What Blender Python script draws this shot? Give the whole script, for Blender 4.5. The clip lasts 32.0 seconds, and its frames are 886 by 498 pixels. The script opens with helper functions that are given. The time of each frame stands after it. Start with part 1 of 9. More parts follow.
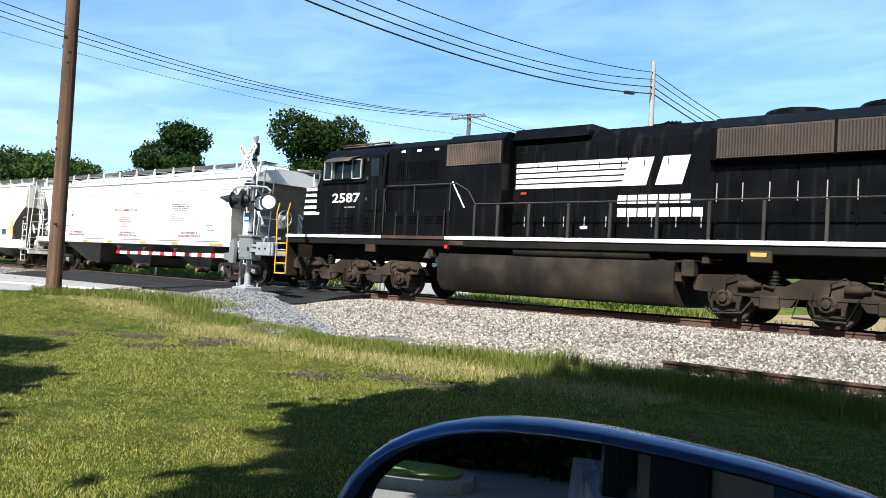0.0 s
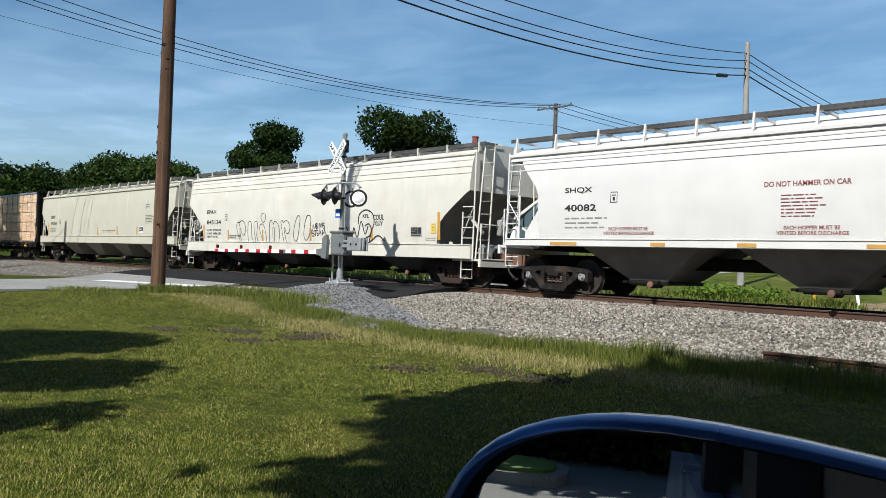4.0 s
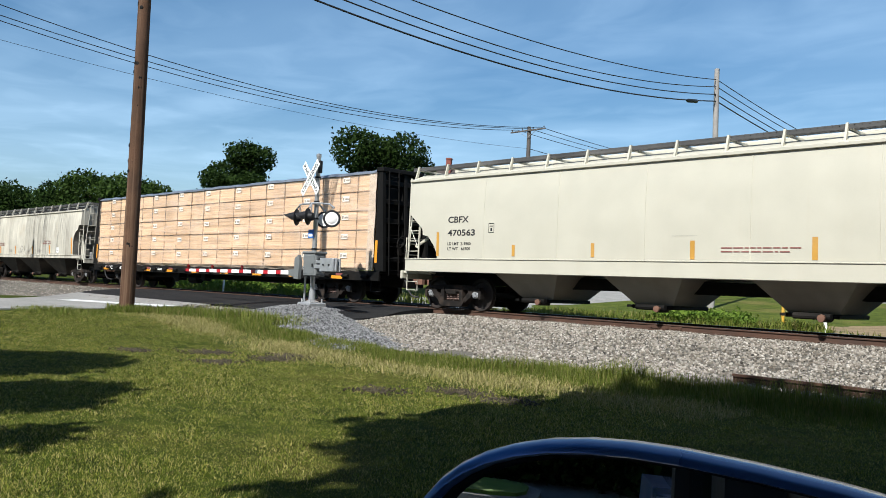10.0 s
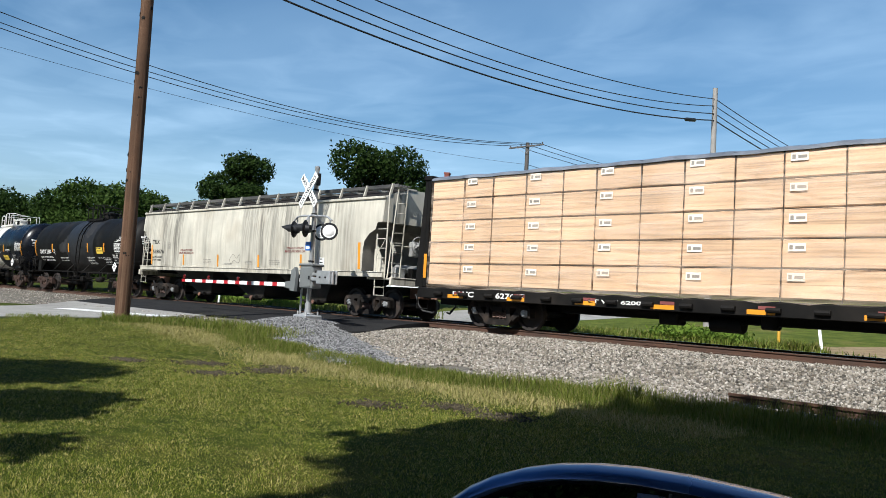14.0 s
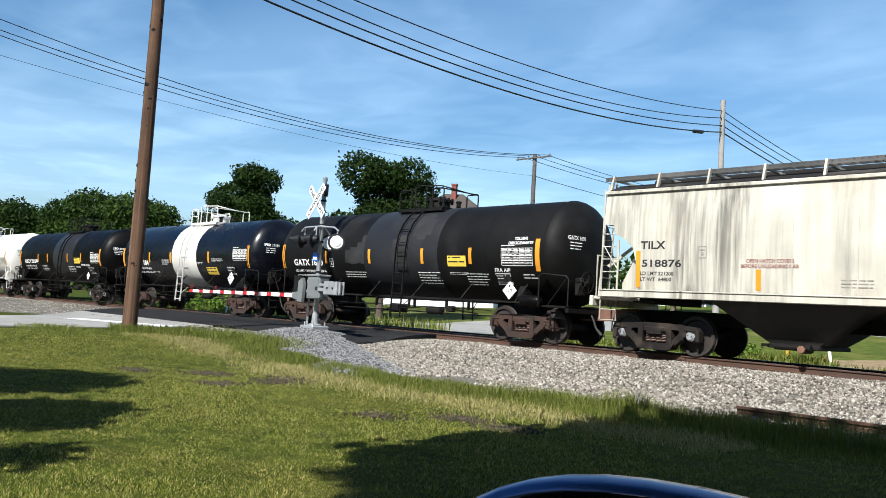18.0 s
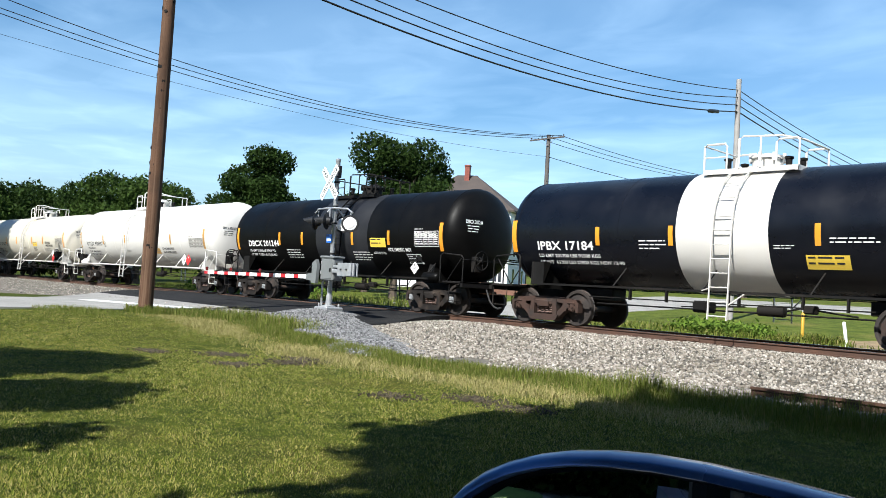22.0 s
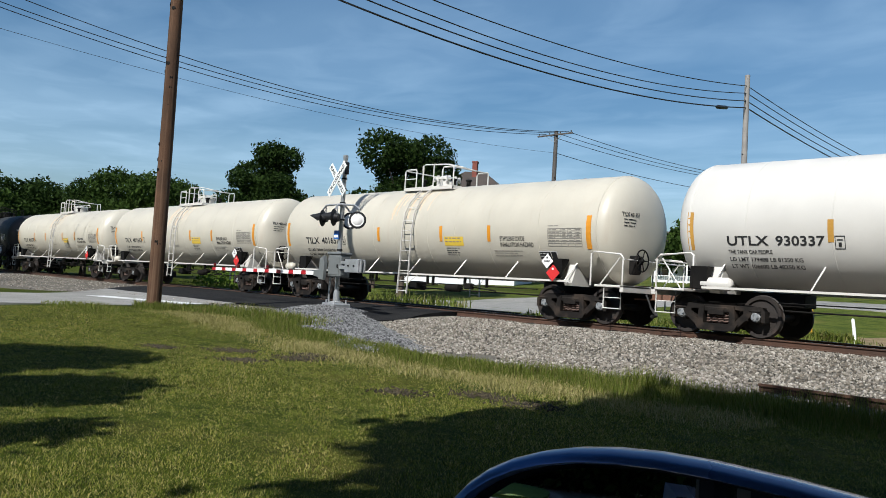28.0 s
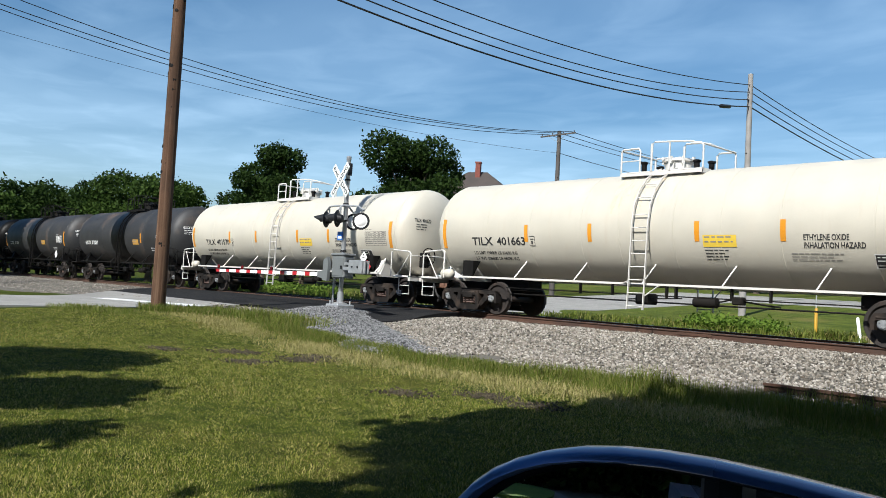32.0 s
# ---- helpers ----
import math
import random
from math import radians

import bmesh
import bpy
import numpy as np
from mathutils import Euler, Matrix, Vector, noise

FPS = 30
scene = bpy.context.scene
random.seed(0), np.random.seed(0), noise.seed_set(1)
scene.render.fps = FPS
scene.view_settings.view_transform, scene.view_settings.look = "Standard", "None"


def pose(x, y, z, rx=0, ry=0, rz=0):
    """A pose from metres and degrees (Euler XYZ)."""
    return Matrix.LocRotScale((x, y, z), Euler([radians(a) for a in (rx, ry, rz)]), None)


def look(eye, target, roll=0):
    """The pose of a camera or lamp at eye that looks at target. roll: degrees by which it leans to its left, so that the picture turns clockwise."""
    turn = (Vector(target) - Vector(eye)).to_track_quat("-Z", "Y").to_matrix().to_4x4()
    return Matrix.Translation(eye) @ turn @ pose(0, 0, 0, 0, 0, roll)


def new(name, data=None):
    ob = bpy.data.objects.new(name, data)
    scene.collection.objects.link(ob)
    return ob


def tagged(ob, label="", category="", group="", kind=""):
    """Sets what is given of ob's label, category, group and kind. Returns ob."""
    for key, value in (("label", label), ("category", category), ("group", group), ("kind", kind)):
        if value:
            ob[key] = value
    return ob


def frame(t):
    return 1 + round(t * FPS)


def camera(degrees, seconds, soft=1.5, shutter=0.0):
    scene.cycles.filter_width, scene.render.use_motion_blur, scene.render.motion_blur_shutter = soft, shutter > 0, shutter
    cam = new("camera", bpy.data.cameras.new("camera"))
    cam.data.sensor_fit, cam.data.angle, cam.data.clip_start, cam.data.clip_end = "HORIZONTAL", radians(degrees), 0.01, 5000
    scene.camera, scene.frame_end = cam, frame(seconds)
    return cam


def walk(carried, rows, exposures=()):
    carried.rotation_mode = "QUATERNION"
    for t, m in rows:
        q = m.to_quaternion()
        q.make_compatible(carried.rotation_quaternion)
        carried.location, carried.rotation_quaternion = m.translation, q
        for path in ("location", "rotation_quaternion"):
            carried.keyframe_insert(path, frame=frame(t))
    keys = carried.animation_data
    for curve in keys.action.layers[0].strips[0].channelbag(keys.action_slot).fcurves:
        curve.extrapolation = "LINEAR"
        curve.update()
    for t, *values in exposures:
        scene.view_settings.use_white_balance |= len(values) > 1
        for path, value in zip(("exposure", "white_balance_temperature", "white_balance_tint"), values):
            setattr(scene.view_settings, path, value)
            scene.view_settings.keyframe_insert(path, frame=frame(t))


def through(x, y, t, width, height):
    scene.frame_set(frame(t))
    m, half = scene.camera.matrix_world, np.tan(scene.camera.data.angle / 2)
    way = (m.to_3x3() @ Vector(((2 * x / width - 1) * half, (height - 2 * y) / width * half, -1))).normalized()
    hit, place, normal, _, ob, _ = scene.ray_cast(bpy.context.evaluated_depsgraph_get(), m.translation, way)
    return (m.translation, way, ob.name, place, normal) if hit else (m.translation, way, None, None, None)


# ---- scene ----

EYE_Z = 1.25
cam = camera(56.09, 32.0, soft=0.7)
# seconds, yaw, pitch, lean (degrees): a phone held by hand at a car's side window
VIEW = [
    (0.0, 41.15, 1.77, 3.15),
    (0.5, 41.14, 1.54, 3.11),
    (1.0, 42.75, 1.40, 2.87),
    (1.5, 46.17, 0.94, 2.08),
    (2.0, 48.25, 0.97, 1.86),
    (2.5, 49.27, 1.23, 1.80),
    (3.0, 48.83, 0.91, 1.66),
    (3.5, 47.94, 0.81, 1.87),
    (5.5, 46.35, 1.36, 2.37),
    (6.0, 46.43, 1.21, 2.30),
    (6.5, 46.46, 1.29, 2.55),
    (7.0, 46.49, 1.57, 2.51),
    (7.5, 46.11, 1.89, 2.58),
    (8.0, 45.76, 2.17, 2.41),
    (8.5, 45.34, 2.52, 1.95),
    (9.0, 45.63, 2.27, 2.30),
    (9.5, 45.94, 2.04, 2.15),
    (10.0, 45.44, 2.52, 2.47),
    (10.5, 45.34, 2.49, 2.38),
    (11.0, 45.44, 1.87, 2.65),
    (11.5, 45.63, 2.06, 2.85),
    (12.0, 45.57, 2.72, 3.12),
    (12.5, 45.49, 2.93, 3.09),
    (13.0, 45.21, 3.23, 3.09),
    (13.5, 45.17, 3.61, 3.28),
    (14.0, 45.27, 3.51, 3.36),
    (14.5, 45.35, 3.45, 3.49),
    (16.5, 45.62, 3.85, 3.26),
    (17.0, 45.45, 4.18, 3.00),
    (17.5, 45.51, 4.25, 2.87),
    (18.0, 45.81, 4.25, 3.58),
    (18.5, 46.00, 4.03, 3.50),
    (19.0, 46.10, 4.00, 3.56),
    (19.5, 46.29, 4.28, 3.17),
    (20.0, 46.34, 3.96, 3.03),
    (20.5, 46.38, 3.55, 3.19),
    (21.0, 46.36, 3.50, 3.16),
    (21.5, 46.48, 3.02, 3.47),
    (22.0, 46.66, 2.91, 3.50),
    (22.5, 47.04, 2.90, 3.38),
    (23.0, 47.07, 2.82, 3.46),
    (23.5, 47.14, 2.75, 3.54),
    (24.0, 47.13, 2.67, 3.83),
    (24.5, 47.11, 2.38, 3.85),
    (25.0, 46.97, 2.25, 3.67),
    (25.5, 47.10, 2.23, 3.81),
    (27.5, 47.19, 2.37, 3.57),
    (28.0, 47.15, 2.63, 3.55),
    (28.5, 47.22, 2.68, 3.31),
    (29.0, 47.27, 2.51, 3.34),
    (29.5, 47.38, 2.49, 3.28),
    (30.0, 47.45, 2.51, 3.26),
    (30.5, 47.39, 2.55, 3.31),
    (31.0, 47.34, 2.50, 3.34),
    (31.5, 47.39, 2.57, 3.39),
    (32.0, 47.40, 2.66, 3.28),
]


def sight(x, y, z, yaw, pitch, lean):
    a, b = radians(yaw), radians(pitch)
    eye = Vector((x, y, z))
    return look(eye, eye + Vector((-math.sin(a) * math.cos(b), math.cos(a) * math.cos(b), math.sin(b))), lean)


# seconds, metres to the right and up: the hand's sway beside the door mirror
SWAY = [
    (0, -0.0001, -0.0071),
    (1, 0.0002, -0.0076),
    (2, -0.0117, -0.0042),
    (3, -0.0109, -0.0055),
    (6, -0.0002, -0.0050),
    (9, -0.0027, -0.0045),
    (12, -0.0066, -0.0035),
    (13, -0.0076, -0.0023),
    (14, -0.0106, -0.0007),
    (17, -0.0114, -0.0010),
    (19, -0.0102, -0.0017),
    (20, -0.0104, -0.0030),
    (23, -0.0063, -0.0033),
    (28, -0.0066, -0.0030),
    (30, -0.0053, -0.0027),
    (32, -0.0063, -0.0035),
]


def swayed(t):
    for (a, *p), (b, *q) in zip(SWAY, SWAY[1:]):
        if t <= b:
            k = (t - a) / (b - a)
            return [u + (v - u) * k for u, v in zip(p, q)]


def held(t, yaw, pitch, lean):
    right, up = swayed(t)
    return sight(right * math.cos(radians(yaw)), right * math.sin(radians(yaw)), EYE_Z + up, yaw, pitch, lean)


# the camera's own brightening and darkening: seconds, stops
STOPS = [(0, 1.14), (1, 0.99), (2, 0.59), (3, 0.34), (6, 0.29), (7, 0.25), (8, 0.35), (10, 0.49), (12, 0.59), (14, 0.47), (17, 0.69), (18, 0.79), (20, 1.1), (22, 0.92), (24, 0.88), (25, 0.69), (28, 0.17), (30, 0.38), (32, 0.47)]
EXPOSURE = [(t, stops + 0.1, 6100, 8) for t, stops in STOPS]
walk(cam, [(t, held(t, yaw, pitch, lean)) for t, yaw, pitch, lean in VIEW], EXPOSURE)

# ---- light ----
SUN_WAY = Vector((-0.28, 0.96, -0.934)).normalized()
world = bpy.data.worlds.new("sky")
scene.world = world
world.use_nodes = True
wn, wl = world.node_tree.nodes, world.node_tree.links
sky = wn.new("ShaderNodeTexSky")
sky.sky_type, sky.sun_disc = "NISHITA", False
sky.sun_elevation = math.asin(-SUN_WAY.z)
sky.sun_rotation = math.atan2(-SUN_WAY.x, -SUN_WAY.y)
deep = wn.new("ShaderNodeHueSaturation")
deep.inputs["Saturation"].default_value = 1.45
wl.new(sky.outputs[0], deep.inputs["Color"])
wl.new(deep.outputs[0], wn["Background"].inputs[0])
wn["Background"].inputs[1].default_value = 0.063
sun = new("sun", bpy.data.lights.new("sun", "SUN"))
sun.data.energy, sun.data.angle, sun.data.color = 5.0, radians(0.5), (1.0, 0.95, 0.87)
sun.matrix_world = look(-SUN_WAY * 60, (0, 0, 0))

# ---- materials ----
def surface(name, rgb, rough=0.6, metal=0.0, var=0.18, scale=1.3, fine=45.0, bump=0.15, stain=None, stain_amount=0.0,
            streak=None, streak_amount=0.0, streak_span=(5.0, 5.0, 0.35), coat=0.0, each=0.0, stain_scale=0.7, spec=0.5, soot=0.0):
    """A painted, rusted or raw surface: two scales of noise, blotches, run-down streaks and fine relief."""
    m = bpy.data.materials.new(name)
    m.use_nodes = True
    n, l = m.node_tree.nodes, m.node_tree.links
    b = n["Principled BSDF"]
    b.inputs["Metallic"].default_value = metal
    b.inputs["Coat Weight"].default_value = coat
    b.inputs["Specular IOR Level"].default_value = spec
    tc = n.new("ShaderNodeTexCoord")

    def noise_at(sc, detail=4.0, span=None):
        t = n.new("ShaderNodeTexNoise")
        t.inputs["Scale"].default_value, t.inputs["Detail"].default_value = sc, detail
        if span:
            mp = n.new("ShaderNodeMapping")
            mp.inputs["Scale"].default_value = span
            l.new(tc.outputs["Object"], mp.inputs["Vector"])
            l.new(mp.outputs[0], t.inputs["Vector"])
        else:
            l.new(tc.outputs["Object"], t.inputs["Vector"])
        return t.outputs["Fac"]

    def ramp(fac, lo, hi, a=0.0, c=1.0):
        r = n.new("ShaderNodeMapRange")
        r.inputs["From Min"].default_value, r.inputs["From Max"].default_value = lo, hi
        r.inputs["To Min"].default_value, r.inputs["To Max"].default_value = a, c
        l.new(fac, r.inputs["Value"])
        return r.outputs[0]

    def mix(fac, a, c, kind="MIX"):
        x = n.new("ShaderNodeMix")
        x.data_type, x.blend_type = "RGBA", kind
        for sock, val in ((x.inputs[0], fac), (x.inputs[6], a), (x.inputs[7], c)):
            if isinstance(val, (tuple, float, int)):
                sock.default_value = (*val, 1) if isinstance(val, tuple) else val
            else:
                l.new(val, sock)
        return x.outputs[2]

    big, small = noise_at(scale, 5.0), noise_at(fine, 3.0)
    dark, light = tuple(c * (1 - var) for c in rgb), tuple(min(1.0, c * (1 + var)) for c in rgb)
    col = mix(ramp(big, 0.3, 0.7), dark, light)
    col = mix(ramp(small, 0.3, 0.7, 0.0, var * 1.4), col, tuple(c * 0.55 for c in rgb))
    if stain:
        col = mix(ramp(noise_at(stain_scale, 8.0), 0.62 - 0.25 * stain_amount, 0.72, 0.0, min(1.0, stain_amount * 1.6)), col, stain)
    if streak:
        col = mix(ramp(noise_at(1.0, 6.0, streak_span), 0.58 - 0.2 * streak_amount, 0.85, 0.0, min(1.0, 0.35 + streak_amount)), col, streak)
    if soot:
        big_run, fine_run = noise_at(1.0, 6.0, (0.8, 0.8, 0.1)), noise_at(1.0, 5.0, (11.0, 11.0, 0.5))
        both = n.new("ShaderNodeMath")
        both.operation = "MULTIPLY"
        l.new(ramp(big_run, 0.42, 0.66), both.inputs[0])
        l.new(ramp(fine_run, 0.38, 0.62, 0.15, 1.0), both.inputs[1])
        col = mix(ramp(both.outputs[0], 0.0, 1.0, 0.0, soot), col, (0.035, 0.032, 0.028))
    if each:
        oi = n.new("ShaderNodeObjectInfo")
        hsv = n.new("ShaderNodeHueSaturation")
        l.new(ramp(oi.outputs["Random"], 0, 1, 1 - each, 1 + each), hsv.inputs["Value"])
        l.new(col, hsv.inputs["Color"])
        col = hsv.outputs[0]
    l.new(col, b.inputs["Base Color"])
    l.new(ramp(big, 0.25, 0.75, max(0.03, rough - 0.1), min(1.0, rough + 0.1)), b.inputs["Roughness"])
    if bump:
        bp = n.new("ShaderNodeBump")
        bp.inputs["Strength"].default_value, bp.inputs["Distance"].default_value = bump, 0.01
        l.new(small, bp.inputs["Height"])
        l.new(bp.outputs[0], b.inputs["Normal"])
    return m


def glow(name, rgb, power):
    m = bpy.data.materials.new(name)
    m.use_nodes = True
    b = m.node_tree.nodes["Principled BSDF"]
    b.inputs["Base Color"].default_value = (*rgb, 1)
    b.inputs["Emission Color"].default_value, b.inputs["Emission Strength"].default_value = (*rgb, 1), power
    return m


GRIME = (0.07, 0.06, 0.05)
RUST = (0.16, 0.065, 0.03)
M = {
    "white_paint": surface("white_car_paint", (0.6, 0.59, 0.565), 0.45, var=0.04, stain=(0.62, 0.56, 0.46), stain_amount=0.12, streak=(0.55, 0.5, 0.43), streak_amount=0.05, bump=0.04),
    "white_worn": surface("worn_white_paint", (0.575, 0.55, 0.485), 0.5, var=0.06, stain=(0.47, 0.4, 0.3), stain_amount=0.26, streak=(0.4, 0.33, 0.25), streak_amount=0.14, bump=0.05),
    "cream_paint": surface("cream_car_paint", (0.473, 0.4515, 0.3698), 0.42, var=0.04, stain=(0.48, 0.44, 0.35), stain_amount=0.1, streak=(0.45, 0.41, 0.32), streak_amount=0.06, bump=0.04),
    "dirty_paint": surface("dirty_white_paint", (0.53, 0.5, 0.42), 0.6, var=0.12, stain=(0.36, 0.3, 0.22), stain_amount=0.3, streak=(0.3, 0.26, 0.21), streak_amount=0.3, streak_span=(6.0, 6.0, 0.3), bump=0.08, soot=0.75),
    "tank_white": surface("tank_white_paint", (0.5031, 0.4687, 0.3913), 0.42, var=0.05, stain=(0.6, 0.51, 0.4), stain_amount=0.12, streak=(0.45, 0.36, 0.27), streak_amount=0.05, bump=0.04),
    "tank_bright": surface("tank_bright_paint", (0.59, 0.57, 0.53), 0.4, var=0.04, stain=(0.62, 0.57, 0.5), stain_amount=0.08, bump=0.04),
    "tank_black": surface("tank_black_paint", (0.003, 0.0029, 0.0028), 0.45, spec=0.11, var=0.25, stain=(0.011, 0.0105, 0.01), stain_amount=0.25, bump=0.06),
    "tank_charcoal": surface("tank_charcoal_paint", (0.005561, 0.00532, 0.005078), 0.6, spec=0.14, var=0.25, stain=(0.021, 0.02, 0.019), stain_amount=0.35, bump=0.06),
    "tank_blue_black": surface("tank_blue_black_paint", (0.0039, 0.00468, 0.0078), 0.3, spec=0.3, var=0.2, stain=(0.03, 0.032, 0.036), stain_amount=0.15, bump=0.04),
    "tank_old": surface("tank_faded_grey_paint", (0.02496, 0.02496, 0.02574), 0.6, var=0.25, stain=(0.14, 0.09, 0.06), stain_amount=0.3, streak=(0.015, 0.014, 0.013), streak_amount=0.2, bump=0.08),
    "patch_grey": surface("grey_overpaint", (0.03, 0.03, 0.031), 0.6, spec=0.15, var=0.35, scale=1.5, stain=(0.015, 0.015, 0.016), stain_amount=0.5, bump=0.05),
    "stanchion": surface("dusty_handrail_post", (0.03, 0.028, 0.026), 0.7, spec=0.2, var=0.3, stain=(0.07, 0.06, 0.05), stain_amount=0.4, bump=0.1),
    "patch": surface("overpainted_patch", (0.01872, 0.0195, 0.02184), 0.5, spec=0.2, var=0.4, scale=0.9, stain=(0.016, 0.016, 0.018), stain_amount=0.7, bump=0.05),
    "loco_black": surface("locomotive_black_paint", (0.002785, 0.002785, 0.003182), 0.36, spec=0.1, var=0.3, stain=(0.013, 0.0125, 0.012), stain_amount=0.25, streak=(0.04, 0.038, 0.035), streak_amount=0.05, bump=0.06),
    "loco_grime": surface("locomotive_grimy_metal", (0.03, 0.0235, 0.0175), 0.8, spec=0.1, var=0.45, stain=(0.07, 0.05, 0.034), stain_amount=0.5, bump=0.25),
    "tank_grime": surface("fuel_tank_grimy_paint", (0.0144, 0.0126, 0.0102), 0.7, spec=0.1, var=0.35, stain=(0.06, 0.047, 0.034), stain_amount=0.4, streak=(0.025, 0.022, 0.02), streak_amount=0.3, bump=0.12),
    "grille_rust": surface("dusty_brown_grille", (0.039, 0.0282, 0.021), 0.8, var=0.3, stain=(0.15, 0.1, 0.07), stain_amount=0.4, bump=0.2),
    "truck_steel": surface("truck_cast_steel", (0.02, 0.0175, 0.016), 0.8, spec=0.12, var=0.45, stain=(0.06, 0.044, 0.034), stain_amount=0.4, stain_scale=2.5, bump=0.3),
    "truck_rust": surface("rusted_truck_casting", (0.052, 0.024, 0.0145), 0.85, var=0.6, stain=(0.015, 0.011, 0.009), stain_amount=0.6, stain_scale=2.5, bump=0.3),
    "wheel": surface("wheel_steel", (0.024, 0.018, 0.015), 0.7, metal=0.0, var=0.4, stain=(0.09, 0.05, 0.032), stain_amount=0.35, stain_scale=2.0, bump=0.2),
    "cap": surface("bearing_cap_paint", (0.32, 0.33, 0.34), 0.45, metal=0.2, var=0.25, stain=GRIME, stain_amount=0.35),
    "spring": surface("spring_steel", (0.09, 0.06, 0.05), 0.7, var=0.3, stain=(0.2, 0.1, 0.07), stain_amount=0.4),
    "black_steel": surface("black_underframe_steel", (0.009, 0.0085, 0.008), 0.65, spec=0.12, var=0.35, stain=(0.028, 0.023, 0.019), stain_amount=0.35, bump=0.15),
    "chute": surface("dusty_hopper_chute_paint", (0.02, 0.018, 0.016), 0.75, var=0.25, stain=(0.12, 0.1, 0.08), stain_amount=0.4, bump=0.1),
    # dusty cream, darkened in colour for the shade under the side sill
    "chute_cream": surface("shaded_dusty_cream_chute_paint", (0.24, 0.22, 0.18), 0.7, var=0.15, stain=(0.16, 0.13, 0.1), stain_amount=0.5),
    "chute_grey": surface("blotched_grey_chute_paint", (0.16, 0.15, 0.135), 0.75, var=0.25, stain=(0.05, 0.045, 0.04), stain_amount=0.5, bump=0.1),
    "rust": surface("rusty_coupler_steel", (0.17, 0.085, 0.055), 0.85, var=0.35, stain=(0.06, 0.04, 0.035), stain_amount=0.5, bump=0.3),
    "rubber": surface("black_air_hose_rubber", (0.015, 0.015, 0.015), 0.7),
    "grating": surface("galvanised_walkway_grating", (0.33, 0.33, 0.32), 0.6, metal=0.3, var=0.2, stain=GRIME, stain_amount=0.3),
    "dark_grating": surface("dark_walkway_grating", (0.06, 0.059, 0.057), 0.7, var=0.25, stain=(0.2, 0.19, 0.18), stain_amount=0.3),
    "soot_roof": surface("soot_covered_roof", (0.02, 0.018, 0.017), 0.9, spec=0.2, var=0.3, stain=(0.22, 0.2, 0.17), stain_amount=0.18, bump=0.2),
    # end slopes: shade under the body painted into the colour, plus grime
    "end_shade_grime": surface("shaded_grimy_end_slope_paint", (0.19, 0.18, 0.16), 0.85, spec=0.2, var=0.4, stain=(0.06, 0.055, 0.048), stain_amount=0.45, bump=0.1),
    "ink": surface("black_stencil_ink", (0.02, 0.02, 0.021), 0.6, var=0.1, bump=0),
    "ink_red": surface("red_stencil_ink", (0.2, 0.055, 0.05), 0.6, var=0.1, bump=0),
    "ink_white": surface("white_stencil_paint", (0.78, 0.77, 0.74), 0.55, var=0.06, bump=0),
    "ink_grey": surface("faded_stencil_ink", (0.25, 0.235, 0.21), 0.7, var=0.2, bump=0),
    "amber": surface("amber_reflective_tape", (0.66, 0.27, 0.02), 0.35, var=0.1, stain=(0.45, 0.22, 0.06), stain_amount=0.2, bump=0),
    "amber_dull": surface("worn_amber_tape", (0.5, 0.27, 0.05), 0.45, var=0.2, stain=(0.3, 0.2, 0.1), stain_amount=0.4, bump=0),
    "yellow_sign": surface("yellow_notice_vinyl", (0.72, 0.5, 0.06), 0.4, var=0.08, bump=0),
    "safety_yellow": surface("safety_yellow_paint", (0.4875, 0.273, 0.0195), 0.5, var=0.15, stain=GRIME, stain_amount=0.25),
    "sign_red": surface("red_sign_face", (0.4, 0.012, 0.02), 0.4, var=0.08, bump=0),
    "sign_white": surface("white_sign_face", (0.82, 0.82, 0.8), 0.4, var=0.05, bump=0),
    "sign_blue": surface("blue_sign_face", (0.02, 0.12, 0.45), 0.4, var=0.08, bump=0),
    "galv": surface("galvanised_steel", (0.42, 0.43, 0.44), 0.42, metal=0.55, var=0.15, scale=6, stain=(0.25, 0.25, 0.25), stain_amount=0.25),
    "grey_box": surface("grey_cabinet_paint", (0.15, 0.16, 0.16), 0.5, var=0.1, stain=(0.09, 0.09, 0.085), stain_amount=0.2),
    "signal_black": surface("flat_black_signal_paint", (0.009, 0.009, 0.01), 0.55, spec=0.35, var=0.2),
    "lens": surface("dark_red_signal_lens", (0.12, 0.01, 0.01), 0.12, var=0.1, bump=0, coat=0.5),
    # the sun's reflection in a signal lens, painted as plain white
    "lens_glare": surface("white_lens_sun_glare", (0.78, 0.76, 0.74), 0.3, var=0.06, bump=0),
    "window_dark": surface("dark_tinted_cab_glass", (0.008, 0.01, 0.012), 0.08, spec=0.3, var=0.1, bump=0),
    "alu": surface("bare_aluminium_frame", (0.6, 0.6, 0.58), 0.35, metal=0.6, var=0.1),
    "hazard_red": surface("red_hazard_placard", (0.6, 0.03, 0.03), 0.45, var=0.1, bump=0),
}


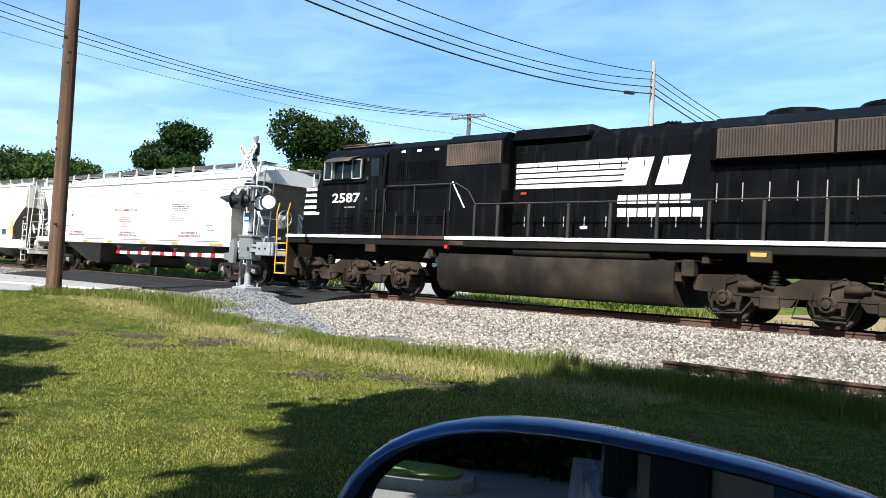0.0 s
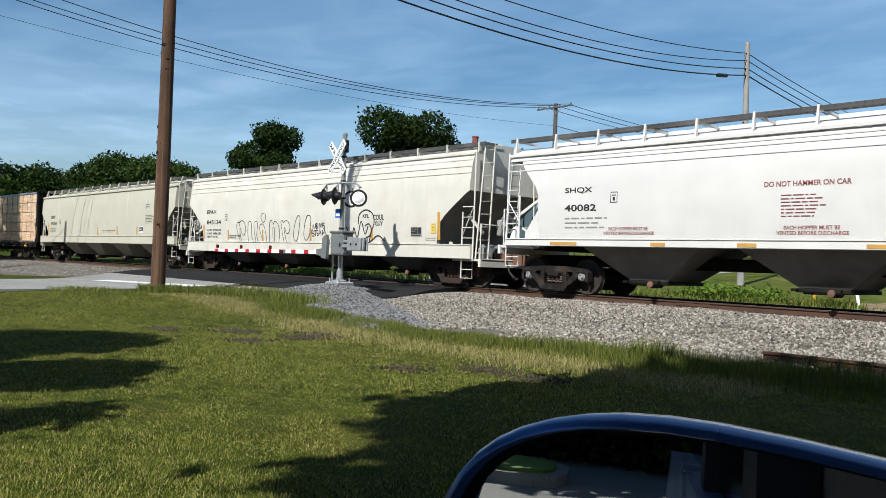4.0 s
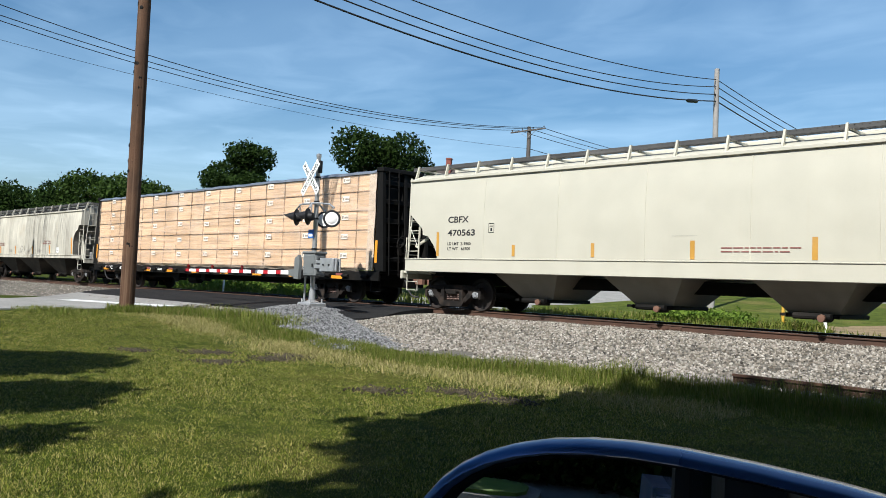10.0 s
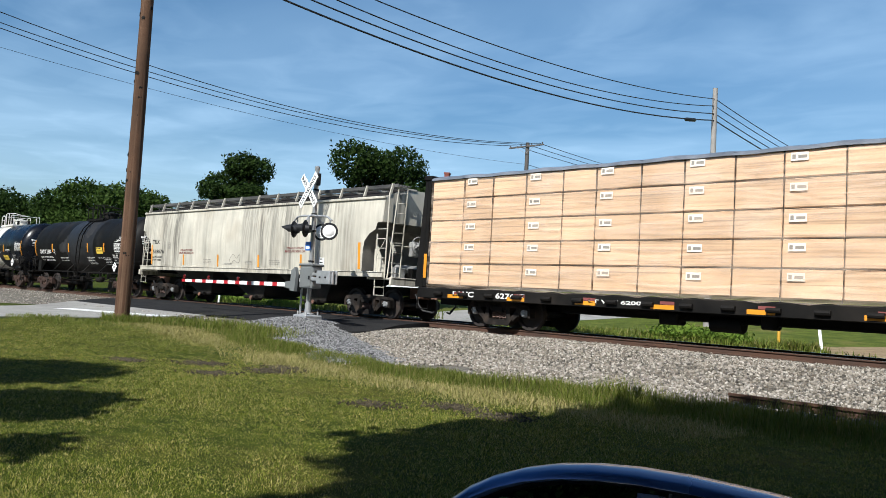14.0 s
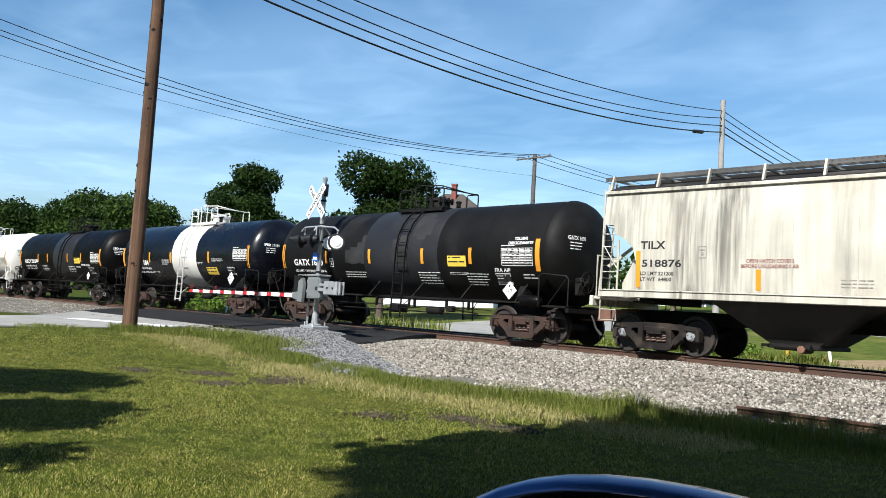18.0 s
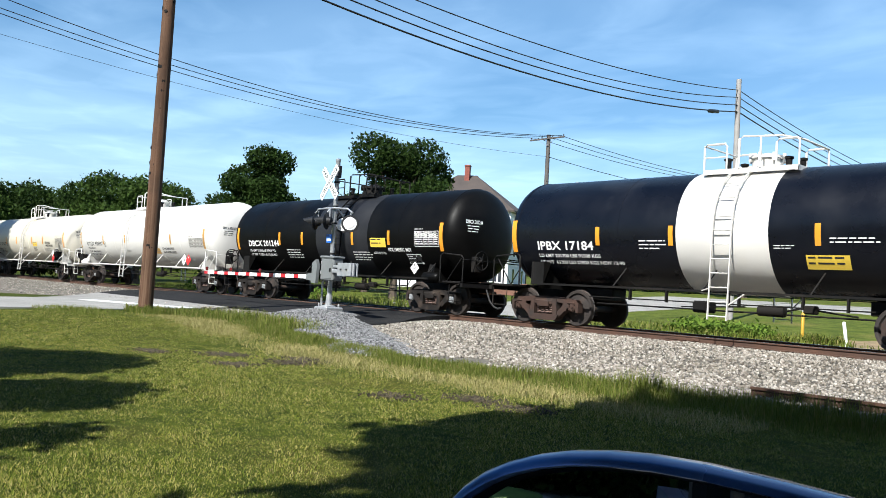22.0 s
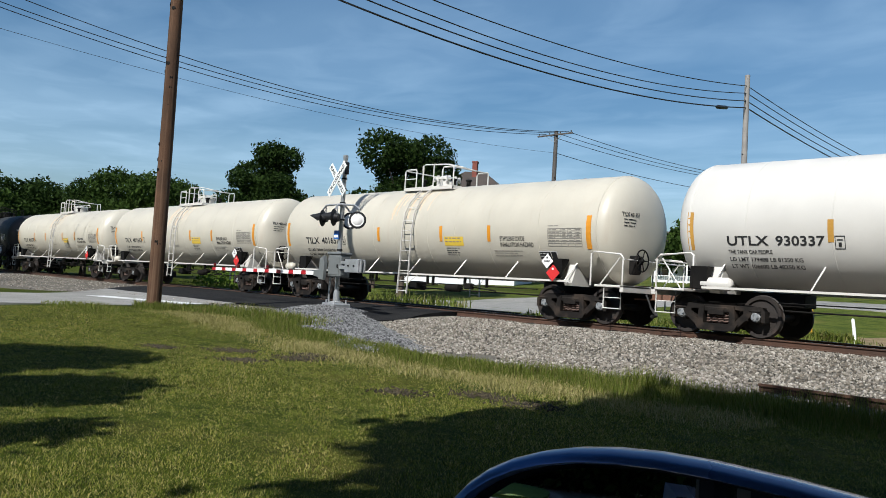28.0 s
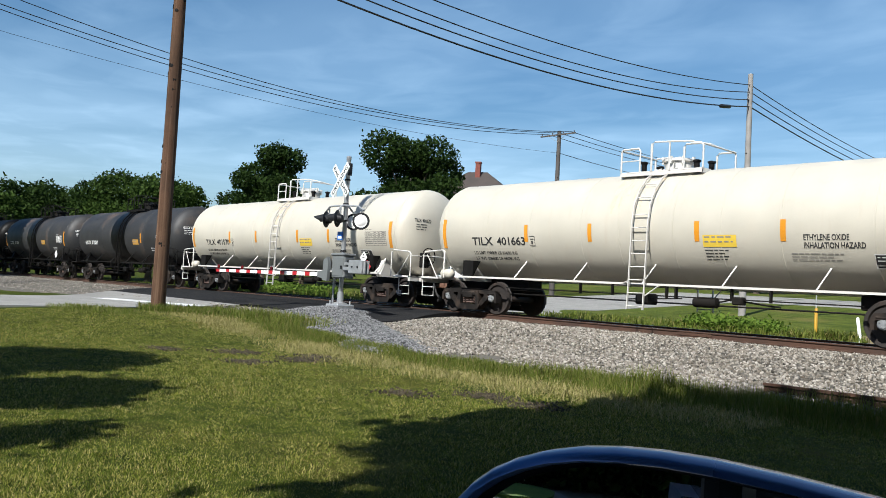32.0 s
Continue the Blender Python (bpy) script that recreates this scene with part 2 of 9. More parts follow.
# ---- mesh kit ----
class Geo:
    """Collects vertices and faces of one mesh."""

    def __init__(self):
        self.v, self.f = [], []

    def add(self, verts, faces):
        k = len(self.v)
        self.v.extend(tuple(p) for p in verts)
        self.f.extend(tuple(i + k for i in q) for q in faces)
        return self

    def box(self, a, b, c=0.0):
        a, b = [min(p) for p in zip(a, b)], [max(p) for p in zip(a, b)]
        if c <= 0:
            vs = [[(a, b)[i >> k & 1][k] for k in range(3)] for i in range(8)]
            return self.add(vs, [(0, 2, 3, 1), (4, 5, 7, 6), (0, 1, 5, 4), (2, 6, 7, 3), (0, 4, 6, 2), (1, 3, 7, 5)])
        c = min(c, *[(b[k] - a[k]) * 0.45 for k in range(3)])
        vs, idx = [], {}
        for i in range(8):
            for ax in range(3):
                p = []
                for k in range(3):
                    hi = i >> k & 1
                    val = (a, b)[hi][k]
                    p.append(val if k == ax else val + (-c if hi else c))
                idx[i, ax] = len(vs)
                vs.append(p)
        fs = []
        for ax in range(3):
            o = [k for k in range(3) if k != ax]
            for s in (0, 1):
                q = [s << ax | u << o[0] | w << o[1] for u, w in ((0, 0), (1, 0), (1, 1), (0, 1))]
                fs.append([idx[i, ax] for i in q])
            for u in (0, 1):
                for w in (0, 1):
                    i0 = u << o[0] | w << o[1]
                    i1 = i0 | 1 << ax
                    fs.append([idx[i0, o[0]], idx[i0, o[1]], idx[i1, o[1]], idx[i1, o[0]]])
        for i in range(8):
            fs.append([idx[i, 0], idx[i, 1], idx[i, 2]])
        return self.add(vs, fs)

    def rings(self, rows, closed=True, caps=True):
        n = len(rows[0])
        vs = [p for r in rows for p in r]
        fs = []
        for i in range(len(rows) - 1):
            for j in range(n if closed else n - 1):
                k = (j + 1) % n
                fs.append((i * n + j, i * n + k, (i + 1) * n + k, (i + 1) * n + j))
        if caps:
            fs += [tuple(range(n)), tuple(range((len(rows) - 1) * n, len(rows) * n))]
        return self.add(vs, fs)

    def tube(self, pts, r, n=6, caps=True):
        pts = [Vector(p) for p in pts]
        rs = r if isinstance(r, (list, tuple)) else [r] * len(pts)
        rows = []
        for i, p in enumerate(pts):
            d = (pts[min(i + 1, len(pts) - 1)] - pts[max(i - 1, 0)]).normalized()
            u = d.cross(Vector((0, 0, 1)) if abs(d.z) < 0.9 else Vector((1, 0, 0))).normalized()
            w = d.cross(u)
            if 0 < i < len(pts) - 1:
                d1 = (pts[i + 1] - p).normalized()
                s = 1 / max(0.5, d.dot(d1))
            else:
                s = 1
            rows.append([p + (u * math.cos(2 * math.pi * j / n) + w * math.sin(2 * math.pi * j / n)) * rs[i] * s for j in range(n)])
        return self.rings(rows, True, caps)

    def prism(self, poly, axis, a, b):
        """poly: points in the two other axes, in xyz order."""
        def put(p, s):
            q = list(p)
            q.insert("xyz".index(axis), s)
            return q
        n = len(poly)
        return self.add([put(p, a) for p in poly] + [put(p, b) for p in poly],
                        [tuple(range(n)), tuple(range(n, 2 * n))] + [(i, (i + 1) % n, n + (i + 1) % n, n + i) for i in range(n)])

    def lathe(self, prof, axis, at=(0, 0, 0), n=24, caps=True):
        """prof: (along the axis, radius)."""
        k = "xyz".index(axis)
        o = [i for i in range(3) if i != k]
        rows = []
        for s, r in prof:
            row = []
            for j in range(n):
                p = list(at)
                p[k] += s
                p[o[0]] += r * math.cos(2 * math.pi * j / n)
                p[o[1]] += r * math.sin(2 * math.pi * j / n)
                row.append(p)
            rows.append(row)
        return self.rings(rows, True, caps)

    def beam(self, p, q, w, h, up=(0, 0, 1)):
        """A square bar from p to q."""
        p, q = Vector(p), Vector(q)
        d = (q - p).normalized()
        s = d.cross(Vector(up)).normalized() * w / 2
        u = s.normalized().cross(d) * h / 2
        return self.rings([[e + s + u, e - s + u, e - s - u, e + s - u] for e in (p, q)])

    def moved(self, m):
        self.v = [tuple(m @ Vector(p)) for p in self.v]
        return self

    def mesh(self, name, material, smooth=35.0, fix=True):
        me = bpy.data.meshes.new(name)
        me.from_pydata(self.v, [], self.f)
        if fix:
            bm = bmesh.new()
            bm.from_mesh(me)
            bmesh.ops.recalc_face_normals(bm, faces=bm.faces)
            bm.to_mesh(me)
            bm.free()
        for m in material if isinstance(material, (list, tuple)) else [material]:
            me.materials.append(m)
        if smooth:
            me.shade_smooth()
            me.set_sharp_from_angle(angle=radians(smooth))
        return me


def part(name, geo, material, parent, label="", smooth=35.0, at=None):
    """One mesh object under a thing or under a part. geo: a Geo or a ready mesh."""
    me = geo if isinstance(geo, bpy.types.Mesh) else geo.mesh(name, material, smooth)
    ob = new(name, me)
    ob.parent = parent
    if at is not None:
        ob.matrix_basis = at
    return tagged(ob, label) if label else ob


def thing(name, label, category, at=None, group=""):
    ob = new(name)
    ob.empty_display_size = 0.2
    if at is not None:
        ob.matrix_basis = at
    return tagged(ob, label, category, group)


FONT = {}


def glyphs(text):
    """Outline-filled letters as points and faces, 1 high from baseline to cap, and their width."""
    if text not in FONT:
        cu = bpy.data.curves.new("letters", "FONT")
        cu.body, cu.resolution_u, cu.fill_mode, cu.offset = text, 3, "FRONT", 0.02
        ob = new("letters", cu)
        dg = bpy.context.evaluated_depsgraph_get()
        me = bpy.data.meshes.new_from_object(ob.evaluated_get(dg))
        vs, fs = [tuple(v.co) for v in me.vertices], [tuple(p.vertices) for p in me.polygons]
        bpy.data.objects.remove(ob)
        bpy.data.curves.remove(cu)
        bpy.data.meshes.remove(me)
        x0, x1 = min(v[0] for v in vs), max(v[0] for v in vs)
        y0, y1 = min(v[1] for v in vs), max(v[1] for v in vs)
        FONT[text] = ([((x - x0) / (x1 - x0), (y - y0) / (y1 - y0)) for x, y, _ in vs], fs)
    return FONT[text]


def words(name, text, x0, x1, z0, z1, skin, material, parent, label="", bold=0.0):
    """Letters laid on a skin: skin(x, z) gives the point of the surface."""
    vs, fs = glyphs(text)
    g = Geo().add([skin(x0 + (x1 - x0) * u, z0 + (z1 - z0) * v) for u, v in vs], fs)
    return part(name, g.mesh(name, material, 0, False), None, parent, label)


def patch(g, x0, x1, z0, z1, skin, nx=1, nz=1, rise=0.0):
    vs = [skin(x0 + (x1 - x0) * i / nx, z0 + (z1 - z0) * j / nz, rise) for j in range(nz + 1) for i in range(nx + 1)]
    k = nx + 1
    return g.add(vs, [(j * k + i, j * k + i + 1, (j + 1) * k + i + 1, (j + 1) * k + i) for j in range(nz) for i in range(nx)])


def dashes(name, x0, x1, z0, z1, lines, skin, material, parent, seed=0, rise=0.0, fill=0.3):
    """Small print too fine to read: rows of plain bars of word length."""
    rnd = random.Random(seed + int(abs(x0) * 100))
    g = Geo()
    step = (z1 - z0) / lines
    for i in range(lines):
        x, top = x0, z1 - i * step
        end = x0 + (x1 - x0) * rnd.uniform(0.7, 1.0)
        while x < end - 0.03:
            w = min(rnd.uniform(0.8, 3.2) * step, end - x)
            patch(g, x, x + w, top - step * fill, top, skin, 1, 1, rise)
            x += w + step * 0.45
    return part(name, g.mesh(name, material, 0, False), None, parent)


def plate(name, x0, x1, z0, z1, skin, material, parent, label="", nz=1, rise=0.0):
    g = Geo()
    patch(g, x0, x1, z0, z1, skin, 1, nz, rise)
    return part(name, g.mesh(name, material, 0, False), None, parent, label)

# ---- the train: x ahead, near side at -y, z over the railhead ----
CARS, WHEELS = [], []
MESH = {}
WHEEL_R = 0.457


def shared(key, make):
    if key not in MESH:
        MESH[key] = make()
    return MESH[key]


def wheelset_mesh(r, mats):
    def make():
        g = Geo()
        for s in (-1, 1):
            p = [(-0.075, 0.09), (-0.07, 0.13), (-0.02, 0.17), (-0.005, r * 0.78), (-0.055, r * 0.84), (-0.06, r * 0.985), (-0.052, r), (0.035, r + 0.003), (0.05, r + 0.026), (0.066, r + 0.02), (0.066, r * 0.86), (0.03, r * 0.76), (0.02, 0.17), (0.06, 0.12), (0.06, 0.085)]
            g.lathe([(s * (0.715 + 0.05) - s * a, q) for a, q in p], "y", n=28)
            g.lathe([(s * 0.74, 0.083), (s * 0.9, 0.08)], "y", n=12)
        g.lathe([(-0.74, 0.085), (0, 0.078), (0.74, 0.085)], "y", n=12)
        k = len(g.f)
        for s in (-1, 1):
            g.lathe([(s * 0.9, 0.1), (s * 1.0, 0.115), (s * 1.07, 0.115), (s * 1.085, 0.09), (s * 1.1, 0.085), (s * 1.105, 0.03)], "y", n=16)
            for j in range(3):
                a = 2 * math.pi * j / 3
                x, z = 0.06 * math.cos(a), 0.06 * math.sin(a)
                g.tube([(x, s * 1.095, z), (x, s * 1.13, z)], 0.02, 6)
        me = g.mesh("wheelset", mats, 40)
        for i, p in enumerate(me.polygons):
            if i >= k:
                p.material_index = 1
        return me
    return shared(("wheelset", r, mats[0].name, mats[1].name), make)


def side_frame_mesh(material):
    def make():
        g = Geo()
        y0, y1 = -1.1, -0.9
        g.prism([(-1.12, 0.06), (-1.05, 0.2), (-0.6, 0.24), (-0.3, 0.26), (0.3, 0.26), (0.6, 0.24), (1.05, 0.2), (1.12, 0.06), (0.75, 0.1), (0.45, 0.12), (-0.45, 0.12), (-0.75, 0.1)], "y", y0, y1)
        for s in (-1, 1):
            g.prism([(s * 0.72, 0.14), (s * 0.86, 0.05), (s * 0.5, -0.26), (s * 0.42, -0.16)], "y", y0, y1)
            g.prism([(s * 1.12, 0.12), (s * 1.12, -0.12), (s * 1.04, -0.12), (s * 1.03, 0.12)], "y", y0, y1)
            g.prism([(s * 0.74, 0.12), (s * 0.74, -0.1), (s * 0.65, -0.08), (s * 0.62, 0.12)], "y", y0, y1)
            g.prism([(s * 0.3, 0.2), (s * 0.42, 0.2), (s * 0.46, -0.24), (s * 0.31, -0.24)], "y", y0 - 0.02, y1 + 0.02)
            g.box((s * 0.75, y0 - 0.015, 0.09), (s * 1.03, y1 + 0.02, 0.15), 0.02)
        g.prism([(-0.52, -0.2), (0.52, -0.2), (0.44, -0.33), (0.36, -0.36), (-0.36, -0.36), (-0.44, -0.33)], "y", y0 - 0.04, y1 + 0.04)
        g.box((-0.3, y0 - 0.03, 0.04), (0.3, y1 + 0.06, 0.17), 0.03)
        return g.mesh("side_frame", material, 30)
    return shared(("side_frame", material.name), make)


def coil_mesh(material):
    def make():
        g = Geo()
        turns, n = 4, 30
        pts = [(0.062 * math.cos(2 * math.pi * turns * i / n), 0.062 * math.sin(2 * math.pi * turns * i / n), -0.2 + 0.24 * i / n) for i in range(n + 1)]
        g.tube(pts, 0.02, 5)
        return g.mesh("spring", material, 60)
    return shared(("coil", material.name), make)


def freight_truck(car, x, rusty=False, wheel_mats=None):
    steel = M["truck_rust"] if rusty else M["truck_steel"]
    wm = wheel_mats or ([M["wheel"], M["truck_rust"]] if rusty else [M["wheel"], M["cap"]])

    def bolster():
        g = Geo()
        g.prism([(-1.15, 0.12), (-0.5, 0.2), (0.5, 0.2), (1.15, 0.12), (1.15, 0.0), (0.5, -0.16), (-0.5, -0.16), (-1.15, 0.0)], "x", -0.19, 0.19)
        for s in (-1, 1):
            g.tube([(s * 0.42, -0.75, -0.02), (s * 0.42, 0.75, -0.02)], 0.05, 8)
            g.box((s * 0.38, -0.8, -0.12), (s * 0.46, -0.68, 0.08), 0.02)
        return g.mesh("truck", steel, 30)
    t = part("truck", shared(("bolster", steel.name), bolster), None, car, at=pose(x, 0, WHEEL_R))
    part("side_frame", side_frame_mesh(steel), None, t)
    part("side_frame", side_frame_mesh(steel), None, t, at=pose(0, 0, 0, 0, 0, 180))
    for s in (-1, 1):
        for dx in (-0.2, -0.07, 0.07, 0.2):
            part("spring", coil_mesh(M["spring"]), None, t, at=pose(dx, s * 1.0, 0))
    for dx in (-0.889, 0.889):
        w = part("wheelset", wheelset_mesh(WHEEL_R, wm), None, t, at=pose(dx, 0, 0))
        WHEELS.append((w, dx, 0.0, WHEEL_R))
    return t


def coupler(car, x, s, reach, material=None):
    """Drawbar and knuckle at the end s of a car, from x out to reach."""
    def make():
        g = Geo()
        g.box((-0.6, -0.11, 0.74), (reach - 0.3, 0.11, 0.94), 0.02)
        g.prism([(reach - 0.34, -0.13), (reach - 0.12, -0.2), (reach + 0.02, -0.17), (reach + 0.03, -0.06), (reach - 0.1, -0.03), (reach - 0.1, 0.06), (reach + 0.05, 0.1), (reach + 0.02, 0.19), (reach - 0.2, 0.21), (reach - 0.34, 0.13)], "z", 0.68, 0.99)
        g.box((-0.5, -0.24, 0.66), (-0.02, 0.24, 1.02), 0.03)
        return g.mesh("coupler", material or M["rust"], 30)
    c = part("coupler", shared(("coupler", round(reach, 2), (material or M["rust"]).name), make), None, car, at=pose(x, 0, 0, 0, 0, 0 if s > 0 else 180))

    def hose():
        g = Geo()
        g.tube([(0.0, -0.42, 0.8), (0.06, -0.42, 0.7), (0.14, -0.4, 0.48), (0.26, -0.34, 0.32), (reach - 0.12, -0.28, 0.27), (reach, -0.26, 0.3)], 0.028, 7)
        return g.mesh("air_hose", M["rubber"], 50)
    part("air_hose", shared(("hose", round(reach, 2)), hose), None, c)
    return c


def rungs(g, p, q, n, r=0.014):
    """Rungs between two uprights given as (foot, top) pairs."""
    (p0, p1), (q0, q1) = [(Vector(a), Vector(b)) for a, b in (p, q)]
    for i in range(n):
        k = (i + 0.5) / n
        g.tube([p0.lerp(p1, k), q0.lerp(q1, k)], r, 5)
    return g


def ladder(name, car, p0, p1, q0, q1, n, material, label="", bar=0.045):
    g = Geo()
    for a, b in ((p0, p1), (q0, q1)):
        g.beam(a, b, bar, bar * 0.45, (0, 1, 0))
    return part(name, rungs(g, (p0, p1), (q0, q1), n), material, car, label)


def brake_wheel(car, x, y, z, material, s=1):
    def make():
        g = Geo()
        ring = [(0, 0.27 * math.cos(2 * math.pi * i / 20), 0.27 * math.sin(2 * math.pi * i / 20)) for i in range(21)]
        g.tube(ring, 0.018, 6)
        for k in range(5):
            a = 2 * math.pi * k / 5
            g.tube([(0, 0, 0), (0, 0.26 * math.cos(a), 0.26 * math.sin(a))], 0.013, 5)
        g.lathe([(-0.16, 0.1), (-0.03, 0.11), (0.02, 0.05), (0.04, 0.04)], "x", n=12)
        g.box((-0.3, -0.14, -0.35), (-0.1, 0.14, 0.12), 0.03)
        return g.mesh("brake_wheel", material, 40)
    return part("brake_wheel", shared(("brake_wheel", material.name), make), None, car, at=pose(x, y, z, 0, 0, 0 if s > 0 else 180))


# ---- tank cars ----
def tank_skin(radius, zc):
    def skin(x, z, rise=0.0):
        a = math.asin(max(-0.98, min(0.98, (z - zc) / radius)))
        r = radius + 0.007 + rise
        return (x, -r * math.cos(a), zc + r * math.sin(a))
    return skin


def placard(car, x, y, z, material, digits="", size=0.17, tilt=0.0, ink="ink"):
    """A square hazard card on its corner in a holder."""
    s = size * 1.414
    g = Geo()
    g.prism([(x - s, z), (x, z - s), (x + s, z), (x, z + s)], "y", y - 0.02, y)
    p = part("hazard_placard", g, material, car, "diamond-shaped hazard placard in its holder")
    h = Geo()
    h.box((x - size * 0.5, y, z - s * 0.75), (x + size * 0.5, y + 0.03, z + s * 0.4), 0.005)
    part("placard_holder", h, M["galv"], p)
    flat = lambda u, w, rise=0.0: (u, y - 0.024 - rise, w)
    if digits:
        words("lettering", digits, x - s * 0.48, x + s * 0.48, z - s * 0.16, z + s * 0.16, flat, M[ink], p)
    plate("pictogram", x - s * 0.14, x + s * 0.14, z + s * 0.36, z + s * 0.62, flat, M[ink], p)
    return p


def tank_car(c, half, radius, zc, truck, paint, trim, label, name_rows, ink, bars, ladder_x, platform, seams=(), band=None,
             rusty=False, tape="amber", head=0.62, pitch_l=1.0, pitch_r=1.0, extras=(), weights=(), bar_h=(2.04, 2.49), tall=(1.86, 2.7), top_trim=None):
    car = thing("tank_car", label, "tank car", pose(c, 0, 0), "cars of the train")
    skin = tank_skin(radius, zc)
    cyl = half - head
    prof = []
    for i in range(9):
        a = math.pi / 2 * i / 8
        prof.append((-cyl - head * math.cos(a), max(0.001, radius * math.sin(a) ** 0.75)))
    for x in sorted(seams):
        prof += [(x - 0.02, radius), (x - 0.016, radius + 0.006), (x + 0.016, radius + 0.006), (x + 0.02, radius)]
    for i in range(9):
        a = math.pi / 2 * (8 - i) / 8
        prof.append((cyl + head * math.cos(a), max(0.001, radius * math.sin(a) ** 0.75)))
    shell = part("tank_shell", Geo().lathe(prof, "x", (0, 0, zc), 56), paint, car)
    for s in (-1, 1):
        part("head_seam", Geo().lathe([(s * cyl - 0.03, radius + 0.001), (s * cyl - 0.026, radius + 0.009), (s * cyl + 0.02, radius + 0.008), (s * cyl + 0.03, radius - 0.004)], "x", (0, 0, zc), 56, False), paint, shell)
    for k, (x0, x1, mt, rise) in enumerate(band or ()):
        part("painted_band", Geo().lathe([(x0, radius + 0.002), (x0 + 0.005, radius + rise), (x1 - 0.005, radius + rise), (x1, radius + 0.002)], "x", (0, 0, zc), 56, False), mt, shell, "painted band round the tank")
    # saddles, stub sills and end platforms
    zb = zc - radius
    for s in (-1, 1):
        g = Geo()
        ring = [(radius * 1.005 * math.sin(a), zc - radius * 1.005 * math.cos(a)) for a in [radians(-48 + 96 * i / 12) for i in range(13)]]
        g.prism([(-1.2, 0.92), (-1.25, 1.0)] + ring + [(1.25, 1.0), (1.2, 0.92)], "x", s * truck - 0.13, s * truck + 0.13)
        part("saddle", g, trim, car)
        g = Geo()
        g.box((s * (truck - 1.6), -0.3, 0.7), (s * (half + 0.28), 0.3, 1.0), 0.02)
        part("stub_sill", g, M["black_steel"], car)
        x0, x1 = s * (half - 0.55), s * (half + 0.3)
        g = Geo()
        g.box((x0, -1.45, 0.93), (x1, -0.31, 0.99), 0.01)
        g.box((x0, 0.31, 0.93), (x1, 1.45, 0.99), 0.01)
        g.box((x1 - s * 0.1, -1.45, 0.82), (x1, 1.45, 0.99), 0.01)
        e = part("end_platform", g, trim, car)
        g = Geo()
        for y in (-1.38, 1.38):
            a, b = s * (half - 0.72), s * (half + 0.22)
            g.tube([(a, y, 0.96), (a, y, 1.74), (a + s * 0.08, y, 1.8), (b - s * 0.08, y, 1.74), (b, y, 1.66), (b, y, 0.96)], 0.021, 6)
            g.tube([(a + s * 0.28, y, 0.96), (b - s * 0.12, y * 0.97, 1.66)], 0.016, 6)
            # stirrup step
            p, q = s * (half - 0.3), s * (half + 0.2)
            g.tube([(p, y, 0.95), (p, y, 0.42), (q, y, 0.42), (q, y, 0.95)], 0.016, 6)
            g.tube([(p, y, 0.68), (q, y, 0.68)], 0.012, 6)
        g.tube([(s * (half + 0.26), -1.38, 1.62), (s * (half + 0.26), 1.38, 1.62)], 0.018, 6)
        part("end_handrail", g, trim, e)
        coupler(car, s * (half + 0.28), s, (pitch_r if s > 0 else pitch_l) - half - 0.28)
        freight_truck(car, s * truck, rusty)
    # running rail along each side with its struts
    for sy in (-1, 1):
        g = Geo()
        y = sy * 1.42
        g.beam((-truck - 0.2, y, 1.03), (truck + 0.2, y, 1.03), 0.05, 0.05)
        n = int(truck * 2 / 1.9)
        for i in range(n + 1):
            x = -truck + 2 * truck * i / n
            a = radians(40)
            g.tube([(x, y, 1.03), (x + 0.16, sy * radius * math.cos(a), zc - radius * math.sin(a))], 0.02, 5)
        part("side_handrail", g, trim, car)
    # brake gear under the tank
    g = Geo()
    g.tube([(-truck + 1.3, -0.55, 0.62), (truck - 1.3, -0.55, 0.62)], 0.022, 6)
    g.tube([(-truck + 1.3, -0.9, 0.78), (truck - 1.3, -0.9, 0.78)], 0.016, 6)
    g.box((-0.5, -0.95, 0.55), (-0.15, -0.45, 0.82), 0.04)
    g.lathe([(0.9, 0.03), (0.93, 0.12), (1.5, 0.12), (1.53, 0.03)], "x", (0, -0.6, 0.68), 12)
    g.beam((-0.9, -0.7, 0.66), (0.7, -0.8, 0.74), 0.05, 0.03)
    g.tube([(1.6, -0.7, 0.7), (2.0, -0.85, 0.78), (2.5, -0.85, 0.72), (3.0, -0.6, 0.66)], 0.02, 5)
    g.box((2.05, -1.0, 0.66), (2.3, -0.78, 0.84), 0.03)
    part("brake_rigging", g, M["black_steel"], car)
    for x in (-2.2, -1.2, 0.35, 0.6, 2.0, 2.9):
        if abs(x) < truck - 1.2:
            part("pipe_hanger", Geo().box((x, -0.97, 0.74), (x + 0.04, -0.87, 1.02), 0.006), M["black_steel"], car)
    # top platform, manway and rails
    px0, px1 = platform
    zt = zc + radius - 0.09
    g = Geo()
    for x in (px0, (px0 + px1) / 2 - 0.03, px1 - 0.06):
        g.box((x, -0.8, zt - 0.06), (x + 0.06, 0.8, zt + 0.03))
    for s in (-1, 1):
        g.box((px0, s * 0.77 - 0.025, zt - 0.05), (px1, s * 0.77 + 0.025, zt + 0.02))
    pl = part("top_platform", g, top_trim or trim, car)
    for s in (-1, 1):
        for i in range(4):
            y = s * (0.42 + 0.1 * i)
            part("platform_slat", Geo().box((px0, y - 0.04, zt + 0.03), (px1, y + 0.04, zt + 0.06)), top_trim or trim, pl)
    mid = (px0 + px1) / 2
    g = Geo()
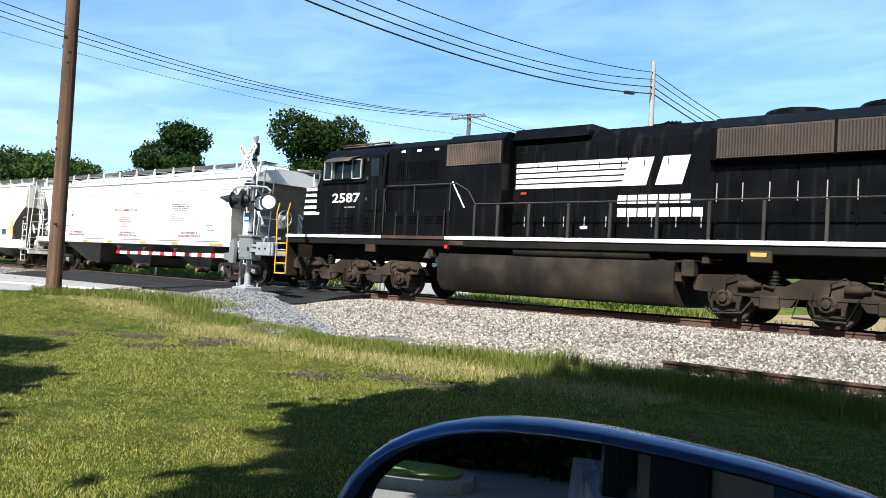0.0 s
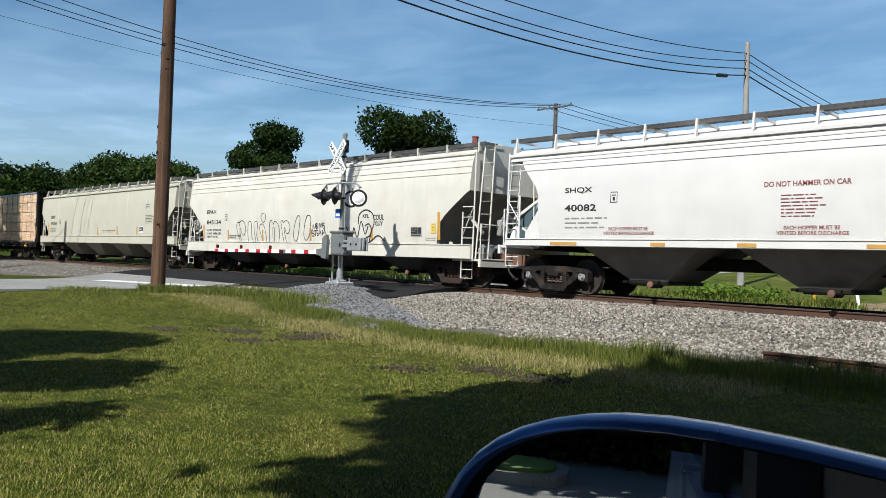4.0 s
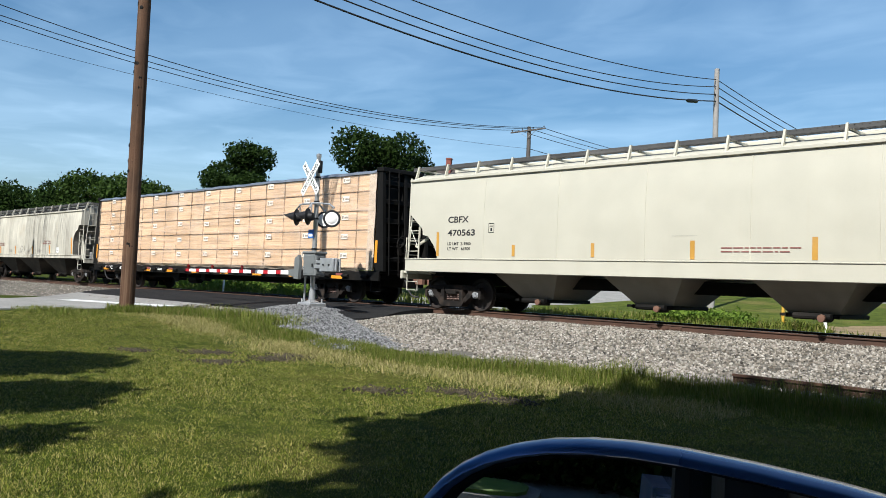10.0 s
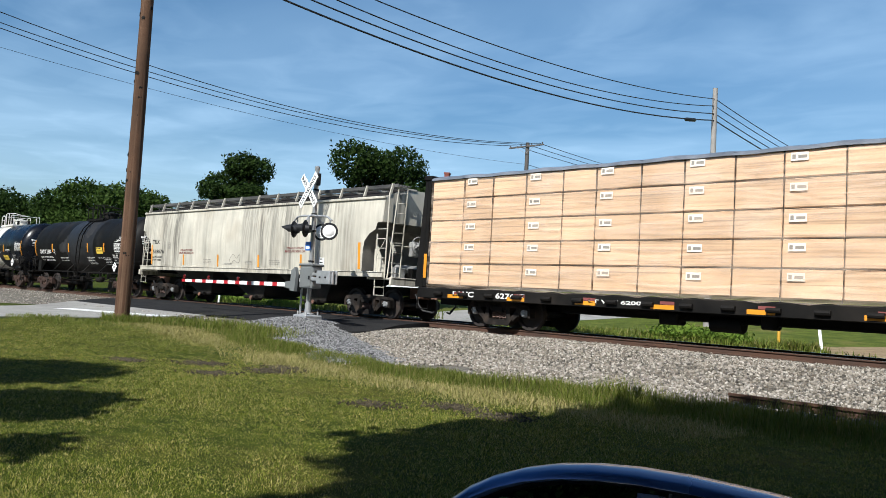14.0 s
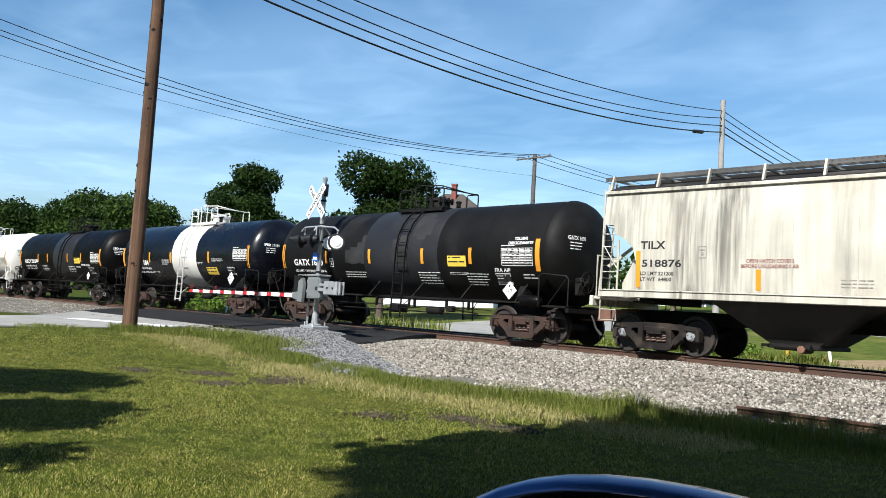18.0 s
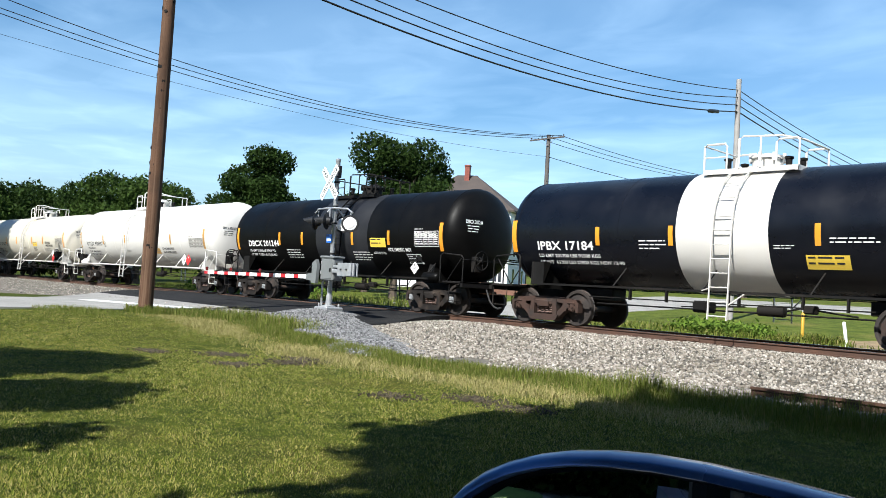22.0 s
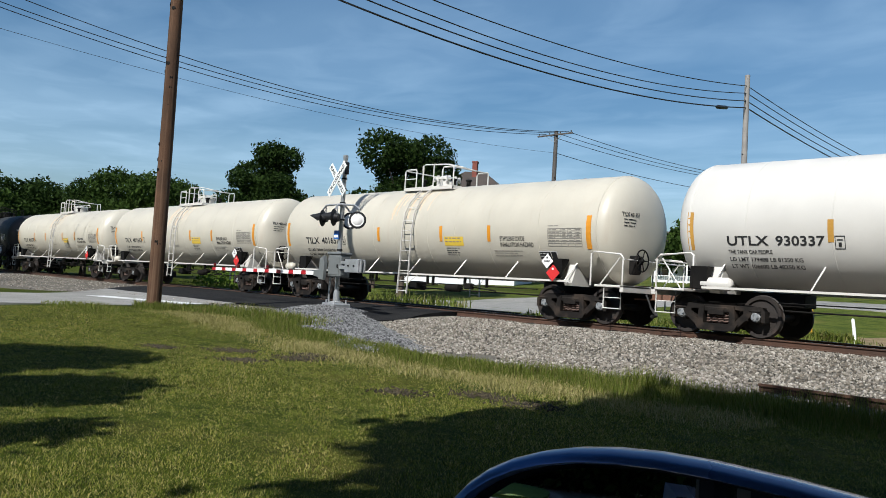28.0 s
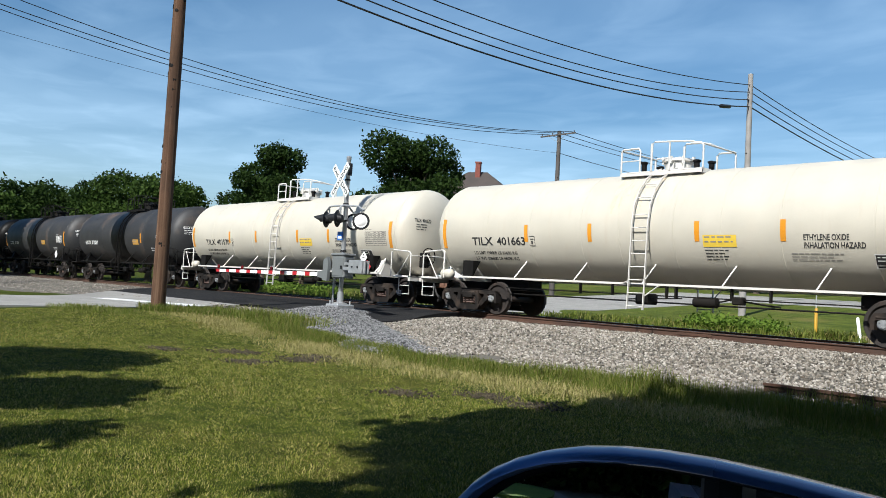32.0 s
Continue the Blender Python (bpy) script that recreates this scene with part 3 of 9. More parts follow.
    for y in (-0.76, 0.76):
        for a, b in ((px0, px0 + 0.55), (px1 - 0.5, px1)):
            g.tube([(a, y, zt + 0.05), (a, y, zt + 0.58), (a + 0.05, y, zt + 0.64), (b - 0.05, y, zt + 0.64), (b, y, zt + 0.58), (b, y, zt + 0.05)], 0.022, 6)
        g.tube([(px0, y, zt + 0.34), (px0 + 0.55, y, zt + 0.34)], 0.016, 6)
    for a in (px0, px1):
        g.tube([(a, -0.76, zt + 0.62), (a, 0.76, zt + 0.62)], 0.02, 6)
    g.tube([(mid - 0.25, -0.78, zt + 0.05), (mid - 0.25, -0.78, zt + 0.72), (mid - 0.18, -0.76, zt + 0.77), (mid + 0.6, -0.5, zt + 0.77), (px1 - 0.1, -0.3, zt + 0.68), (px1, 0.2, zt + 0.62)], 0.022, 6)
    g.tube([(mid + 0.25, -0.78, zt + 0.05), (mid + 0.25, -0.78, zt + 0.72)], 0.022, 6)
    part("safety_rail", g, top_trim or trim, pl)
    g = Geo()
    g.lathe([(0, 0.34), (0.38, 0.34), (0.39, 0.4), (0.44, 0.4), (0.46, 0.36), (0.52, 0.1), (0.54, 0.02)], "z", (mid + 0.05, 0, zt - 0.04), 20)
    lid = Geo()
    for k in range(8):
        a = 2 * math.pi * k / 8
        lid.box((mid + 0.05 + 0.39 * math.cos(a) - 0.03, 0.39 * math.sin(a) - 0.03, zt + 0.28), (mid + 0.05 + 0.39 * math.cos(a) + 0.03, 0.39 * math.sin(a) + 0.03, zt + 0.46))
    mw = part("manway", g, top_trim or trim, pl, "bolted manway dome with its lid")
    tagged(part("eye_bolts", lid, top_trim or trim, mw), kind="stuff")
    for x, y, h in ((px0 + 0.3, -0.2, 0.28), (px0 + 0.45, 0.3, 0.22), (px1 - 0.35, 0.25, 0.25), (px1 - 0.4, -0.35, 0.2)):
        part("top_valve", Geo().lathe([(0, 0.07), (h, 0.07), (h + 0.02, 0.1), (h + 0.06, 0.1), (h + 0.08, 0.04)], "z", (x, y, zt + 0.05), 10), M["black_steel"], pl)
    # ladders, bent over the shell's shoulder
    for sy in (-1, 1):
        g = Geo()
        rails = []
        for dx in (-0.22, 0.22):
            x = ladder_x + dx
            pts = [(x, sy * (radius + 0.16), 0.42), (x, sy * (radius + 0.13), 1.1), (x, sy * (radius + 0.1), zc)]
            for a in (18, 34, 50, 64, 76):
                pts.append((x, sy * (radius + 0.1) * math.cos(radians(a)), zc + (radius + 0.1) * math.sin(radians(a))))
            for p, q in zip(pts, pts[1:]):
                g.beam(p, q, 0.05, 0.022, (1, 0, 0))
            rails.append([Vector(p) for p in pts])
        for z in [0.5 + 0.31 * i for i in range(9)]:
            k = 0 if z < 1.1 else 1
            p0, p1 = rails[0][k], rails[0][k + 1]
            f = min(1.0, max(0.0, (z - p0.z) / (p1.z - p0.z)))
            if z > zc:
                break
            g.tube([rails[0][k].lerp(p1, f), rails[1][k].lerp(rails[1][k + 1], f)], 0.014, 5)
        for k in range(2, len(rails[0]) - 1):
            g.tube([rails[0][k].lerp(rails[0][k + 1], 0.5), rails[1][k].lerp(rails[1][k + 1], 0.5)], 0.014, 5)
        g.tube([(ladder_x - 0.22, sy * (radius + 0.12), 1.1), (ladder_x - 0.5, sy * 1.42, 1.03)], 0.015, 5)
        g.tube([(ladder_x + 0.22, sy * (radius + 0.12), 0.75), (ladder_x + 0.55, sy * 1.42, 1.03)], 0.015, 5)
        part("ladder", g, top_trim or trim, car)
    brake_wheel(car, half + 0.34, -0.75, 1.62, M["black_steel"])
    # tape marks, lettering and notices
    for x in bars:
        z0, z1 = tall if abs(x) > half - head - 0.75 else bar_h
        w = 0.075 if abs(x) > half - head - 0.75 else 0.06
        plate("reflector", x - w, x + w, z0, z1, skin, M[tape], car, "amber reflective tape strip", 6)
    for txt, x0, x1, z0, z1 in name_rows:
        words("lettering", txt, x0, x1, z0, z1, skin, M[ink], car)
    lx = name_rows[0][1]
    for txt, w, z in weights:
        words("lettering", txt, lx, lx + w, z, z + 0.085, skin, M[ink], car)

    def head_skin(u, z, rise=0.0):
        q = min(0.97, math.hypot(u, z - zc) / radius)
        return (cyl + head * math.sqrt(1 - q ** (2 / 0.75)) + 0.012, u, z)
    words("lettering", " ".join(n[0] for n in name_rows), -1.0, -0.42, 2.72, 2.83, head_skin, M[ink], car)
    dashes("stencil_lines", -0.95, -0.5, 2.42, 2.66, 3, head_skin, M[ink], car, 6)
    for what in extras:
        what(car, skin)
    CARS.append((car, c))
    return car


def notice(x0, x1, z0, z1, face, ink, lines=2, seed=1):
    def put(car, skin):
        p = plate("notice", x0, x1, z0, z1, skin, M[face], car, "small notice panel with fine print", 3)
        dashes("fine_print", x0 + 0.04, x1 - 0.04, z0 + 0.03, z1 - 0.03, lines, skin, M[ink], p, seed, 0.004)
    return put


def print_block(x0, x1, z0, z1, lines, ink, seed=1):
    return lambda car, skin: tagged(dashes("stencil_lines", x0, x1, z0, z1, lines, skin, M[ink], car, seed), kind="stuff")


def lettering(txt, x0, x1, z0, z1, ink):
    return lambda car, skin: words("lettering", txt, x0, x1, z0, z1, skin, M[ink], car)


def test_table(x0, x1, z0, z1, ink):
    """The tank test table: ruled frame with print in its cells."""
    def put(car, skin):
        p = part("test_table", patch(Geo(), x0, x1, z1 - 0.006, z1 + 0.006, skin).mesh("test_table", M[ink], 0, False), None, car, "ruled tank test table in paint")
        for i in range(7):
            z = z0 + (z1 - z0) * i / 7
            part("rule", patch(Geo(), x0, x1, z - 0.006, z + 0.006, skin).mesh("rule", M[ink], 0, False), None, p)
        for f in (0, 0.4, 0.6, 0.8, 1.0):
            x = x0 + (x1 - x0) * f
            part("rule", patch(Geo(), x - 0.006, x + 0.006, z0, z1, skin, 1, 3).mesh("rule", M[ink], 0, False), None, p)
        for f0, f1, sd in ((0.03, 0.37, 2), (0.43, 0.58, 3), (0.63, 0.78, 4), (0.83, 0.98, 5)):
            dashes("fine_print", x0 + (x1 - x0) * f0, x0 + (x1 - x0) * f1, z0 + 0.02, z1 - 0.02, 6, skin, M[ink], p, sd)
        dashes("fine_print", x0, x0 + 0.5, z1 + 0.02, z1 + 0.08, 1, skin, M[ink], p, 9)
    return put


def boxed(x0, x1, z0, z1, frame_ink, fill_ink):
    """Outlined consolidated stencil: two dark blocks in a frame."""
    def put(car, skin):
        p = plate("data_panel", x0, x1, z0, z1, skin, M[frame_ink], car, "framed data panel stencil")
        w, h = x1 - x0, z1 - z0
        plate("panel_block", x0 + 0.03 * w, x0 + 0.64 * w, z0 + 0.28 * h, z1 - 0.08 * h, skin, M[fill_ink], p, rise=0.003)
        plate("panel_block", x0 + 0.68 * w, x1 - 0.04 * w, z0 + 0.28 * h, z1 - 0.08 * h, skin, M[fill_ink], p, rise=0.003)
        plate("panel_line", x0 + 0.06 * w, x1 - 0.1 * w, z0 + 0.08 * h, z0 + 0.18 * h, skin, M[fill_ink], p, rise=0.003)
        dashes("fine_print", x0 + 0.08 * w, x0 + 0.6 * w, z0 + 0.35 * h, z1 - 0.2 * h, 2, skin, M[frame_ink], p, 4, 0.006)
    return put


def square_stencil(x, z, ink, s=0.1):
    def put(car, skin):
        g = Geo()
        for a, b, u, w in ((-s, s, -s * 1.3, -s * 1.15), (-s, s, s * 1.15, s * 1.3), (-s, -s * 0.85, -s * 1.3, s * 1.3), (s * 0.85, s, -s * 1.3, s * 1.3), (-s * 0.6, s * 0.6, s * 0.4, s * 0.6), (-s * 0.3, s * 0.3, -s * 0.8, 0)):
            patch(g, x + a, x + b, z + u, z + w, skin)
        part("plate_stencil", g.mesh("plate_stencil", M[ink], 0, False), None, car)
    return put


def hazard(x, z, colour, digits="", size=0.17, radius_y=1.5, ink="ink"):
    return lambda car, skin: placard(car, x, -radius_y, z, M[colour], digits, size, 0, ink)


def bracket(x, z0, z1, y=-1.44):
    def put(car, skin):
        g = Geo()
        g.box((x - 0.12, y, z0), (x - 0.05, y + 0.4, z1), 0.01)
        g.prism([(y, z0), (y, z1), (y + 0.3, z1)], "x", x - 0.04, x + 0.3)
        part("jack_bracket", g, M["black_steel"], car)
    return put


def air_tank(x, z, y=-1.28, length=0.75, mt="tank_black"):
    def put(car, skin):
        part("air_reservoir", Geo().lathe([(-length / 2, 0.02), (-length / 2 + 0.03, 0.1), (-length / 2 + 0.1, 0.15), (length / 2 - 0.1, 0.15), (length / 2 - 0.03, 0.1), (length / 2, 0.02)], "x", (x, y, z), 14), M[mt], car)
    return put


# ---- covered hopper cars ----
def hopper_skin(prof):
    def skin(x, z, rise=0.0):
        for (z0, y0), (z1, y1) in zip(prof, prof[1:]):
            if z <= z1:
                k = max(0.0, (z - z0) / (z1 - z0))
                return (x, -(y0 + (y1 - y0) * k) - 0.007 - rise, z)
        return (x, -prof[-1][1] - 0.007 - rise, z)
    return skin


def hopper_car(c, half, truck, sill, prof, walk_z, paint, label, cut, chutes, names, reach, roof_paint=None, chute_paint=None,
               seams=(), ribs=(), bars=(), walk_paint=None, walk_w=0.78, posts=12, extras=(), square_cut=False, rusty=False, sill_bars=(), bay_w=2.6, tall_bar=None, weights=()):
    """cut: lower edge of the side sheets from the end post inwards, as (distance, height)."""
    walk_z -= 0.07
    car = thing("hopper_car", label, "hopper car", pose(c, 0, 0), "cars of the train")
    z0, z1 = sill
    cut_x, cut_z = cut[-1][0], cut[0][1]
    eave = [p for p in prof][-1][0]
    skin = hopper_skin(prof)

    def width(z):
        return -skin(0, z)[1] - 0.007

    def low(x):
        d = half - 0.1 - abs(x)
        for (d0, h0), (d1, h1) in zip(cut, cut[1:]):
            if d <= d1 + 1e-6:
                return h0 + (h1 - h0) * max(0.0, d - d0) / (d1 - d0)
        return z1 - 0.02

    xs = [-half + 0.1 + d for d, _ in cut] + [-half + 0.12 + cut_x]
    n = 14
    mid = [-(half - 0.1 - cut_x) + 2 * (half - 0.1 - cut_x) * i / n for i in range(1, n)]
    xs = xs + mid + [-x for x in reversed(xs)]
    rows = []
    m = 12
    for x in xs:
        lo = low(x)
        left = [(x, -width(lo + (eave - lo) * j / m), lo + (eave - lo) * j / m) for j in range(m + 1)]
        roof = [(x, -(width(eave) - 0.12), eave + 0.1), (x, -1.0, eave + 0.27), (x, -0.5, eave + 0.36), (x, 0, eave + 0.38), (x, 0.5, eave + 0.36), (x, 1.0, eave + 0.27), (x, width(eave) - 0.12, eave + 0.1)]
        rows.append(left + roof + [(p[0], -p[1], p[2]) for p in reversed(left)])
    # underside faces take a second paint that has their shade in its colour
    me = Geo().rings(rows).mesh("body", [paint, M["end_shade_grime"]], 40)
    loop = len(rows[0])
    for i in range(len(rows) - 1):
        me.polygons[i * loop + loop - 1].material_index = 1
    body = part("body", me, None, car)
    if roof_paint:
        g = Geo()
        for s in (-1, 1):
            sec = [(s * (width(eave) - 0.1), eave + 0.108), (s * 1.0, eave + 0.276), (s * 0.5, eave + 0.366), (0, eave + 0.386), (0, eave + 0.37), (s * 0.5, eave + 0.35), (s * 1.0, eave + 0.26), (s * (width(eave) - 0.1), eave + 0.09)]
            g.prism(sec, "x", -half + 0.11, half - 0.11)
        part("roof", g, roof_paint, car)
    # eave angles and horizontal welded strakes
    for s in (-1, 1):
        g = Geo()
        g.box((-half + 0.08, s * (width(eave) - 0.01), eave - 0.02), (half - 0.08, s * (width(eave) + 0.06), eave + 0.06), 0.01)
        part("eave_angle", g, paint, car)
        for z in ribs:
            g = Geo()
            g.box((-half + 0.12, s * (width(z) - 0.01), z - 0.012), (half - 0.12, s * (width(z) + 0.018), z + 0.012))
            part("side_strake", g, paint, body)
        for x in seams:
            g = Geo()
            k = 8
            zz = [low(x) + 0.02 + (eave - 0.05 - low(x)) * i / k for i in range(k + 1)]
            g.rings([[(x - 0.018, s * (width(z) - 0.004), z), (x + 0.018, s * (width(z) - 0.004), z), (x + 0.012, s * (width(z) + 0.008), z), (x - 0.012, s * (width(z) + 0.008), z)] for z in zz])
            part("sheet_seam", g, paint, body)
        g = Geo()
        y = s * width(z1)
        g.box((-half + 0.02, y - s * 0.09, z0), (half - 0.02, y + s * 0.035, z1), 0.012)
        g.box((-half + 0.02, y - s * 0.02, z1 - 0.03), (half - 0.02, y + s * 0.06, z1), 0.006)
        part("side_sill", g, paint, car)
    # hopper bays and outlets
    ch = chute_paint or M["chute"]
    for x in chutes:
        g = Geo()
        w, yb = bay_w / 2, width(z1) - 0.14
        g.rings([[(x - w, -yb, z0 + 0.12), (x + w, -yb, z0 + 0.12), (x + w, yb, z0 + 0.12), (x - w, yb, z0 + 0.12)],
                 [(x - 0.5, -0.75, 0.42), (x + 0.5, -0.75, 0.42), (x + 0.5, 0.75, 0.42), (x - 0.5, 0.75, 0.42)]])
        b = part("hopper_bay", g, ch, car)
        g = Geo()
        g.box((x - 0.55, -0.85, 0.34), (x + 0.55, 0.85, 0.43), 0.015)
        g.box((x - 0.62, -0.95, 0.36), (x - 0.5, 0.95, 0.42))
        g.tube([(x - 0.3, -1.02, 0.38), (x + 0.45, -1.02, 0.38)], 0.07, 10)
        g.tube([(x + 0.3, -1.15, 0.35), (x + 0.3, -0.7, 0.35)], 0.085, 10)
        part("outlet_gate", g, M["black_steel"], b)
        part("outlet_cap", Geo().lathe([(-1.19, 0.02), (-1.18, 0.075), (-1.12, 0.085), (-1.1, 0.06)], "y", (x + 0.3, 0, 0.35), 12), M["rust"], b, "rusty orange outlet cap")
    g = Geo()
    g.box((-half + 0.3, -0.28, 0.72), (half - 0.3, 0.28, 1.02), 0.02)
    part("centre_sill", g, M["black_steel"], car)
    # roof walkway on its brackets, hatches
    wp = walk_paint or M["dark_grating"]
    for s in (-1, 1):
        g = Geo()
        y1 = s * (walk_w + 0.5)
        y0 = s * walk_w
        for i in range(5):
            y = y0 + (y1 - y0) * i / 4.5
            g.box((-half - 0.15, y, walk_z), (half + 0.15, y + s * 0.05, walk_z + 0.035))
        g.box((-half - 0.15, y1 - s * 0.02, walk_z - 0.05), (half + 0.15, y1, walk_z + 0.05))
        for i in range(int(half * 2 / 0.14)):
            x = -half - 0.1 + i * 0.14
            g.box((x, min(y0, y1), walk_z + 0.005), (x + 0.018, max(y0, y1), walk_z + 0.03))
        part("roof_walkway", g, wp, car, "open steel roof walkway grating")
        for i in range(posts):
            x = -half + 0.1 + (2 * half - 0.2) * i / (posts - 1)
            g = Geo()
            g.prism([(s * (width(eave) - 0.22), eave + 0.12), (s * (width(eave) - 0.12), eave + 0.09), (y1 + s * 0.03, walk_z + 0.07), (y1 - s * 0.03, walk_z + 0.07)], "x", x - 0.024, x + 0.024)
            g.beam((x, y1, walk_z - 0.03), (x, s * 0.3, walk_z - 0.03), 0.05, 0.05)
            part("walkway_bracket", g, paint, car)
    g = Geo()
    g.box((-half + 0.6, -0.32, eave + 0.36), (half - 0.6, 0.32, eave + 0.5), 0.04)
    part("trough_hatch", g, roof_paint or paint, car)
    # ends: platforms, corner posts, ladders, braces
    for s in (-1, 1):
        g = Geo()
        g.box((s * (half - 0.9), -1.45, z0 - 0.06), (s * (half + 0.32), 1.45, z0 + 0.0), 0.01)
        g.box((s * (half + 0.22), -1.5, z0 - 0.22), (s * (half + 0.32), 1.5, z0 + 0.02), 0.01)
        e = part("end_platform", g, paint, car)
        for y in (-1, 1):
            yo = y * 1.5
            sl = ladder("side_ladder", car, (s * half, yo, z0 - 0.05), (s * half, yo - y * 0.02, eave + 0.12), (s * (half - 0.45), yo, z0 - 0.05), (s * (half - 0.45), yo, min(cut_z - 0.2, z0 + 1.35)), 1, paint)
            rung = shared(("rung", paint.name), lambda: Geo().tube([(-0.225, 0, 0), (0.225, 0, 0)], 0.014, 5).mesh("rung", paint))
            for i in range(7):
                if i != 2:
                    part("rung", rung, None, sl, at=pose(s * (half - 0.225), yo, z0 - 0.3 + 0.3 * i))
            g = Geo()
            g.tube([(s * (half - 0.45), yo, z0), (s * (half - 0.45), yo, z0 - 0.55), (s * half, yo, z0 - 0.55), (s * half, yo, z0)], 0.016, 6)
            part("stirrup_step", g, paint, car)
            ladder("end_ladder", car, (s * (half + 0.08), y * 1.46, z0), (s * (half + 0.08), y * 1.2, eave + 0.3), (s * (half + 0.12), y * 1.0, z0), (s * (half + 0.12), y * 0.85, eave + 0.36), 9, paint)
            g = Geo()
            g.beam((s * (half + 0.05), y * 1.15, z0 + 0.75), (s * (half - cut_x * 0.6), y * 0.9, z0 + 1.3), 0.07, 0.07)
            g.tube([(s * (half + 0.2), y * 1.4, z0), (s * (half + 0.2), y * 1.4, z0 + 1.0), (s * (half + 0.2), y * 0.5, z0 + 1.0)], 0.018, 6)
            part("end_brace", g, paint, e)
            g = Geo()
            x0, x1 = s * (half - cut_x + 0.06), s * (half - 0.4)
            web = [(x0, z0), (x1, z0), (x1, z0 + 0.35), (x0, z0 + 1.25)] if square_cut else [(x0, z0), (x0 + s * 0.3, z0), (x0 + s * 0.1, z0 + 0.5), (x0, z0 + 0.5)]
            g.prism(web, "y", y * 1.16, y * 1.2)
            part("bolster_web", g, paint, car)
        g = Geo()
        g.box((s * (half - 1.2), -1.2, z0 - 0.1), (s * (half - 0.7), 1.2, z0 + 0.1), 0.02)
        g.box((s * (half - cut_x - 0.2), -0.25, z0), (s * (half - 0.1), 0.25, z0 + 0.35), 0.02)
        part("body_bolster", g, M["black_steel"], car)
        coupler(car, s * (half + 0.3), s, (reach[1] if s > 0 else reach[0]) - half - 0.3)
        freight_truck(car, s * truck, rusty)
    brake_wheel(car, half + 0.42, -0.55, z0 + 1.05, M["grating"])
    g = Geo()
    g.lathe([(-0.45, 0.02), (-0.42, 0.14), (0.42, 0.14), (0.45, 0.02)], "y", (half - 0.45, -0.2, z0 + 0.32), 14)
    g.box((half - 0.3, -1.0, z0 + 0.0), (half - 0.05, -0.6, z0 + 0.35), 0.03)
    part("brake_cylinder", g, M["grating"], car)
    # lettering and tape
    for txt, x0, x1, a, b in names:
        words("lettering", txt, x0, x1, a, b, skin, M["ink"], car)
    lx = names[0][1]
    for txt, w, z in weights:
        words("lettering", txt, lx, lx + w, z, z + 0.085, skin, M["ink"], car)
    if not weights:
        tagged(dashes("stencil_lines", lx, lx + 1.3, names[-1][3] - 0.5, names[-1][3] - 0.16, 3, skin, M["ink_grey"], car, 5), kind="stuff")
    for x, a, b, w in bars:
        plate("reflector", x - w, x + w, a, b, skin, M["amber_dull" if tall_bar is None else tall_bar], car, "amber reflective tape strip")
    for x0, x1 in sill_bars:
        g = Geo()
        y = -width(z1) - 0.04
        g.box((x0, y - 0.004, z0 + 0.03), (x1, y, z0 + 0.11))
        part("reflector", g, M["amber_dull"], car, "amber reflective tape strip")
    for what in extras:
        what(car, skin)
    CARS.append((car, c))
    return car


def scrawl(name, pts, width, ink="ink", step=0.0):
    """One spray-can stroke along a smooth line of control points (x, z)."""
    def put(car, skin):
        ctrl = [Vector((p[0], p[1], 0)) for p in pts]
        line = []
        for i in range(len(ctrl) - 1):
            p0, p1, p2, p3 = ctrl[max(i - 1, 0)], ctrl[i], ctrl[i + 1], ctrl[min(i + 2, len(ctrl) - 1)]
            for k in range(6):
                t = k / 6
                line.append(0.5 * ((2 * p1) + (p2 - p0) * t + (2 * p0 - 5 * p1 + 4 * p2 - p3) * t * t + (3 * p1 - p0 - 3 * p2 + p3) * t ** 3))
        line.append(ctrl[-1])
        g = Geo()
        vs = []
        for i, p in enumerate(line):
            d = (line[min(i + 1, len(line) - 1)] - line[max(i - 1, 0)]).normalized()
            nrm = Vector((-d.y, d.x, 0)) * width / 2
            vs += [skin(*(p + nrm).xy), skin(*(p - nrm).xy)]
        g.add(vs, [(2 * i, 2 * i + 1, 2 * i + 3, 2 * i + 2) for i in range(len(line) - 1)])
        part(name, g.mesh(name, M[ink], 0, False), None, car)
    return put


# ---- the locomotive, cab trailing ----
def louvre(g, x0, x1, z0, z1, y, n, depth=0.03, upright=True):
    if upright:
        for i in range(n):
            x = x0 + (x1 - x0) * (i + 0.2) / n
            g.prism([(x, y), (x + (x1 - x0) / n * 0.55, y - depth), (x + (x1 - x0) / n * 0.7, y)], "z", z0, z1)
    else:
        for i in range(n):
            z = z0 + (z1 - z0) * (i + 0.2) / n
            g.prism([(y, z), (y - depth, z), (y, z + (z1 - z0) / n * 0.7)], "x", x0, x1)
    return g


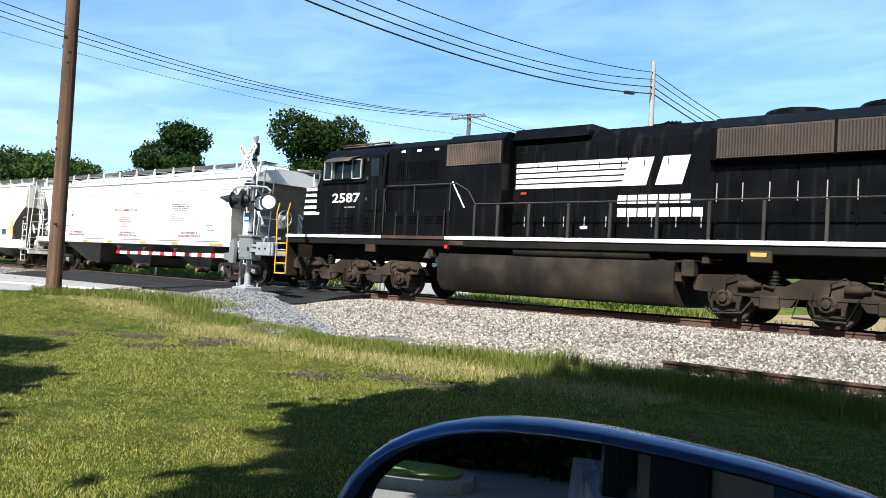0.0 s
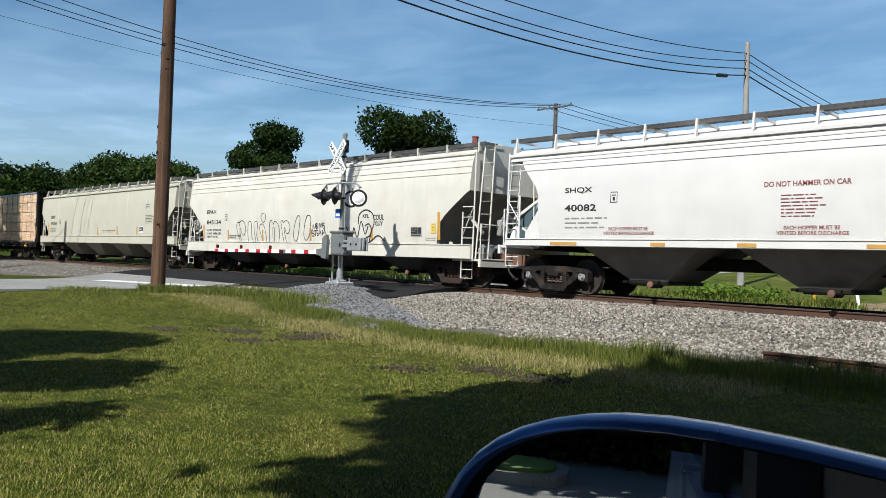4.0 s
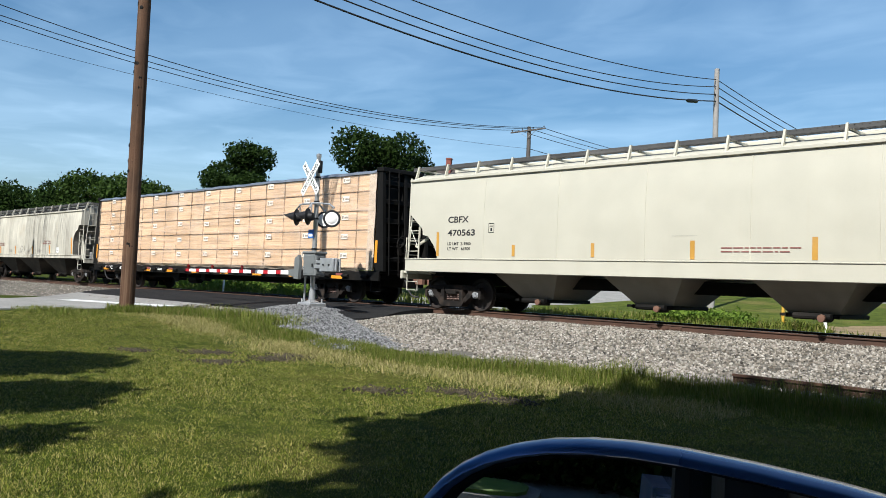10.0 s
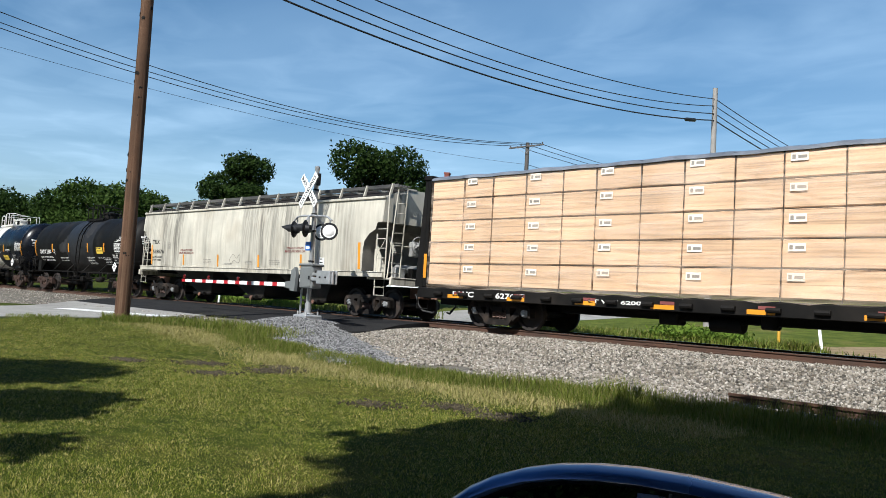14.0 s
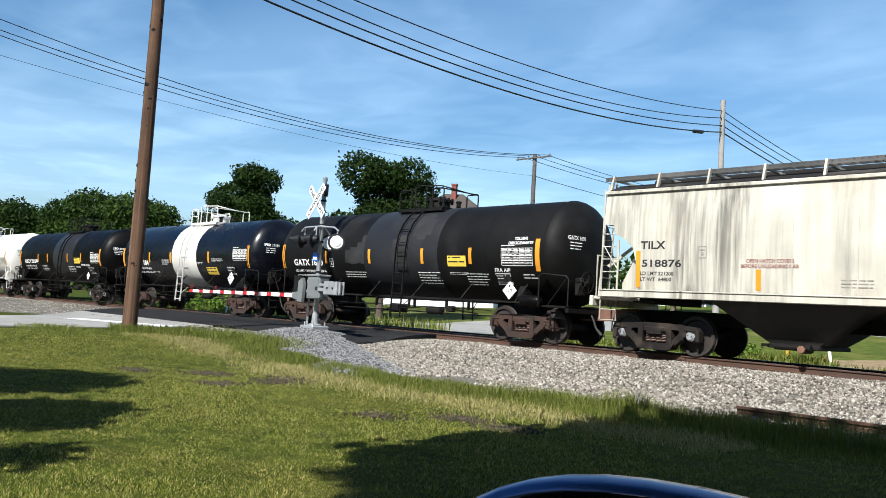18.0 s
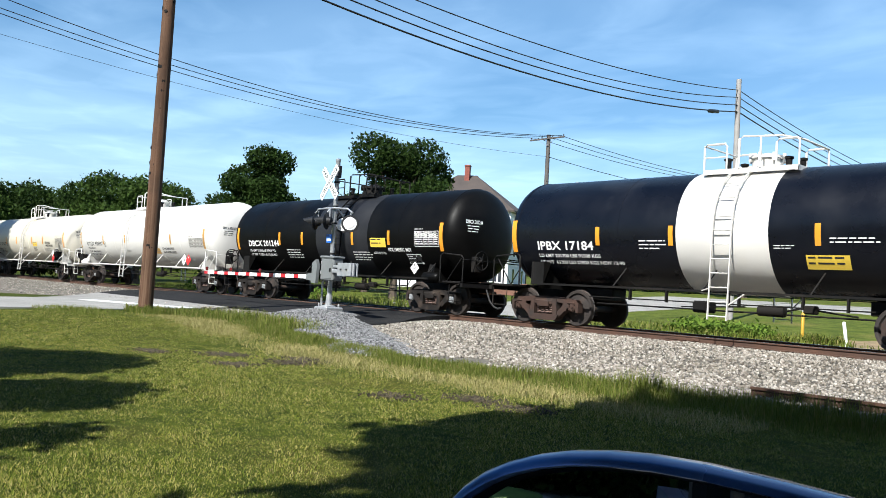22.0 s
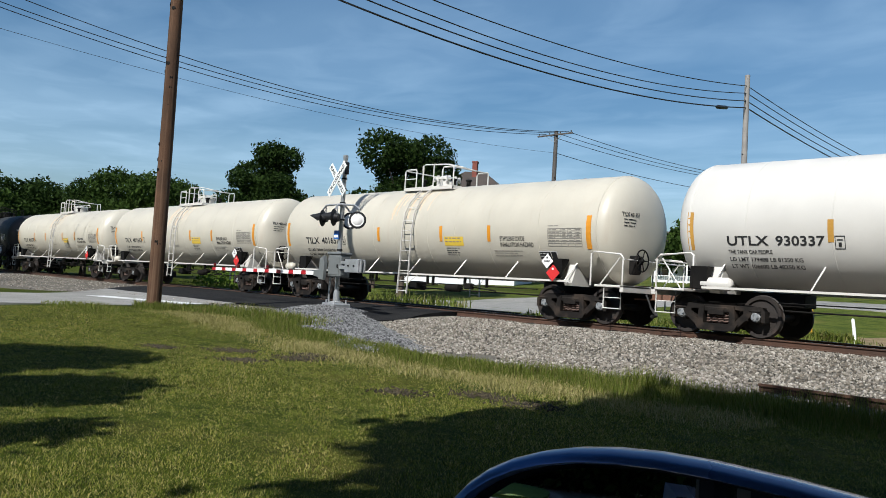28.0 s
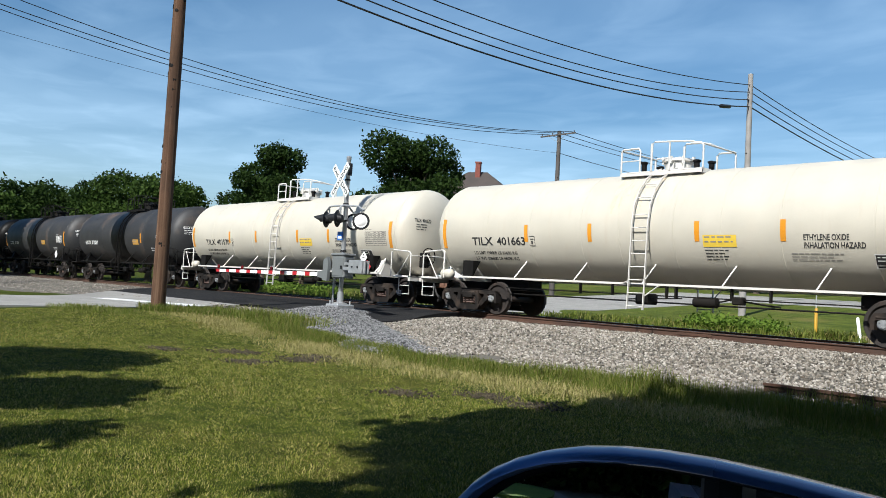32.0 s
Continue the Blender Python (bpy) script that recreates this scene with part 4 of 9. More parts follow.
def loco_truck(car, x):
    steel = M["loco_grime"]
    z = 0.51

    def frame_mesh():
        g = Geo()
        for s in (-1, 1):
            y0, y1 = s * 1.02, s * 1.2
            g.prism([(-2.75, 0.3), (-2.6, 0.48), (-1.6, 0.5), (-1.3, 0.3), (-0.8, 0.3), (-0.5, 0.46), (0.5, 0.46), (0.8, 0.3), (1.3, 0.3), (1.6, 0.5), (2.6, 0.48), (2.75, 0.3), (2.7, 0.14), (1.5, 0.06), (-1.5, 0.06), (-2.7, 0.14)], "y", y0, y1)
            for ax in (-2.04, 0.0, 2.04):
                for k in (-0.3, 0.3):
                    g.prism([(ax + k * 1.3, 0.22), (ax + k * 0.85, 0.22), (ax + k * 0.82, -0.22), (ax + k * 1.05, -0.22)], "y", s * 1.06, s * 1.18)
                g.box((ax - 0.32, s * 1.08, -0.27), (ax + 0.32, s * 1.16, -0.22), 0.01)
            for k in (-1.05, 1.05):
                g.prism([(k - 0.5, 0.1), (k + 0.5, 0.1), (k + 0.35, -0.12), (k - 0.35, -0.12)], "y", s * 1.04, s * 1.18)
        g.box((-2.7, -1.02, 0.1), (-2.5, 1.02, 0.36), 0.03)
        g.box((2.5, -1.02, 0.1), (2.7, 1.02, 0.36), 0.03)
        g.box((-0.4, -1.02, 0.1), (0.4, 1.02, 0.42), 0.03)
        return g.mesh("truck", steel, 30)

    def journal():
        g = Geo()
        g.lathe([(-1.0, 0.19), (-1.22, 0.19), (-1.25, 0.17), (-1.25, 0.12), (-1.23, 0.11), (-1.23, 0.09), (-1.3, 0.085), (-1.31, 0.03)], "y", n=20)
        for k in range(6):
            a = 2 * math.pi * k / 6
            g.tube([(0.145 * math.cos(a), -1.24, 0.145 * math.sin(a)), (0.145 * math.cos(a), -1.27, 0.145 * math.sin(a))], 0.018, 6)
        g.prism([(-0.36, 0.06), (-0.18, 0.12), (-0.18, -0.08), (-0.36, -0.02)], "y", -1.18, -1.06)
        g.prism([(0.36, 0.06), (0.18, 0.12), (0.18, -0.08), (0.36, -0.02)], "y", -1.18, -1.06)
        g.tube([(-0.24, -1.24, 0.22), (-0.3, -1.27, 0.0), (-0.2, -1.27, -0.26), (0.05, -1.26, -0.3)], 0.014, 5)
        return g.mesh("journal_box", steel, 30)

    def bellows():
        g = Geo()
        p = [(0.0, 0.1)]
        for i in range(4):
            p += [(0.03 + 0.07 * i, 0.09), (0.05 + 0.07 * i, 0.11), (0.08 + 0.07 * i, 0.09)]
        g.lathe(p + [(0.33, 0.1)], "z", n=14)
        return g.mesh("suspension_spring", M["black_steel"], 30)

    def cylinder():
        g = Geo()
        g.lathe([(-0.24, 0.04), (-0.22, 0.095), (0.1, 0.095), (0.13, 0.06), (0.24, 0.05)], "x", n=14)
        g.tube([(0.28, 0, 0), (0.5, 0, -0.05)], 0.03, 6)
        g.tube([(-0.1, -0.05, 0.12), (-0.2, -0.1, 0.2), (-0.45, -0.08, 0.1), (-0.5, 0, -0.15)], 0.018, 5)
        return g.mesh("brake_cylinder", steel, 30)
    t = part("truck", shared("loco_truck", frame_mesh), None, car, at=pose(x, 0, z))
    for i, dx in enumerate((-2.04, 0.0, 2.04)):
        w = part("wheelset", wheelset_mesh(z, [M["wheel"], M["black_steel"]]), None, t, at=pose(dx, 0, 0))
        WHEELS.append((w, dx, 0.0, z))
        for s in (0, 180):
            part("journal_box", shared("journal", journal), None, t, at=pose(dx, 0, 0, 0, 0, s))
    for dx in (-1.05, 1.05):
        for s in (-1, 1):
            part("suspension_spring", shared("bellows", bellows), None, t, at=pose(dx, s * 1.1, 0.28))
    for dx in (-1.5, 0.55, 2.2):
        part("brake_cylinder", shared("brakecyl", cylinder), None, t, at=pose(dx, -1.24, 0.3))
    g = Geo()
    g.tube([(-2.4, -1.3, -0.2), (-2.2, -1.36, -0.32), (-1.6, -1.36, -0.28), (-1.4, -1.3, 0.0)], 0.02, 5)
    g.tube([(-0.5, -1.3, 0.1), (-0.6, -1.36, -0.3), (0.4, -1.34, -0.34), (0.6, -1.3, 0.1)], 0.02, 5)
    g.box((-1.3, -1.26, -0.18), (-0.9, -1.1, 0.1), 0.03)
    g.box((0.9, -1.26, -0.18), (1.3, -1.1, 0.1), 0.03)
    part("brake_rigging", g, steel, t)
    return t


def locomotive(c):
    car = thing("locomotive", "black diesel freight locomotive with white stripes, cab trailing", "locomotive", pose(c, 0, 0))
    K = M["loco_black"]
    flat = lambda y: (lambda x, z, rise=0.0: (x, y - 0.006 - rise, z))
    # frame, walkway and its white edge
    g = Geo()
    g.box((-9.9, -1.5, 1.42), (10.2, 1.5, 1.6), 0.02)
    g.box((-9.4, -0.6, 1.0), (9.8, 0.6, 1.45), 0.03)
    part("underframe", g, M["black_steel"], car)
    for s in (-1, 1):
        for x0, x1, mt, say in ((-9.6, -5.32, "ink_white", "white painted walkway edge"), (-5.3, -2.92, "truck_rust", "rusted walkway edge"), (-2.9, 10.2, "ink_white", "white painted walkway edge")):
            part("walkway_edge", Geo().box((x0, s * 1.5, 1.61), (x1, s * 1.535, 1.7), 0.006), M[mt], car, say)
    g = Geo()
    g.box((-9.6, -1.5, 1.6), (10.2, 1.5, 1.64), 0.01)
    part("walkway", g, M["black_steel"], car)
    # long hood with door panels
    g = Geo()
    g.prism([(-0.98, 1.64), (-0.98, 4.05), (-0.78, 4.36), (0.78, 4.36), (0.98, 4.05), (0.98, 1.64)], "x", -1.1, 9.4)
    part("long_hood", g, K, car, smooth=25)
    for s in (-1, 1):
        for i in range(9):
            x0 = -1.0 + i * 0.585 if i < 9 else 0
            g = Geo()
            g.box((x0 + 0.02, s * 0.98, 1.75), (x0 + 0.565, s * 1.003, 3.9), 0.008)
            g.box((x0 + 0.05, s * 1.0, 2.05), (x0 + 0.07, s * 1.025, 2.2))
            g.box((x0 + 0.05, s * 1.0, 3.4), (x0 + 0.07, s * 1.025, 3.55))
            part("hood_door", g, K, car)
        for i in range(9):
            x0 = 4.3 + i * 0.56
            g = Geo()
            g.box((x0 + 0.02, s * 0.98, 1.75), (x0 + 0.54, s * 1.003, 3.28), 0.008)
            g.box((x0 + 0.46, s * 1.0, 2.3), (x0 + 0.5, s * 1.03, 2.5))
            part("hood_door", g, K, car)
            g = Geo()
            g.box((x0 - 0.012, s * 1.003, 2.55), (x0 + 0.012, s * 1.008, 2.95))
            part("door_scuff", g, M["ink_grey"], car, smooth=0)
    # radiator flare, grilles and fans
    for s in (-1, 1):
        g = Geo()
        g.prism([(s * 0.97, 3.3), (s * 1.22, 3.42), (s * 1.25, 4.1), (s * 0.9, 4.36), (s * 0.7, 4.36), (s * 0.7, 3.3)], "x", 4.2, 9.4)
        part("radiator_flare", g, K, car, smooth=25)
    for x0, x1 in ((4.4, 6.66), (6.8, 9.1)):
        g = Geo()
        g.box((x0 - 0.04, -1.262, 3.44), (x1 + 0.04, -1.235, 4.08), 0.008)
        g = louvre(g, x0, x1, 3.48, 4.04, -1.255, 36, 0.028)
        part("radiator_grille", g, M["grille_rust"], car, "dusty ribbed radiator grille", smooth=0)
    for x in (5.6, 7.5, 9.0):
        g = Geo()
        g.lathe([(0, 0.68), (0.16, 0.68), (0.2, 0.64), (0.2, 0.58)], "z", (x, 0, 4.34), 32)
        for k in range(12):
            a = 2 * math.pi * k / 12
            g.beam((x, 0, 4.53), (x + 0.6 * math.cos(a), 0.6 * math.sin(a), 4.53), 0.04, 0.02)
        part("radiator_fan", g, K, car)
    # dynamic-brake and intake section behind the cab
    g = Geo()
    g.prism([(-1.42, 1.64), (-1.42, 4.18), (-1.2, 4.36), (1.2, 4.36), (1.42, 4.18), (1.42, 1.64)], "x", -5.25, -3.05)
    g.prism([(-1.45, 1.64), (-1.45, 4.22), (-1.2, 4.42), (1.2, 4.42), (1.45, 4.22), (1.45, 1.64)], "x", -3.05, -1.15)
    part("equipment_cabinet", g, K, car, smooth=25)
    g = Geo()
    g.prism([(-1.1, 4.2), (-0.9, 4.5), (0.9, 4.5), (1.1, 4.2)], "x", -1.15, 1.1)
    part("roof_blister", g, K, car, smooth=25)
    g = Geo()
    g.box((-3.02, -1.475, 3.58), (-1.2, -1.445, 4.16), 0.006)
    louvre(g, -2.95, -1.27, 3.63, 4.12, -1.47, 30, 0.025)
    part("intake_grille", g, M["grille_rust"], car, "dusty brown intake grille", smooth=0)
    g = Geo()
    g.box((-4.95, -1.44, 3.27), (-3.35, -1.415, 3.8), 0.006)
    louvre(g, -4.9, -3.4, 3.31, 3.76, -1.435, 20, 0.025)
    part("intake_grille", g, K, car, smooth=0)
    for x in (-4.75, -4.15, -3.5):
        plate("stencil", x, x + 0.16, 4.04, 4.1, flat(-1.425), M["ink_white"], car)
    # low equipment boxes along the walkway
    g = Geo()
    g.box((-7.75, -1.514, 1.66), (-2.95, -1.1, 2.36), 0.03)
    b = part("equipment_box", g, K, car)
    for x0 in (-4.6, -4.1, -3.5, -3.1):
        g = Geo()
        louvre(g, x0 - 0.15, x0 + 0.12, 2.05, 2.28, -1.516, 4, 0.03, False)
        part("louvre", g, K, b, smooth=0)
    for x0, x1 in ((-7.5, -7.05), (-6.95, -6.5), (-6.1, -5.7)):
        g = Geo()
        g.box((x0, -1.524, 1.76), (x1, -1.512, 2.3), 0.004)
        louvre(g, x0 + 0.03, x1 - 0.03, 1.8, 2.26, -1.525, 12, 0.018, False)
        part("vent_panel", g, K, b, smooth=0)
    # cab
    g = Geo()
    g.prism([(-1.5, 1.64), (-1.5, 3.3), (-1.44, 4.05), (-1.2, 4.3), (-0.6, 4.38), (0.6, 4.38), (1.2, 4.3), (1.44, 4.05), (1.5, 3.3), (1.5, 1.64)], "x", -8.05, -5.3)
    cab = part("cab", g, K, car, smooth=30)
    g = Geo()
    g.prism([(-8.05, 3.3), (-8.32, 3.25), (-8.32, 2.4), (-8.05, 2.4)], "y", -1.42, 1.42)
    g.prism([(-8.05, 4.2), (-8.05, 3.0), (-8.35, 3.0)], "y", -1.4, 1.4)
    part("cab_front", g, K, cab)
    g = Geo()
    g.box((-7.9, -1.54, 3.3), (-6.2, -1.47, 3.96), 0.02)
    part("window_surround", g, K, cab)
    for x0, x1, lab in ((-7.86, -7.5, 0), (-6.62, -6.24, 0)):
        g = Geo()
        for a in (((x0, 3.36), (x1, 3.36)), ((x1, 3.36), (x1, 3.92)), ((x1, 3.92), (x0, 3.92)), ((x0, 3.92), (x0, 3.36))):
            g.beam((a[0][0], -1.555, a[0][1]), (a[1][0], -1.555, a[1][1]), 0.03, 0.05, (0, 1, 0))
        part("window_frame", g, M["alu"], cab, "bare aluminium window frame")
    g = Geo()
    for x0, x1 in ((-7.82, -7.53), (-7.44, -7.06), (-7.02, -6.68), (-6.59, -6.27)):
        part("window_pane", Geo().box((x0, -1.552, 3.38), (x1, -1.542, 3.9)), M["window_dark"], cab, "dark cab side window")
    part("window_post", Geo().box((-7.06, -1.56, 3.36), (-7.02, -1.54, 3.92)), M["alu"], cab)
    part("window_sill", Geo().box((-7.5, -1.58, 3.33), (-6.62, -1.54, 3.37)), K, cab)
    g = Geo()
    g.rings([[(-7.62, -1.45, 4.04), (-6.4, -1.45, 4.04)], [(-7.58, -1.72, 3.96), (-6.44, -1.72, 3.96)], [(-7.56, -1.86, 3.84), (-6.46, -1.86, 3.84)]], False, False)
    g.rings([[(-7.62, -1.45, 4.02), (-6.4, -1.45, 4.02)], [(-7.58, -1.71, 3.945), (-6.44, -1.71, 3.945)], [(-7.56, -1.845, 3.83), (-6.46, -1.845, 3.83)]], False, False)
    part("sunshade", g, M["grille_rust"], cab, "dusty brown cab sunshade")
    for x in (-7.5, -6.52):
        part("sunshade_stay", Geo().tube([(x, -1.5, 3.66), (x, -1.82, 3.84)], 0.012, 5), K, cab)
    part("window_ledge", Geo().box((-7.98, -1.57, 3.24), (-6.05, -1.49, 3.3), 0.012), K, cab)
    part("wind_deflector", Geo().box((-7.46, -1.66, 3.38), (-7.4, -1.55, 3.92), 0.006), M["alu"], cab)
    g = Geo()
    g.box((-7.7, -1.0, 4.38), (-5.5, 1.0, 4.43), 0.02)
    g.box((-6.9, -0.7, 4.42), (-5.7, 0.7, 4.5), 0.03)
    g.tube([(-7.6, -1.1, 4.36), (-7.6, -1.1, 4.45), (-5.6, -1.1, 4.45), (-5.6, -1.1, 4.36)], 0.014, 5)
    for x in (-7.2, -6.8, -5.9):
        g.lathe([(0, 0.06), (0.12, 0.06), (0.14, 0.02)], "z", (x, -0.6, 4.42), 8)
    part("roof_unit", g, M["grille_rust"], cab)
    g = Geo()
    g.box((-6.0, -1.53, 2.4), (-5.4, -1.49, 4.0), 0.01)
    part("cab_door", g, K, cab)
    words("lettering", "2587", -7.5, -6.28, 2.66, 2.94, flat(-1.5), M["ink_white"], cab, "white road number")
    dashes("stencil_lines", -6.95, -6.35, 2.48, 2.53, 1, flat(-1.5), M["ink_white"], cab)
    # grab rails and the door's hinges on the cab and cabinet sides
    for x in (-5.55, -5.22):
        part("grab_rail", Geo().tube([(x, -1.5, 1.75), (x, -1.56, 1.8), (x, -1.56, 3.0), (x, -1.5, 3.05)], 0.016, 5), M["stanchion"], cab)
    for z in (2.7, 3.3, 3.85):
        part("hinge", Geo().box((-6.02, -1.545, z), (-5.94, -1.52, z + 0.1), 0.005), M["stanchion"], cab)
    part("door_window", Geo().box((-5.86, -1.535, 3.4), (-5.52, -1.525, 3.92), 0.004), M["window_dark"], cab, "dark cab door window")
    for x in (-4.75, -3.9, -2.95):
        part("cabinet_seam", Geo().box((x - 0.012, -1.535, 1.7), (x + 0.012, -1.51, 2.4), 0.003), M["stanchion"], b)
    bell = part("bell", Geo().lathe([(0.0, 0.15), (0.03, 0.15), (0.07, 0.11), (0.16, 0.085), (0.2, 0.05), (0.22, 0.02)], "z", (-3.62, -1.3, 1.1), 16), M["stanchion"], car, "grimy bell under the walkway")
    part("bell_hanger", Geo().box((-3.66, -1.34, 1.3), (-3.58, -1.26, 1.44), 0.01), M["loco_grime"], bell)
    part("valve_plate", Geo().box((-5.95, -1.5, 1.22), (-5.55, -1.42, 1.46), 0.01), M["loco_grime"], car)
    part("valve_plate", Geo().box((-2.75, -1.53, 1.46), (-2.25, -1.49, 1.58), 0.008), M["loco_grime"], car)
    # nose with stripes
    g = Geo()
    g.prism([(-9.42, 1.64), (-9.3, 2.95), (-9.1, 3.22), (-8.2, 3.3), (-8.2, 1.64)], "y", -1.05, 1.05)
    nose = part("nose", g, K, car)
    for i in range(5):
        z = 2.35 + i * 0.19
        g = Geo()
        g.prism([(-9.36 + i * 0.02, z), (-8.62 + i * 0.09, z), (-8.58 + i * 0.09, z + 0.1), (-9.35 + i * 0.02, z + 0.1)], "y", -1.056, -1.045)
        part("stripe", g, M["ink_white"], nose, smooth=0)
    # steps, pilot and end rails
    for s in (-1, 1):
        g = Geo()
        x0, x1 = s * 9.55 + (0.0 if s < 0 else 0.3), s * 10.1 + (0.0 if s < 0 else 0.3)
        for i in range(4):
            z = 0.42 + 0.32 * i
            for y0, y1 in ((-1.5, -1.05), (1.05, 1.5)):
                part("end_step", Geo().box((min(x0, x1), y0, z), (max(x0, x1), y1, z + 0.04), 0.006), M["loco_grime"], car)
        g.box((x0 - 0.03, -1.48, 0.4), (x0 + 0.03, -1.05, 1.6))
        g.box((x1 - 0.03, -1.05, 0.3), (x1 + 0.03, 1.05, 1.6))
        st = part("pilot", g, M["loco_grime"], car)
        for i in range(4):
            z = 0.42 + 0.32 * i
            g = Geo()
            g.box((min(x0, x1), -1.53, z), (max(x0, x1), -1.5, z + 0.045), 0.004)
            part("step_edge", g, M["safety_yellow"], st, "yellow step edge")
        g = Geo()
        for x in (x0, x1):
            g.tube([(x, -1.5, 0.45), (x, -1.5, 1.7), (x + s * 0.05, -1.5, 2.4), (x, -1.45, 2.7)], 0.022, 6)
        part("grab_rail", g, M["safety_yellow"], st, "yellow grab rail")
        coupler(car, s * 10.1 + (0.0 if s < 0 else 0.3), s, 0.45, M["black_steel"])
    # handrails
    posts = [-1.95, -1.2, -0.24, 0.9, 2.02, 3.18, 4.36, 5.5, 6.7, 7.9, 9.1]
    for s in (-1, 1):
        for x in posts:
            g = Geo()
            g.box((x - 0.035, s * 1.5, 1.66), (x + 0.035, s * 1.45, 2.52), 0.008)
            part("stanchion", g, M["stanchion"], car)
        g = Geo()
        g.tube([(-2.2, s * 1.47, 2.9), (-1.95, s * 1.47, 2.55), (9.4, s * 1.47, 2.55)], 0.02, 6)
        part("handrail", g, M["stanchion"], car)
        g = Geo()
        g.tube([(-5.2, s * 1.5, 2.36), (-5.2, s * 1.5, 3.1), (-2.6, s * 1.5, 3.1), (-2.2, s * 1.47, 2.9)], 0.02, 6)
        for x in (-4.1, -2.8):
            g.tube([(x, s * 1.5, 2.36), (x, s * 1.5, 3.1)], 0.018, 6)
        part("handrail", g, M["stanchion"], car)
    g = Geo()
    g.tube([(-2.75, -1.49, 3.15), (-2.3, -1.49, 2.45)], 0.02, 6)
    part("grab_rail", g, M["ink_white"], car, "pale diagonal grab rail")
    # fuel tank, reservoirs, valves
    g = Geo()
    g.prism([(-1.35, 1.25), (-1.42, 1.1), (-1.4, 0.55), (-1.2, 0.3), (-0.9, 0.24), (0.9, 0.24), (1.2, 0.3), (1.4, 0.55), (1.42, 1.1), (1.35, 1.25)], "x", -3.2, 3.6)
    part("fuel_tank", g, M["tank_grime"], car, smooth=40)
    g = Geo()
    g.lathe([(-0.75, 0.02), (-0.7, 0.14), (3.0, 0.14), (3.05, 0.02)], "x", (0, -1.3, 1.37), 14)
    part("air_reservoir", g, M["tank_grime"], car)
    g = Geo()
    g.lathe([(0, 0.05), (0.1, 0.07), (0.13, 0.02)], "y", (-2.85, -1.52, 1.42), 10)
    part("fuel_cutoff", g, M["hazard_red"], car, "red emergency fuel cut-off button")
    g = Geo()
    for x, z, w in ((3.75, 1.1, 0.18), (4.2, 1.3, 0.1), (-3.6, 1.25, 0.12), (-3.3, 1.05, 0.08), (3.6, 0.9, 0.1)):
        part("air_valve", Geo().box((x, -1.4, z - w), (x + w * 1.6, -1.15, z + w), 0.02), M["loco_grime"], car)
    g.tube([(3.1, -1.3, 1.3), (3.4, -1.32, 1.22), (3.8, -1.3, 1.25), (4.6, -1.3, 1.3)], 0.025, 6)
    part("air_pipe", g, M["loco_grime"], car)
    g = Geo()
    g.box((5.2, -1.52, 1.25), (5.7, -1.42, 1.5), 0.02)
    plate("stencil", 5.28, 5.6, 1.38, 1.46, flat(-1.52), M["amber_dull"], part("step_light_box", g, M["loco_grime"], car))
    g = Geo()
    for x in (0.9, 1.1, 1.3, 1.5):
        g.lathe([(0, 0.04), (0.25, 0.05), (0.4, 0.1)], "x", (x * 0.4 + 1.9, -0.25 + x * 0.2, 4.5), 8)
    g.box((2.2, -0.3, 4.36), (2.9, 0.3, 4.44), 0.01)
    part("air_horn", g, K, car)
    # white flag stripes and plain logo blocks
    for i in range(5):
        z = 2.96 + i * 0.137
        plate("stripe", -1.02, 2.06 + i * 0.02, z, z + 0.098, flat(-1.006), M["ink_white"], car)
    for x0, x1 in ((2.0, 2.75), (2.86, 3.62)):
        g = Geo()
        g.prism([(x0, 2.96), (x1 - 0.12, 2.96), (x1 + 0.06, 3.6), (x0 + 0.18, 3.6)], "y", -1.011, -1.004)
        part("logo_block", g, M["ink_white"], car, "plain white slanted logo block", smooth=0)
    for n, x1, z in ((7, 3.75, 2.54), (8, 4.05, 2.24)):
        w = (x1 - 1.93) / n
        for i in range(n):
            plate("name_block", 1.93 + i * w, 1.93 + i * w + w * 0.86, z, z + 0.2, flat(-1.006), M["ink_white"], car)
    plate("stencil", -0.85, -0.68, 2.82, 2.87, flat(-1.006), M["hazard_red"], car)
    plate("stencil", 0.95, 1.15, 1.95, 2.02, flat(-1.006), M["ink_white"], car)
    for i in range(9):
        x = -0.98 + i * 0.585
        plate("door_scuff", x + 0.27, x + 0.3, 2.0, 2.25, flat(-1.005), M["ink_grey"], car)
    loco_truck(car, -6.8)
    loco_truck(car, 6.68)
    CARS.append((car, c))
    return car


